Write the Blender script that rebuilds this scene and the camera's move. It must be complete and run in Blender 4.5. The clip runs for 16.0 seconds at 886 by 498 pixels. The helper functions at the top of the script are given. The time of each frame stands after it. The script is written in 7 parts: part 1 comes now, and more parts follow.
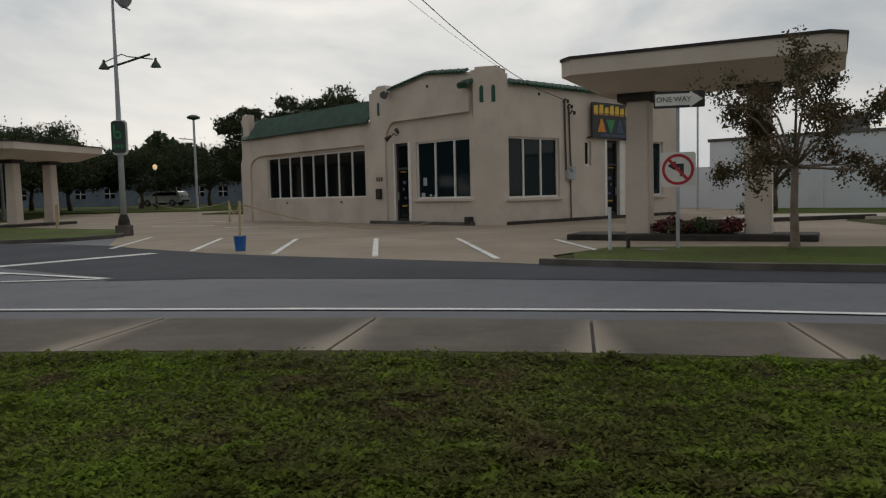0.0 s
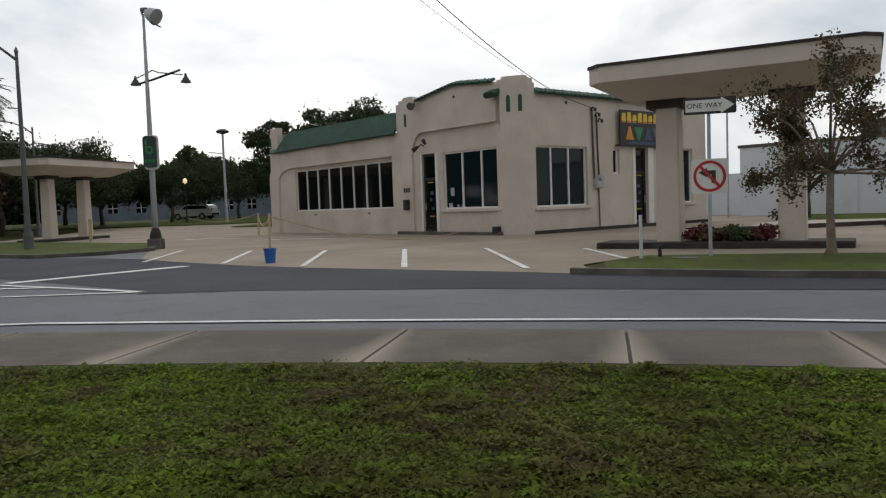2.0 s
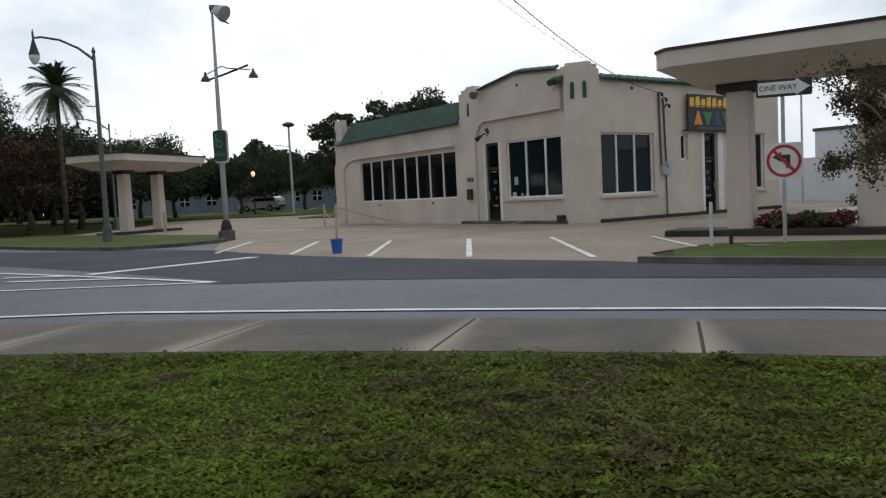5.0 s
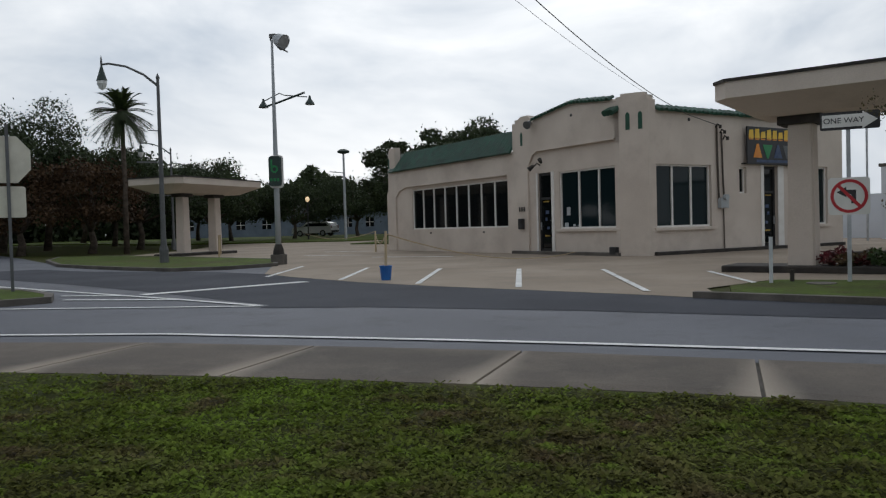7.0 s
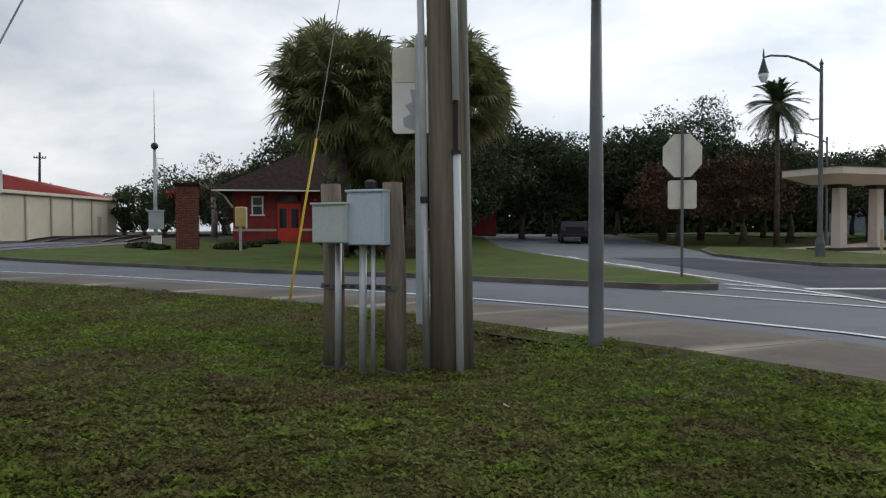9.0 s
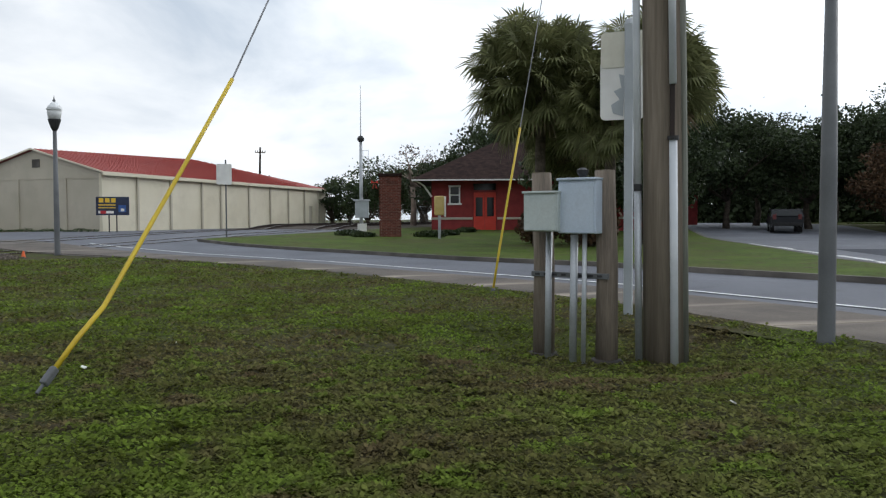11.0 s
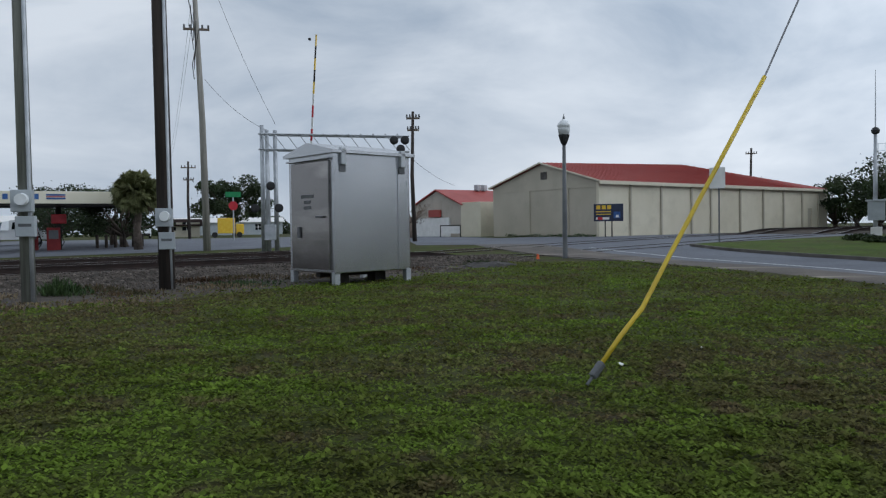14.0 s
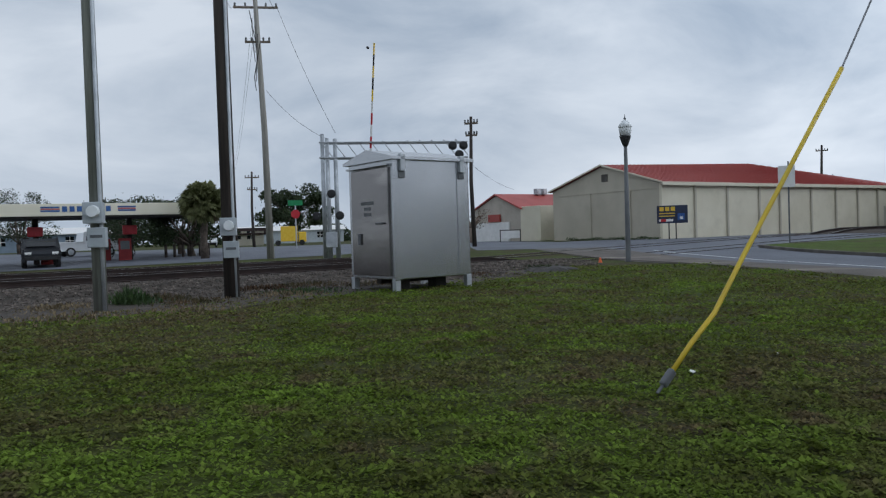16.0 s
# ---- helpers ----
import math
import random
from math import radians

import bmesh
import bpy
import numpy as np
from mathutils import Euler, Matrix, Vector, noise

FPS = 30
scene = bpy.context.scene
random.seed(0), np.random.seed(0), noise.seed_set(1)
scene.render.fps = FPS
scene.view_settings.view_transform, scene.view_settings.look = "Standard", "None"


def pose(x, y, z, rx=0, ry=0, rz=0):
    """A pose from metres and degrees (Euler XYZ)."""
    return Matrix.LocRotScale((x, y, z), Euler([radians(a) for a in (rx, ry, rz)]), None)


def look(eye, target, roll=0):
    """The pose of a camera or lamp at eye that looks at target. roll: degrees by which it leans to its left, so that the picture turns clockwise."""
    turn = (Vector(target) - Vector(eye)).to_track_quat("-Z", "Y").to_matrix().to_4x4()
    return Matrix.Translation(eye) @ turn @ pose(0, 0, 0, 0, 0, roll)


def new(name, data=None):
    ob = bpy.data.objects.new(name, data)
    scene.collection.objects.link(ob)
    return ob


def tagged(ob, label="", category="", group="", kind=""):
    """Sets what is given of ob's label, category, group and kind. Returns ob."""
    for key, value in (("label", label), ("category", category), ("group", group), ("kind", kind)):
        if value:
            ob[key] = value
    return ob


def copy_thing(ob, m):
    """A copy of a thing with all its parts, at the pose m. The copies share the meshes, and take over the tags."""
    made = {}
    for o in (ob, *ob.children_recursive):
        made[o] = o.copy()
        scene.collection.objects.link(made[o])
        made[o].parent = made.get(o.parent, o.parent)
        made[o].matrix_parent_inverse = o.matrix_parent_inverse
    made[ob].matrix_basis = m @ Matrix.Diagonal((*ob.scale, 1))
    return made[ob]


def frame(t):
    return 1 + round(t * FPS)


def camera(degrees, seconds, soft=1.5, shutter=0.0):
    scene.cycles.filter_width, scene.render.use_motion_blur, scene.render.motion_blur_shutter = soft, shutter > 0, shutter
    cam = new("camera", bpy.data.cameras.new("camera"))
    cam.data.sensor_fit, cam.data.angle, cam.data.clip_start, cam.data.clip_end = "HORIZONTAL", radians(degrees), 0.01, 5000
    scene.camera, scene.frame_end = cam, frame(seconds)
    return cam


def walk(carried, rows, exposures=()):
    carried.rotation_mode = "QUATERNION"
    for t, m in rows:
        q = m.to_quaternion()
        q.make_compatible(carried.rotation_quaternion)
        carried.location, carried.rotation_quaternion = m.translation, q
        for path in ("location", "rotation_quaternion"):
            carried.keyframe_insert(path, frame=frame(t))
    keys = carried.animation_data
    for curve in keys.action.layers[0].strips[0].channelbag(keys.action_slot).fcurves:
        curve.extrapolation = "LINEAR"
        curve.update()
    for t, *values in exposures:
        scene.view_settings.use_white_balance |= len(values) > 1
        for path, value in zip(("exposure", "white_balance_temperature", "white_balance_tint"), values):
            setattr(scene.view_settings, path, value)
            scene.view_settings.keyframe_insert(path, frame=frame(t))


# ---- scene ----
# ---------- camera ----------
cam = camera(59.56, 16.0, soft=1.25)
# seconds, east, north, yaw to the left, pitch, roll
PATH = [
    (0, -0.034, 0.025, -0.057, -4.077, -1.338), (0.5, -0.054, 0.063, 1.945, -2.025, -2.41), (1, -0.067, 0.063, -0.66, -2.437, -1.948),
    (1.5, -0.066, 0.062, 0.133, -2.574, -1.772), (2, -0.075, 0.065, 1.916, -3.264, -2.039), (2.5, -0.105, 0.06, 4.481, -4.086, -1.444),
    (3, -0.118, 0.043, 4.568, -3.597, -2.534), (3.5, -0.105, 0.066, 3.954, -4.209, -2.775), (4, -0.107, 0.041, 5.107, -4.044, -3.165),
    (6.5, -0.101, 0.121, 8.428, -2.821, -1.698), (7, -0.094, 0.19, 10.307, -1.601, -1.525), (7.5, -0.144, 0.168, 17.472, -0.309, -1.419),
    (8, -0.233, 0.149, 33.47, -0.618, -2.254), (8.5, -0.41, 0.095, 47.106, -0.412, -2.492), (9, -0.401, -0.005, 55.418, -1.458, -0.237),
    (9.5, -0.434, -0.115, 66.682, -2.148, -0.253), (9.7, -0.413, -0.159, 70.234, -2.515, -0.914), (11.8, -0.474, -0.199, 69.212, -2.088, 0.131),
    (12, -0.478, -0.214, 71.284, -1.273, -0.506), (12.5, -0.5, -0.279, 77.373, -1.225, -1.408), (13, -0.535, -0.37, 86.689, -1.252, -0.33),
    (13.5, -0.535, -0.476, 97.043, -1.185, -0.759), (14, -0.508, -0.546, 104.25, -1.55, -0.865), (14.5, -0.511, -0.58, 107.643, -1.516, -0.632),
    (15, -0.527, -0.582, 108.703, -1.42, -0.34), (15.5, -0.534, -0.582, 108.916, -0.802, -0.724), (16, -0.614, -0.587, 108.665, -1.066, -1.763),
]
EYE_Z = 1.15


def aim(x, y, yaw, pitch, roll):
    a, b = radians(yaw), radians(pitch)
    eye = Vector((x, y, EYE_Z))
    return look(eye, eye + Vector((-math.sin(a) * math.cos(b), math.cos(a) * math.cos(b), math.sin(b))), roll)


EXPOSURES = [(0.0, -1.1, 7000, 10), (0.5, -0.72, 6900, 10), (1.0, -0.66, 6850, 10), (3.0, -0.55, 6620, 10), (4.0, -0.5, 6450, 10), (7.0, -0.85, 6350, 10), (7.5, -1.02, 6300, 10), (8.0, -1.0, 6350, 10), (8.5, -0.68, 6450, 10), (9.0, -0.42, 6450, 10), (9.5, -0.08, 6450, 10), (9.7, -0.05, 6400, 10), (12.0, -0.25, 6250, 10), (12.5, -0.4, 6150, 10), (13.0, -0.52, 6000, 9), (14.0, -0.57, 5850, 9), (16.0, -0.58, 5800, 9)]
walk(cam, [(t, aim(*r)) for t, *r in PATH], EXPOSURES)

# ---------- sky and sun ----------
SUN_YAW, SUN_ELEV = 10.0, 30.0
a, e = radians(SUN_YAW), radians(SUN_ELEV)
TO_SUN = Vector((-math.sin(a) * math.cos(e), math.cos(a) * math.cos(e), math.sin(e)))
world = bpy.data.worlds.new("overcast_sky")
scene.world = world
world.use_nodes = True
wn, wl = world.node_tree.nodes, world.node_tree.links
bg = wn["Background"]
sky = wn.new("ShaderNodeTexSky")
sky.sky_type, sky.sun_disc = "NISHITA", False
sky.sun_elevation, sky.sun_rotation = e, -a
sky.altitude, sky.air_density, sky.dust_density = 20, 1.0, 3.0
tc = wn.new("ShaderNodeTexCoord")
stretch = wn.new("ShaderNodeMapping")
stretch.inputs["Scale"].default_value = (1.0, 1.0, 2.6)
wl.new(tc.outputs["Generated"], stretch.inputs["Vector"])
cloud = wn.new("ShaderNodeTexNoise")
cloud.inputs["Scale"].default_value, cloud.inputs["Detail"].default_value, cloud.inputs["Roughness"].default_value = 2.6, 7.0, 0.55
cloud.inputs["Distortion"].default_value = 0.4
wl.new(stretch.outputs[0], cloud.inputs["Vector"])
veil = wn.new("ShaderNodeValToRGB")
veil.color_ramp.elements[0].position, veil.color_ramp.elements[0].color = 0.34, (0.52, 0.585, 0.66, 1)
veil.color_ramp.elements[1].position, veil.color_ramp.elements[1].color = 0.66, (0.98, 0.995, 1.0, 1)
wl.new(cloud.outputs["Fac"], veil.inputs["Fac"])
# the cloud layer is brightest round the hidden sun
dot = wn.new("ShaderNodeVectorMath")
dot.operation = "DOT_PRODUCT"
dot.inputs[1].default_value = TO_SUN
wl.new(tc.outputs["Generated"], dot.inputs[0])
ahead = wn.new("ShaderNodeMapRange")
ahead.inputs["From Min"].default_value, ahead.inputs["From Max"].default_value = -0.25, 1.0
wl.new(dot.outputs["Value"], ahead.inputs["Value"])
curve = wn.new("ShaderNodeMath")
curve.operation = "POWER"
curve.inputs[1].default_value = 2.2
wl.new(ahead.outputs[0], curve.inputs[0])
glow = wn.new("ShaderNodeMapRange")
glow.inputs["To Min"].default_value, glow.inputs["To Max"].default_value = 1.12, 2.1
wl.new(curve.outputs[0], glow.inputs["Value"])
lit = wn.new("ShaderNodeVectorMath")
lit.operation = "SCALE"
wl.new(veil.outputs["Color"], lit.inputs[0])
wl.new(glow.outputs[0], lit.inputs["Scale"])
thin = wn.new("ShaderNodeVectorMath")
thin.operation = "SCALE"
thin.inputs["Scale"].default_value = 0.06
wl.new(sky.outputs[0], thin.inputs[0])
mixed = wn.new("ShaderNodeMix")
mixed.data_type = "RGBA"
mixed.inputs["Factor"].default_value = 0.93
wl.new(thin.outputs[0], mixed.inputs["A"])
wl.new(lit.outputs[0], mixed.inputs["B"])
wl.new(mixed.outputs["Result"], bg.inputs["Color"])
bg.inputs["Strength"].default_value = 1.0
sun = new("sun", bpy.data.lights.new("sun", "SUN"))
sun.data.energy, sun.data.angle, sun.data.color = 0.5, radians(25), (1.0, 0.96, 0.9)
sun.matrix_world = look(TO_SUN * 50, (0, 0, 0))


# ---------- materials ----------
def material(name, color, color2=None, scale=3.0, rough=0.8, metal=0.0, bump=0.0, bump_scale=60.0, fine=0.0, spread=(0.35, 0.65),
             vary=0.0, stain=None, spec=0.5, grain=None):
    """color to color2 by a broad noise of that scale (per metre), a fine grain, bump, and variation from piece to piece."""
    m = bpy.data.materials.new(name)
    m.use_nodes = True
    n, l = m.node_tree.nodes, m.node_tree.links
    b = n["Principled BSDF"]
    b.inputs["Roughness"].default_value, b.inputs["Metallic"].default_value = rough, metal
    b.inputs["Specular IOR Level"].default_value = spec
    co = n.new("ShaderNodeTexCoord")
    if grain:
        mp = n.new("ShaderNodeMapping")
        mp.inputs["Scale"].default_value = grain
        l.new(co.outputs["Object"], mp.inputs["Vector"])
        where = mp.outputs[0]
    else:
        where = co.outputs["Object"]
    noise_a = n.new("ShaderNodeTexNoise")
    noise_a.inputs["Scale"].default_value, noise_a.inputs["Detail"].default_value = scale, 5
    l.new(where, noise_a.inputs["Vector"])
    ramp = n.new("ShaderNodeValToRGB")
    ramp.color_ramp.elements[0].position, ramp.color_ramp.elements[1].position = spread
    ramp.color_ramp.elements[0].color = (*color, 1)
    ramp.color_ramp.elements[1].color = (*(color2 or [min(1, c * 1.15) for c in color]), 1)
    l.new(noise_a.outputs["Fac"], ramp.inputs["Fac"])
    out = ramp.outputs["Color"]
    if stain:
        tone, amount, size = stain
        st = n.new("ShaderNodeTexNoise")
        st.inputs["Scale"].default_value, st.inputs["Detail"].default_value, st.inputs["Roughness"].default_value = size, 8, 0.7
        l.new(where, st.inputs["Vector"])
        r2 = n.new("ShaderNodeMapRange")
        r2.inputs["From Min"].default_value, r2.inputs["From Max"].default_value, r2.inputs["To Max"].default_value = 0.5, 0.72, amount
        l.new(st.outputs["Fac"], r2.inputs["Value"])
        mx = n.new("ShaderNodeMix")
        mx.data_type = "RGBA"
        l.new(r2.outputs[0], mx.inputs["Factor"])
        l.new(out, mx.inputs["A"])
        mx.inputs["B"].default_value = (*tone, 1)
        out = mx.outputs["Result"]
    if fine or vary:
        hsv = n.new("ShaderNodeHueSaturation")
        l.new(out, hsv.inputs["Color"])
        add = None
        if fine:
            g = n.new("ShaderNodeTexNoise")
            g.inputs["Scale"].default_value, g.inputs["Detail"].default_value = bump_scale, 3
            l.new(where, g.inputs["Vector"])
            mr = n.new("ShaderNodeMapRange")
            mr.inputs["From Min"].default_value, mr.inputs["From Max"].default_value = 0.3, 0.7
            mr.inputs["To Min"].default_value, mr.inputs["To Max"].default_value = 1 - fine, 1 + fine
            l.new(g.outputs["Fac"], mr.inputs["Value"])
            add = mr.outputs[0]
        if vary:
            info = n.new("ShaderNodeObjectInfo")
            geo = n.new("ShaderNodeNewGeometry")
            s = n.new("ShaderNodeMath")
            s.operation = "ADD"
            l.new(info.outputs["Random"], s.inputs[0])
            l.new(geo.outputs["Random Per Island"], s.inputs[1])
            fr = n.new("ShaderNodeMath")
            fr.operation = "FRACT"
            l.new(s.outputs[0], fr.inputs[0])
            mr = n.new("ShaderNodeMapRange")
            mr.inputs["To Min"].default_value, mr.inputs["To Max"].default_value = 1 - vary, 1 + vary
            l.new(fr.outputs[0], mr.inputs["Value"])
            if add is not None:
                mu = n.new("ShaderNodeMath")
                mu.operation = "MULTIPLY"
                l.new(add, mu.inputs[0])
                l.new(mr.outputs[0], mu.inputs[1])
                add = mu.outputs[0]
            else:
                add = mr.outputs[0]
        l.new(add, hsv.inputs["Value"])
        out = hsv.outputs["Color"]
    l.new(out, b.inputs["Base Color"])
    if bump:
        bn = n.new("ShaderNodeTexNoise")
        bn.inputs["Scale"].default_value, bn.inputs["Detail"].default_value = bump_scale, 4
        l.new(where, bn.inputs["Vector"])
        bp = n.new("ShaderNodeBump")
        bp.inputs["Strength"].default_value, bp.inputs["Distance"].default_value = bump, 0.02
        l.new(bn.outputs["Fac"], bp.inputs["Height"])
        l.new(bp.outputs[0], b.inputs["Normal"])
    return m


def glass(name, color, rough=0.05):
    """Dark window glass that mirrors the sky."""
    m = bpy.data.materials.new(name)
    m.use_nodes = True
    b = m.node_tree.nodes["Principled BSDF"]
    b.inputs["Base Color"].default_value = (*color, 1)
    b.inputs["Roughness"].default_value = rough
    b.inputs["IOR"].default_value = 1.33
    return m


def lamp_glow(name, color, strength):
    m = bpy.data.materials.new(name)
    m.use_nodes = True
    b = m.node_tree.nodes["Principled BSDF"]
    b.inputs["Base Color"].default_value = (*color, 1)
    b.inputs["Emission Color"].default_value = (*color, 1)
    b.inputs["Emission Strength"].default_value = strength
    return m


def turf(name, green, lush, brown, vary, bump):
    """Mottled weedy grass: green with lush yellow-green clumps and brown thin patches, at three scales, and finer dark
    specks painted as leaf shade.
    """
    m = material(name, green, lush, 0.7, 0.85, spread=(0.44, 0.6), vary=vary, bump=bump, bump_scale=45, fine=0.3 if bump else 0.0, spec=0.12)
    n, l = m.node_tree.nodes, m.node_tree.links
    hsv = next(k for k in n if k.type == "HUE_SAT")
    out = hsv.inputs["Color"].links[0].from_socket
    co = next(k for k in n if k.type == "TEX_COORD").outputs["Object"]
    # the last and darkest tone paints specks of shade between the leaves
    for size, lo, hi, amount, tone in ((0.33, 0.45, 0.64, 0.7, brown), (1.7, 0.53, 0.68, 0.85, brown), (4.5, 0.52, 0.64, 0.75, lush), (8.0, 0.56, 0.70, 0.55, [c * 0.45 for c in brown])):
        t = n.new("ShaderNodeTexNoise")
        t.inputs["Scale"].default_value, t.inputs["Detail"].default_value, t.inputs["Distortion"].default_value = size, 4, 0.4
        l.new(co, t.inputs["Vector"])
        r = n.new("ShaderNodeMapRange")
        r.inputs["From Min"].default_value, r.inputs["From Max"].default_value, r.inputs["To Max"].default_value = lo, hi, amount
        l.new(t.outputs["Fac"], r.inputs["Value"])
        mx = n.new("ShaderNodeMix")
        mx.data_type = "RGBA"
        l.new(r.outputs[0], mx.inputs["Factor"])
        l.new(out, mx.inputs["A"])
        mx.inputs["B"].default_value = (*tone, 1)
        out = mx.outputs["Result"]
    l.new(out, hsv.inputs["Color"])
    return m


M = {}
# ground under the blades, coloured darker than them as shade in the gaps
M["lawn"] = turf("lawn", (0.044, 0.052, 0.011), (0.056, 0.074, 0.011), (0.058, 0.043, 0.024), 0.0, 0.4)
M["far_lawn"] = turf("far_lawn", (0.056, 0.088, 0.014), (0.080, 0.124, 0.016), (0.076, 0.068, 0.029), 0.0, 0.8)
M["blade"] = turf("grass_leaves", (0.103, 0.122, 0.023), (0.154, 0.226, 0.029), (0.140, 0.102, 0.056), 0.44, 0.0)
M["asphalt"] = material("asphalt", (0.112, 0.119, 0.140), (0.150, 0.158, 0.182), 0.35, 0.75, bump=0.35, bump_scale=90, fine=0.22, spec=0.3, stain=((0.05, 0.052, 0.058), 0.5, 1.4))
M["dark_asphalt"] = material("dark_asphalt", (0.047, 0.051, 0.064), (0.066, 0.071, 0.087), 0.5, 0.85, bump=0.35, bump_scale=90, fine=0.22, spec=0.15)
M["lot"] = material("lot_concrete", (0.25, 0.200, 0.150), (0.33, 0.270, 0.210), 0.35, 0.9, bump=0.2, bump_scale=40, fine=0.14, stain=((0.17, 0.145, 0.12), 0.55, 0.8))
M["walk"] = material("sidewalk_concrete", (0.075, 0.064, 0.054), (0.135, 0.112, 0.092), 0.7, 0.9, bump=0.3, bump_scale=60, fine=0.18, stain=((0.19, 0.16, 0.13), 0.5, 1.1), vary=0.08)
M["kerb"] = material("kerb_concrete", (0.075, 0.068, 0.06), (0.15, 0.135, 0.12), 1.5, 0.9, bump=0.3, fine=0.18)
M["pale_walk"] = material("pale_concrete", (0.40, 0.36, 0.30), (0.5, 0.45, 0.38), 0.5, 0.9, bump=0.2, fine=0.1, stain=((0.26, 0.23, 0.19), 0.5, 0.9))
M["paint_white"] = material("road_paint", (0.62, 0.63, 0.62), (0.8, 0.8, 0.79), 2.5, 0.7, fine=0.1, stain=((0.25, 0.25, 0.26), 0.6, 2.2))
M["stucco"] = material("cream_stucco", (0.56, 0.488, 0.425), (0.65, 0.575, 0.505), 0.6, 0.9, bump=0.3, bump_scale=45, fine=0.06, stain=((0.41, 0.35, 0.30), 0.5, 0.7))
M["green_tile"] = material("green_roof_tile", (0.005, 0.040, 0.024), (0.010, 0.070, 0.042), 3.0, 0.5, vary=0.3, stain=((0.008, 0.025, 0.016), 0.6, 2.0))
M["green_trim"] = material("green_paint", (0.006, 0.06, 0.034), (0.01, 0.08, 0.046), 3.0, 0.5)
M["white_frame"] = material("white_frame", (0.72, 0.70, 0.66), (0.8, 0.78, 0.75), 4.0, 0.5)
M["dark_glass"] = glass("dark_glass", (0.006, 0.008, 0.009))
M["teal_glass"] = glass("teal_glass", (0.008, 0.017, 0.020))
M["black"] = material("black_paint", (0.012, 0.012, 0.013), (0.025, 0.025, 0.026), 4, 0.55, bump=0.1)
# weathered black paint; the partition inside the building takes it for dimness
M["rust_black"] = material("weathered_and_dim_black", (0.02, 0.018, 0.016), (0.05, 0.042, 0.036), 3, 0.8, bump=0.3)
M["galv"] = material("galvanised_steel", (0.36, 0.38, 0.40), (0.5, 0.52, 0.54), 3, 0.5, metal=0.6, fine=0.08)
M["grey_paint"] = material("grey_paint", (0.34, 0.37, 0.39), (0.42, 0.45, 0.47), 2.5, 0.5, fine=0.04)
M["pale_box"] = material("pale_grey_green_paint", (0.40, 0.45, 0.43), (0.5, 0.55, 0.53), 2.5, 0.5, fine=0.05, stain=((0.3, 0.31, 0.28), 0.35, 3))
M["blue_grey_box"] = material("blue_grey_paint", (0.42, 0.49, 0.57), (0.50, 0.57, 0.65), 2.5, 0.45, fine=0.05, stain=((0.3, 0.33, 0.35), 0.3, 3))
M["pvc"] = material("white_pvc", (0.50, 0.53, 0.56), (0.62, 0.64, 0.66), 2.5, 0.4, stain=((0.35, 0.36, 0.36), 0.4, 3))
M["wood_pole"] = material("weathered_pole_wood", (0.13, 0.105, 0.078), (0.235, 0.195, 0.15), 9, 0.9, bump=0.4, bump_scale=60, fine=0.14, stain=((0.10, 0.08, 0.06), 0.6, 6), grain=(1, 1, 0.05))
M["dark_pole_wood"] = material("creosote_pole_wood", (0.024, 0.019, 0.016), (0.055, 0.042, 0.034), 9, 0.85, bump=0.4, bump_scale=60, fine=0.15, grain=(1, 1, 0.05))
M["stake_wood"] = material("grey_stake_wood", (0.13, 0.105, 0.082), (0.25, 0.205, 0.16), 14, 0.9, bump=0.45, bump_scale=80, fine=0.16, stain=((0.06, 0.048, 0.038), 0.6, 6), grain=(1, 1, 0.08))
M["grey_pole_wood"] = material("grey_green_pole_wood", (0.14, 0.145, 0.12), (0.25, 0.255, 0.22), 9, 0.9, bump=0.35, bump_scale=60, fine=0.14, grain=(1, 1, 0.05))
M["pale_pole_wood"] = material("pale_grey_pole_wood", (0.22, 0.21, 0.185), (0.34, 0.325, 0.29), 9, 0.9, bump=0.35, bump_scale=60, fine=0.14, grain=(1, 1, 0.05))
M["lamp_grey"] = material("dark_grey_pole_paint", (0.085, 0.09, 0.095), (0.13, 0.135, 0.14), 2, 0.5, fine=0.05)
M["dark_green_metal"] = material("dark_green_metal", (0.012, 0.032, 0.028), (0.03, 0.055, 0.048), 2, 0.5)
M["yellow_plastic"] = material("yellow_guard_plastic", (0.50, 0.355, 0.012), (0.62, 0.45, 0.02), 3, 0.45, stain=((0.35, 0.25, 0.03), 0.4, 4))
M["steel_cable"] = material("steel_cable", (0.16, 0.165, 0.17), (0.25, 0.25, 0.26), 4, 0.5, metal=0.6)
M["sign_white"] = material("sign_white", (0.70, 0.69, 0.66), (0.8, 0.79, 0.76), 3, 0.45)
M["sign_back"] = material("sign_back_aluminium", (0.58, 0.56, 0.47), (0.68, 0.66, 0.56), 3, 0.5, metal=0.1, stain=((0.44, 0.41, 0.33), 0.4, 4))
M["sign_red"] = material("sign_red", (0.42, 0.012, 0.02), (0.5, 0.02, 0.03), 3, 0.45)
M["sign_black"] = material("sign_black", (0.012, 0.012, 0.014), (0.02, 0.02, 0.022), 3, 0.4)
M["blue_plastic"] = material("blue_plastic", (0.01, 0.10, 0.36), (0.015, 0.14, 0.45), 4, 0.4)
M["aluminium"] = material("mill_aluminium", (0.44, 0.45, 0.465), (0.53, 0.54, 0.55), 0.6, 0.27, metal=0.97, fine=0.02, bump_scale=14, stain=((0.36, 0.36, 0.37), 0.4, 0.7))
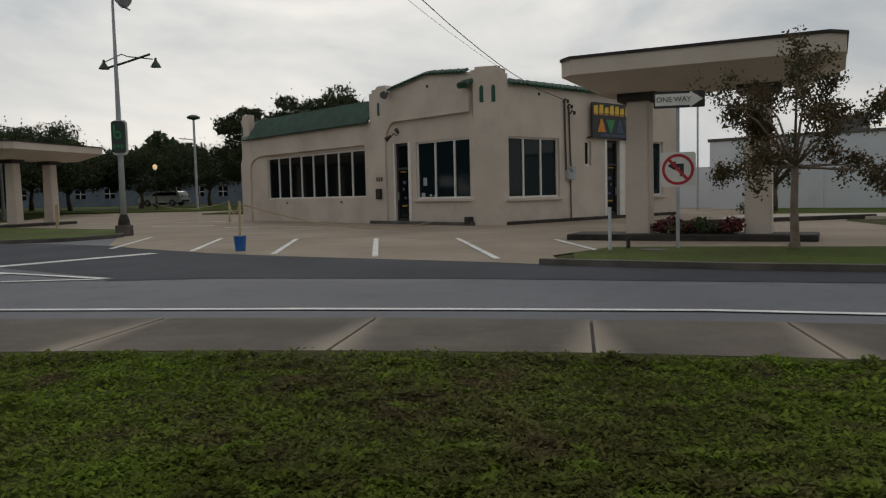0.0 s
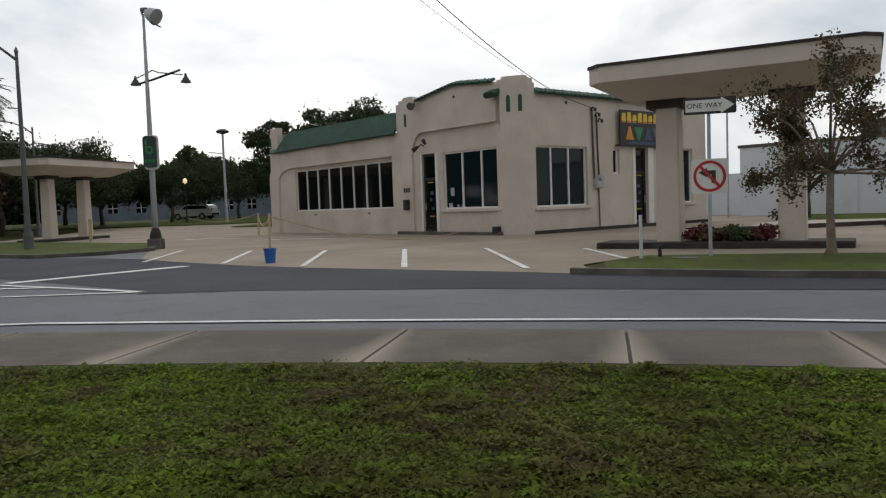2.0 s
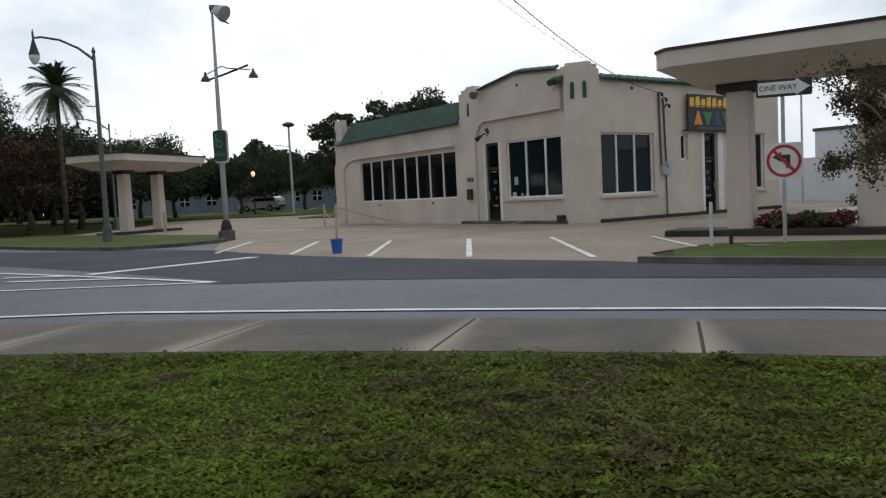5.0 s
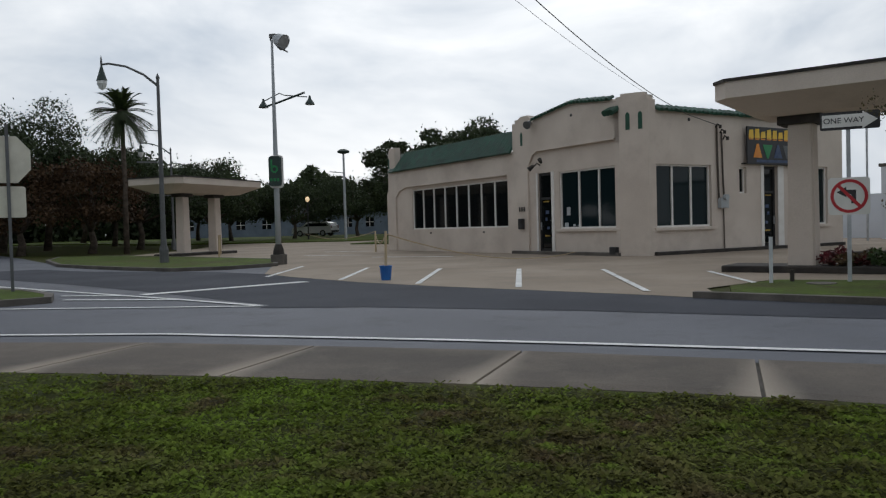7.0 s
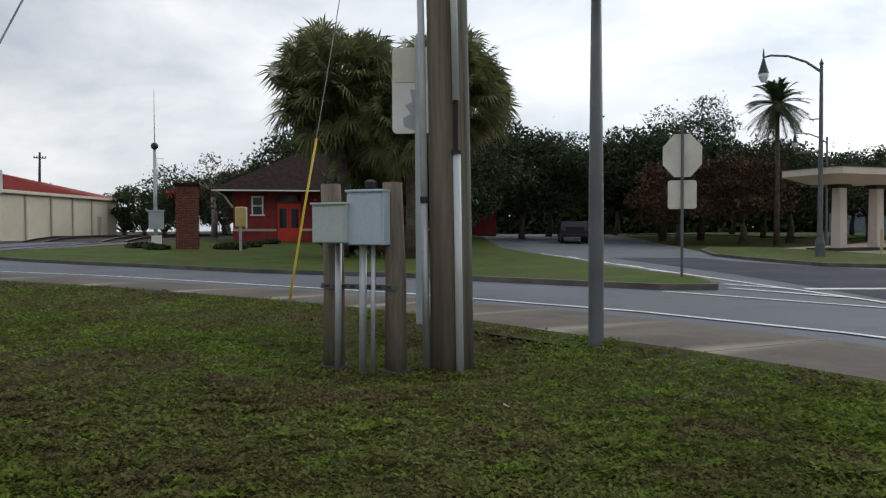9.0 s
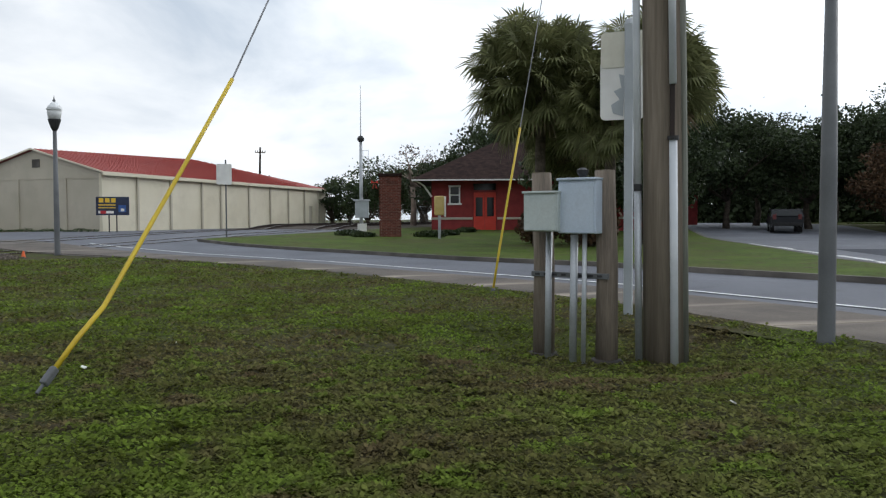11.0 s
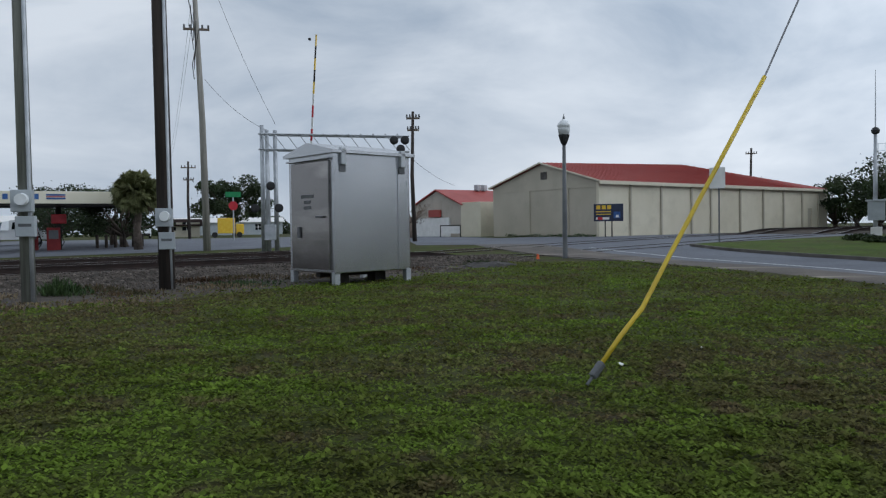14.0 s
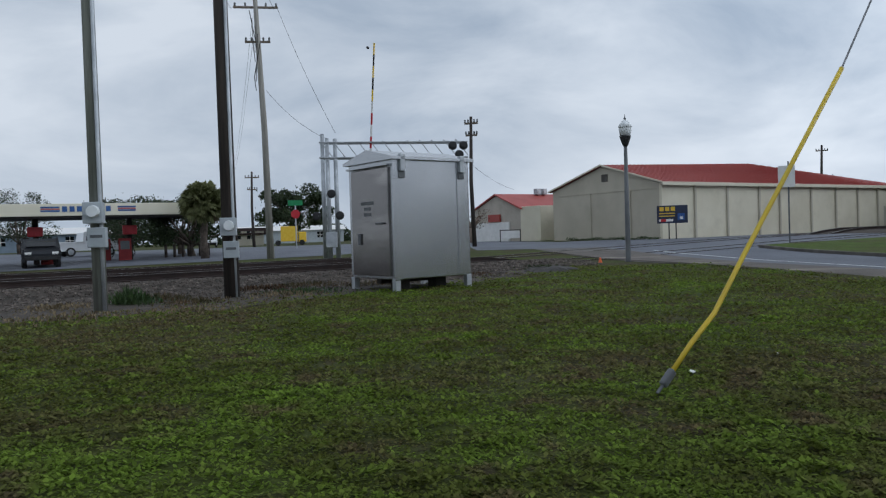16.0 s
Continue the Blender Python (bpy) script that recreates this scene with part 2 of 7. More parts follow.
# scuffed metal, darkened, with broad dark and bright bands painted as reflections
M["aluminium_door"] = material("worn_aluminium_reflections", (0.22, 0.21, 0.205), (0.42, 0.395, 0.38), 0.75, 0.2, metal=0.96, fine=0.03, bump_scale=14, stain=((0.14, 0.13, 0.13), 0.55, 1.0), grain=(1, 0.25, 1.0), spread=(0.42, 0.58))
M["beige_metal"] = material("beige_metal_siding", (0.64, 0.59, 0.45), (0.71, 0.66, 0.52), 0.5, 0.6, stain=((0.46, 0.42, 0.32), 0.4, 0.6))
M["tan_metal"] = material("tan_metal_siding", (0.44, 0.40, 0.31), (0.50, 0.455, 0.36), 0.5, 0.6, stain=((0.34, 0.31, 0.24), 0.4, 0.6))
M["red_metal"] = material("red_metal_roof", (0.30, 0.045, 0.035), (0.38, 0.07, 0.055), 0.8, 0.55, stain=((0.22, 0.04, 0.035), 0.4, 0.8))
M["red_brick_paint"] = material("red_painted_brick", (0.19, 0.017, 0.018), (0.26, 0.027, 0.026), 2, 0.75, bump=0.3, bump_scale=20, fine=0.1)
M["bright_red"] = material("bright_red_paint", (0.52, 0.035, 0.018), (0.6, 0.05, 0.03), 2, 0.5)
M["brick"] = material("old_brick", (0.115, 0.036, 0.026), (0.19, 0.068, 0.046), 6, 0.9, bump=0.4, bump_scale=50, fine=0.15, vary=0.3)
M["mortar"] = material("mortar", (0.24, 0.19, 0.155), (0.32, 0.26, 0.22), 6, 0.95, bump=0.3)
M["brown_roof"] = material("brown_shingle", (0.022, 0.013, 0.012), (0.042, 0.026, 0.022), 3, 0.95, bump=0.4, bump_scale=15, fine=0.25, spec=0.1)
M["bark"] = material("bark", (0.055, 0.042, 0.032), (0.12, 0.095, 0.075), 4, 0.95, bump=0.7, bump_scale=18, fine=0.3)
M["pale_bark"] = material("pale_bark", (0.17, 0.13, 0.10), (0.27, 0.21, 0.17), 4, 0.9, bump=0.3, bump_scale=20, fine=0.2)
M["oak_leaf"] = material("oak_leaves", (0.025, 0.038, 0.016), (0.050, 0.070, 0.028), 0.5, 0.6, vary=0.5, spec=0.3)
M["oak_leaf_mid"] = material("mid_green_leaves", (0.022, 0.038, 0.013), (0.05, 0.07, 0.024), 0.5, 0.6, vary=0.5, spec=0.3)
M["rust_leaf"] = material("russet_leaves", (0.056, 0.034, 0.019), (0.09, 0.052, 0.027), 0.5, 0.7, vary=0.5, spec=0.2)
M["palm_leaf"] = material("palm_leaves", (0.096, 0.108, 0.042), (0.178, 0.184, 0.082), 0.8, 0.65, vary=0.4, spec=0.2)
M["dry_palm"] = material("dry_palm_leaves", (0.12, 0.09, 0.045), (0.2, 0.15, 0.085), 1.5, 0.8, vary=0.3)
M["crape_leaf"] = material("crape_leaves", (0.054, 0.058, 0.023), (0.115, 0.070, 0.034), 1.6, 0.6, vary=0.4)
M["red_plant"] = material("red_plant_leaves", (0.13, 0.010, 0.018), (0.07, 0.014, 0.012), 2.5, 0.6, vary=0.5)
M["orange_plant"] = material("orange_plant_leaves", (0.10, 0.05, 0.02), (0.05, 0.045, 0.014), 3.5, 0.6, vary=0.4)
M["green_plant"] = material("plant_leaves", (0.03, 0.06, 0.015), (0.06, 0.10, 0.03), 3, 0.6, vary=0.4)
M["ballast"] = material("gravel", (0.034, 0.026, 0.018), (0.078, 0.060, 0.045), 3, 0.95, bump=1.0, bump_scale=22, fine=0.4, stain=((0.034, 0.027, 0.02), 0.7, 0.6))
M["stone"] = material("ballast_stone", (0.05, 0.040, 0.032), (0.15, 0.125, 0.105), 4, 0.95, vary=0.45)
M["rail_rust"] = material("rusty_rail", (0.015, 0.008, 0.006), (0.032, 0.017, 0.013), 3, 0.75, fine=0.15)
M["rail_top"] = material("worn_rail_head", (0.26, 0.24, 0.23), (0.33, 0.31, 0.3), 3, 0.35, metal=0.8)
M["tie_wood"] = material("tie_wood", (0.022, 0.016, 0.012), (0.05, 0.038, 0.03), 3, 0.95, bump=0.4, fine=0.2)
M["white_block"] = material("white_block_wall", (0.60, 0.64, 0.70), (0.70, 0.73, 0.78), 0.5, 0.85, bump=0.15, fine=0.04, stain=((0.46, 0.49, 0.53), 0.4, 0.5))
M["globe_white"] = material("frosted_white", (0.72, 0.74, 0.74), (0.8, 0.82, 0.82), 3, 0.35)
M["rope"] = material("pale_rope", (0.42, 0.33, 0.2), (0.5, 0.4, 0.26), 8, 0.9)
M["sign_navy"] = material("sign_navy", (0.012, 0.018, 0.045), (0.02, 0.03, 0.07), 3, 0.4)
M["sign_yellow"] = material("sign_yellow", (0.75, 0.46, 0.02), (0.8, 0.55, 0.05), 3, 0.4)
M["sign_green"] = material("sign_green", (0.01, 0.20, 0.06), (0.02, 0.26, 0.08), 3, 0.4)
M["sign_blue"] = material("sign_blue", (0.02, 0.07, 0.25), (0.04, 0.12, 0.33), 3, 0.4)
M["cream_sign"] = material("cream_sign_face", (0.74, 0.69, 0.53), (0.80, 0.75, 0.60), 0.6, 0.5)
M["orange"] = material("orange_plastic", (0.75, 0.11, 0.02), (0.8, 0.15, 0.03), 3, 0.5)
M["car_dark"] = material("dark_car_paint", (0.008, 0.009, 0.012), (0.012, 0.014, 0.018), 2, 0.4, spec=0.3)
M["car_white"] = material("white_car_paint", (0.68, 0.69, 0.70), (0.75, 0.76, 0.77), 2, 0.3)
M["car_green"] = material("dark_green_car_paint", (0.008, 0.02, 0.02), (0.012, 0.028, 0.028), 2, 0.4, spec=0.3)
M["rubber"] = material("rubber", (0.012, 0.012, 0.012), (0.025, 0.025, 0.025), 8, 0.85)
M["tail_red"] = material("tail_lamp_red", (0.10, 0.008, 0.008), (0.14, 0.012, 0.012), 3, 0.3)
# pale blue siding, its colour darkened to carry the shade of the trees
M["pale_blue"] = material("shaded_blue_siding", (0.14, 0.18, 0.225), (0.18, 0.225, 0.28), 1, 0.8)
M["notice_yellow"] = material("faded_yellow_notice", (0.30, 0.19, 0.025), (0.40, 0.27, 0.05), 5, 0.5)
M["notice_blue"] = material("faded_blue_notice", (0.03, 0.055, 0.12), (0.06, 0.09, 0.17), 5, 0.5)
M["sign_orange"] = material("sign_orange", (0.62, 0.21, 0.015), (0.72, 0.30, 0.03), 3, 0.4)
M["aged_yellow"] = material("aged_yellow_plastic", (0.50, 0.36, 0.10), (0.60, 0.46, 0.18), 3, 0.6)
M["warm_lamp"] = lamp_glow("warm_lamp", (1.0, 0.72, 0.42), 1.1)


# ---------- mesh helpers ----------
def let_light_through(key, share):
    """Thin leaves pass part of the light that falls on their far side."""
    n, l = M[key].node_tree.nodes, M[key].node_tree.links
    b, o = n["Principled BSDF"], n["Material Output"]
    tr, mx = n.new("ShaderNodeBsdfTranslucent"), n.new("ShaderNodeMixShader")
    l.new(b.inputs["Base Color"].links[0].from_socket, tr.inputs["Color"])
    mx.inputs[0].default_value = share
    l.new(b.outputs[0], mx.inputs[1])
    l.new(tr.outputs[0], mx.inputs[2])
    l.new(mx.outputs[0], o.inputs["Surface"])


for key, share in (("blade", 0.4), ("palm_leaf", 0.35), ("oak_leaf", 0.3), ("oak_leaf_mid", 0.3), ("crape_leaf", 0.35), ("green_plant", 0.3)):
    let_light_through(key, share)


def rise(x, y):
    """Height of the ground, which climbs gently towards the railway depot and beyond the lot and dips a hand's width round the utility pole."""
    away = min(max((1.95 - math.hypot(x + 6.6, y - 3.75)) / 1.1, 0), 1)
    if away > 0:
        return -0.15 * away * away * (3 - 2 * away)
    s = min(max((-x - 27) / 24, 0), 1)
    q = min(max((y - 48) / 40, 0), 1)
    return max(0.45 * s * s * (3 - 2 * s), 0.6 * q * q * (3 - 2 * q))


def link(name, bm, mat, parent=None, label="", smooth=False):
    me = bpy.data.meshes.new(name)
    bmesh.ops.recalc_face_normals(bm, faces=bm.faces)
    bm.to_mesh(me)
    bm.free()
    for m in mat if isinstance(mat, (list, tuple)) else (mat,):
        me.materials.append(M[m] if isinstance(m, str) else m)
    if smooth:
        me.shade_smooth()
    ob = new(name, me)
    if parent:
        ob.parent = parent
    if label:
        tagged(ob, label)
    return ob


def part(name, bm, mat, parent, label="", smooth=False):
    return link(name, bm, mat, parent, label, smooth)


def thing(name, label, category, m=None, group="", kind=""):
    ob = new(name)
    ob.empty_display_size = 0.2
    ob.matrix_basis = m or Matrix()
    return tagged(ob, label, category, group, kind)


def B():
    return bmesh.new()


def box(bm, c, s, bevel=0.0, rot=None, mi=0):
    r = bmesh.ops.create_cube(bm, size=1.0)
    m = Matrix.LocRotScale(Vector(c), rot, Vector(s))
    bmesh.ops.transform(bm, matrix=m, verts=r["verts"])
    fs = {f for v in r["verts"] for f in v.link_faces}
    if bevel:
        out = bmesh.ops.bevel(bm, geom=list({ed for f in fs for ed in f.edges}), offset=bevel, segments=2, profile=0.5, affect="EDGES")
        fs = out["faces"]
    for f in fs:
        f.material_index = mi
    return bm


def rod(bm, p0, p1, r0, r1=None, n=12, mi=0, caps=True):
    p0, p1 = Vector(p0), Vector(p1)
    d = p1 - p0
    r = bmesh.ops.create_cone(bm, cap_ends=caps, segments=n, radius1=r0, radius2=r0 if r1 is None else r1, depth=d.length)
    m = Matrix.Translation((p0 + p1) / 2) @ d.to_track_quat("Z", "Y").to_matrix().to_4x4()
    bmesh.ops.transform(bm, matrix=m, verts=r["verts"])
    for f in {f for v in r["verts"] for f in v.link_faces}:
        f.material_index = mi
    return bm


def tube(bm, pts, r, n=8, mi=0):
    """A round bar along points; r is one radius or one for each point."""
    pts = [Vector(p) for p in pts]
    rs = r if isinstance(r, (list, tuple)) else [r] * len(pts)
    rings = []
    for k, p in enumerate(pts):
        d = (pts[min(k + 1, len(pts) - 1)] - pts[max(k - 1, 0)]).normalized()
        u = d.orthogonal().normalized() if k == 0 else (u - d * u.dot(d)).normalized()
        w = d.cross(u)
        rings.append([bm.verts.new(p + rs[k] * (math.cos(q) * u + math.sin(q) * w)) for q in (2 * math.pi * j / n for j in range(n))])
    for a, b in zip(rings, rings[1:]):
        for j in range(n):
            bm.faces.new((a[j], a[(j + 1) % n], b[(j + 1) % n], b[j])).material_index = mi
    for ring in (rings[0], rings[-1]):
        bm.faces.new(ring).material_index = mi
    return bm


def lathe(bm, prof, n=16, c=(0, 0, 0), mi=0):
    """A turned shape from (radius, height) pairs."""
    c = Vector(c)
    rings = [[bm.verts.new(c + Vector((max(r, 1e-4) * math.cos(q), max(r, 1e-4) * math.sin(q), z))) for q in (2 * math.pi * j / n for j in range(n))] for r, z in prof]
    for a, b in zip(rings, rings[1:]):
        for j in range(n):
            bm.faces.new((a[j], a[(j + 1) % n], b[(j + 1) % n], b[j])).material_index = mi
    for ring in (rings[0], rings[-1]):
        bm.faces.new(ring).material_index = mi
    return bm


def slab(bm, poly, t0, t1, plane="xy", mi=0):
    """A polygon of two coordinates, extruded along the third from t0 to t1."""
    put = {"xy": lambda p, t: (p[0], p[1], t), "yz": lambda p, t: (t, p[0], p[1]), "xz": lambda p, t: (p[0], t, p[1])}[plane]
    a = [bm.verts.new(put(p, t0)) for p in poly]
    b = [bm.verts.new(put(p, t1)) for p in poly]
    faces = [bm.faces.new(a), bm.faces.new(b[::-1])]
    for k in range(len(poly)):
        j = (k + 1) % len(poly)
        faces.append(bm.faces.new((a[k], a[j], b[j], b[k])))
    for f in faces:
        f.material_index = mi
    for f in faces:
        f.normal_update()
    bmesh.ops.triangulate(bm, faces=[f for f in faces[:2] if len(f.verts) > 4], ngon_method="EAR_CLIP")
    return bm


def drape(bm, poly, lift, depth=0.0):
    """A patch of ground with that outline, laid on the rising ground, with a skirt of that depth."""
    vs = [bm.verts.new((x, y, 0)) for x, y in poly]
    f = bm.faces.new(vs)
    f.normal_update()
    if f.normal.z < 0:
        f.normal_flip()
    bmesh.ops.triangulate(bm, faces=[f], ngon_method="EAR_CLIP")
    for x in range(-60, -26, 4):
        bmesh.ops.bisect_plane(bm, geom=bm.verts[:] + bm.edges[:] + bm.faces[:], plane_co=(x, 0, 0), plane_no=(1, 0, 0))
    for y in range(48, 92, 5):
        bmesh.ops.bisect_plane(bm, geom=bm.verts[:] + bm.edges[:] + bm.faces[:], plane_co=(0, y, 0), plane_no=(0, 1, 0))
    rim = [ed for ed in bm.edges if ed.is_boundary]
    for v in bm.verts:
        v.co.z = rise(v.co.x, v.co.y) + lift
    if depth:
        out = bmesh.ops.extrude_edge_only(bm, edges=rim)
        for v in out["geom"]:
            if isinstance(v, bmesh.types.BMVert):
                v.co.z -= depth
    return bm


def ribbon(bm, pts, w, lift, h=0.0, close=False):
    """A strip of width w along points, on the ground; with h it is a raised kerb."""
    pts = [Vector((*p, 0)) for p in pts]
    fine = []
    for a, b in zip(pts, pts[1:] + ([pts[0]] if close else [])):
        k = max(1, int((b - a).length / 3))
        fine += [a.lerp(b, j / k) for j in range(k)]
    if not close:
        fine.append(pts[-1])
    n, rows = len(fine), []
    for k, p in enumerate(fine):
        a = fine[(k - 1) % n] if close or k else p
        b = fine[(k + 1) % n] if close or k < n - 1 else p
        d = (b - a).normalized()
        s = Vector((-d.y, d.x, 0)) * w / 2
        z = rise(p.x, p.y)
        if h:
            row = [(p - s, z - 0.05), (p - s, z + h), (p + s, z + h), (p + s, z - 0.05)]
        else:
            row = [(p - s, z + lift), (p + s, z + lift)]
        rows.append([bm.verts.new((q.x, q.y, zz)) for q, zz in row])
    for k in range(n if close else n - 1):
        a, b = rows[k], rows[(k + 1) % n]
        for j in range(len(a) - 1):
            bm.faces.new((a[j], a[j + 1], b[j + 1], b[j]))
    return bm


def quads(name, P, F, mat, parent=None, mats=None, index=None):
    """A mesh straight from arrays of points and faces."""
    me = bpy.data.meshes.new(name)
    me.from_pydata(P.tolist() if hasattr(P, "tolist") else P, [], F.tolist() if hasattr(F, "tolist") else F)
    for m in mats or (mat,):
        me.materials.append(M[m])
    if index is not None:
        me.polygons.foreach_set("material_index", index)
    ob = new(name, me)
    if parent:
        ob.parent = parent
    return ob


def on(x, y, rz=0.0, dz=0.0):
    return pose(x, y, rise(x, y) + dz, 0, 0, rz)


# ---------- ground ----------
def ground():
    xs = sorted({*range(-400, -60, 40), *range(-60, -24, 2), *range(-24, 41, 8), *range(40, 401, 60), *(round(-8.8 + 0.25 * k, 2) for k in range(19))})
    ys = sorted({*range(-400, -40, 60), *range(-40, 48, 8), *range(48, 92, 4), *range(92, 401, 60), *(round(1.6 + 0.25 * k, 2) for k in range(18))})
    P = [(x, y, rise(x, y)) for y in ys for x in xs]
    n = len(xs)
    F = [(j * n + i, j * n + i + 1, (j + 1) * n + i + 1, (j + 1) * n + i) for j in range(len(ys) - 1) for i in range(n - 1)]
    tagged(quads("ground", P, F, "lawn"), "weedy green and brown lawn on level ground, darkened as leaf shade", "ground", kind="structure")


ground()
CURB = [(-40, -5.5), (-33.5, -2.6), (-27, 0.0), (-20.8, 3.3), (-12, 6.45), (-7.5, 7.5), (-4.5, 7.5), (-2.66, 7.3), (-0.62, 7.03), (1.25, 6.63), (2.76, 6.3), (6, 5.35), (14, 2.7), (40, -6)]
VERGE = [(-40, -9.0), (-33, -5.6), (-27.5, -2.6), (-24.9, -0.4), (-16.9, 3.2), (-11.8, 4.85), (-9.0, 5.55), (-4.76, 5.84), (-2.87, 5.76), (-0.84, 5.55), (1.02, 5.25), (2.49, 4.9), (6, 3.9), (14, 1.2), (40, -7.6)]
FAR = [(40, -2.5), (14, 6.2), (5.64, 9.85), (4.0, 10.55), (1.87, 11.75), (0.88, 12.5), (-1.22, 13.8), (-3.05, 14.9), (-4.85, 16.2), (-7.2, 18.35), (-8.6, 19.9), (-10.1, 24.0)]
ISLE = [(-10.1, 24.3), (-11.0, 22.6), (-12.5, 22.0), (-14.5, 23.1), (-17.0, 24.7), (-20.0, 26.9), (-24.4, 32.0), (-27.5, 37.0), (-24.5, 37.3), (-18.0, 33.0), (-11.7, 28.2)]
MEDIAN = [(-9.3, 12.2), (-9.9, 11.45), (-13.05, 10.5), (-16.17, 9.6), (-20.0, 7.6), (-26.4, 5.6), (-33.2, 2.8), (-36.6, 1.7), (-37.7, 2.7), (-39.2, 4.9), (-43.2, 9.4), (-51.5, 17.5), (-68, 36), (-62, 46), (-40, 31.0), (-32.0, 25.6), (-24.2, 21.3), (-14.9, 15.7), (-11.0, 13.85), (-9.8, 12.9)]
asphalt = CURB + FAR + [(-20, 27.2), (-30, 37.5), (-46, 51), (-90, 85), (-110, 70), (-64, 6), (-57.5, -2.4), (-49.5, -9.3), (-62, -16.5), (-100, -24), (-100, -30), (-58, -19), (-40, -12)]
tagged(link("road", drape(B(), asphalt, 0.012), "asphalt"), "worn grey asphalt road with painted white lines", "road", kind="structure")
dark = [(-4.9, 11.05), (-3.3, 11.1), (-0.1, 10.4), (2.6, 9.55), (5.0, 8.8), (14, 5.6), (14, 6.2), (5.64, 9.85), (4.0, 10.55), (1.87, 11.75), (0.88, 12.5), (-1.22, 13.8), (-3.05, 14.9), (-4.85, 16.2), (-7.2, 18.35), (-8.6, 19.9), (-11.0, 21.5), (-16, 22.9), (-19.5, 25), (-21.5, 22.4), (-12.4, 16.9), (-8.2, 14.0), (-4.9, 11.5)]
tagged(link("road_patch", drape(B(), dark, 0.018), "dark_asphalt"), "darker newer asphalt by the parking lot", "road", kind="structure")
lot = FAR[4:] + [(-11.7, 28.2), (-18.0, 33.0), (-24.5, 37.3), (-27, 48), (-30, 62), (-9, 64), (12, 52), (22, 40), (12.5, 24), (11.5, 18.0), (8.0, 13.9), (3.2, 15.2), (1.9, 13.6)]
tagged(link("parking_lot", drape(B(), lot, 0.022), "lot"), "pale tan concrete parking lot before the building", "pavement", kind="structure")
# pale dust gathers along the joints of the sidewalk
wt = M["walk"].node_tree
att = wt.nodes.new("ShaderNodeAttribute")
att.attribute_name = "dust"
dm = wt.nodes.new("ShaderNodeMix")
dm.data_type = "RGBA"
dm.inputs["B"].default_value = (0.42, 0.36, 0.29, 1)
dp_ = wt.nodes.new("ShaderNodeMath")
dp_.operation = "MULTIPLY"
dp_.inputs[1].default_value = 0.75
wt.links.new(att.outputs["Fac"], dp_.inputs[0])
wt.links.new(dp_.outputs[0], dm.inputs["Factor"])
bs = wt.nodes["Principled BSDF"]
wt.links.new(bs.inputs["Base Color"].links[0].from_socket, dm.inputs["A"])
wt.links.new(dm.outputs["Result"], bs.inputs["Base Color"])
for pts, w in (([(-36, -2.7), (-33, -1.35), (-27.7, 1.0), (-20.8, 4.15), (-12, 7.2), (-7.5, 8.15), (-4.8, 8.25), (-1.5, 7.8), (0, 7.55), (2.4, 7.1), (3.8, 6.65), (8, 5.3), (14, 3.3), (36, -4.2)], 0.11),
               ([(-27, 23.8), (-24.5, 22.4), (-21.35, 20.6), (-11.59, 15.1), (-7.08, 12.58), (-4.97, 11.34)], 0.13), ([(-9.59, 11.13), (-7, 11.22), (-4.97, 11.3)], 0.11),
               ([(-8.35, 13.6), (-6.21, 16.58)], 0.34)):
    tagged(link("road_line", ribbon(B(), pts, w, 0.026), "paint_white"), "worn white line painted on the road", "road marking", kind="structure")
for a, b in (((-9.32, 12.65), (-6.97, 12.47)), ((-10.0, 13.5), (-8.6, 13.4)), ((-12.33, 15.2), (-11.3, 14.75)), ((-14.6, 16.6), (-12.6, 15.7)), ((-17.6, 18.6), (-15.5, 17.45)), ((-20.6, 20.2), (-18.4, 19.1)), ((-23.4, 22.0), (-21.6, 20.9))):
    tagged(link("road_line", ribbon(B(), [a, b], 0.14, 0.028), "paint_white"), "white hatch bar painted on the road", "road marking", group="hatch bars", kind="structure")
for a, b in (((-7.9, 18.4), (-8.9, 23.6)), ((-5.5, 16.9), (-6.3, 22.0)), ((-3.4, 15.4), (-3.95, 20.9)), ((-1.27, 14.2), (-1.75, 20.2)), ((0.9, 13.1), (0.35, 19.4)), ((2.95, 13.4), (2.6, 18.0))):
    tagged(link("stall_line", ribbon(B(), [a, b], 0.12, 0.034), "paint_white"), "worn white parking stall line on concrete", "road marking", group="stall lines", kind="structure")
for a, b in (((-8.5, 30.3), (-5.0, 29.2)), ((-12.5, 33.5), (-9.7, 33.0)), ((-13.5, 39.0), (-10.8, 38.6))):
    tagged(link("stall_line", ribbon(B(), [a, b], 0.2, 0.034), "paint_white"), "faded white line on concrete", "road marking", group="stall lines", kind="structure")

# grass islands with their kerbs
for nm, poly, lab in (("grass_island", ISLE, "mown green grass island with concrete kerb"), ("grass_median", MEDIAN, "mown green grass median with concrete kerb")):
    tagged(link(nm, drape(B(), poly, 0.12, 0.15), "far_lawn"), lab, "ground", kind="structure")
    tagged(link("kerb", ribbon(B(), poly, 0.16, 0, h=0.125, close=True), "kerb"), "weathered concrete kerb round grass", "kerb", kind="structure")
STRIP = [(2.0, 11.95), (4.0, 10.75), (5.64, 10.05), (14, 6.4), (40, -2.3), (40, 0.6), (14, 9.0), (7.6, 12.8), (5.6, 13.6), (3.2, 14.3), (2.2, 13.2)]
tagged(link("grass_strip", drape(B(), STRIP, 0.1, 0.13), "far_lawn"), "mown green grass strip behind the kerb", "ground", kind="structure")
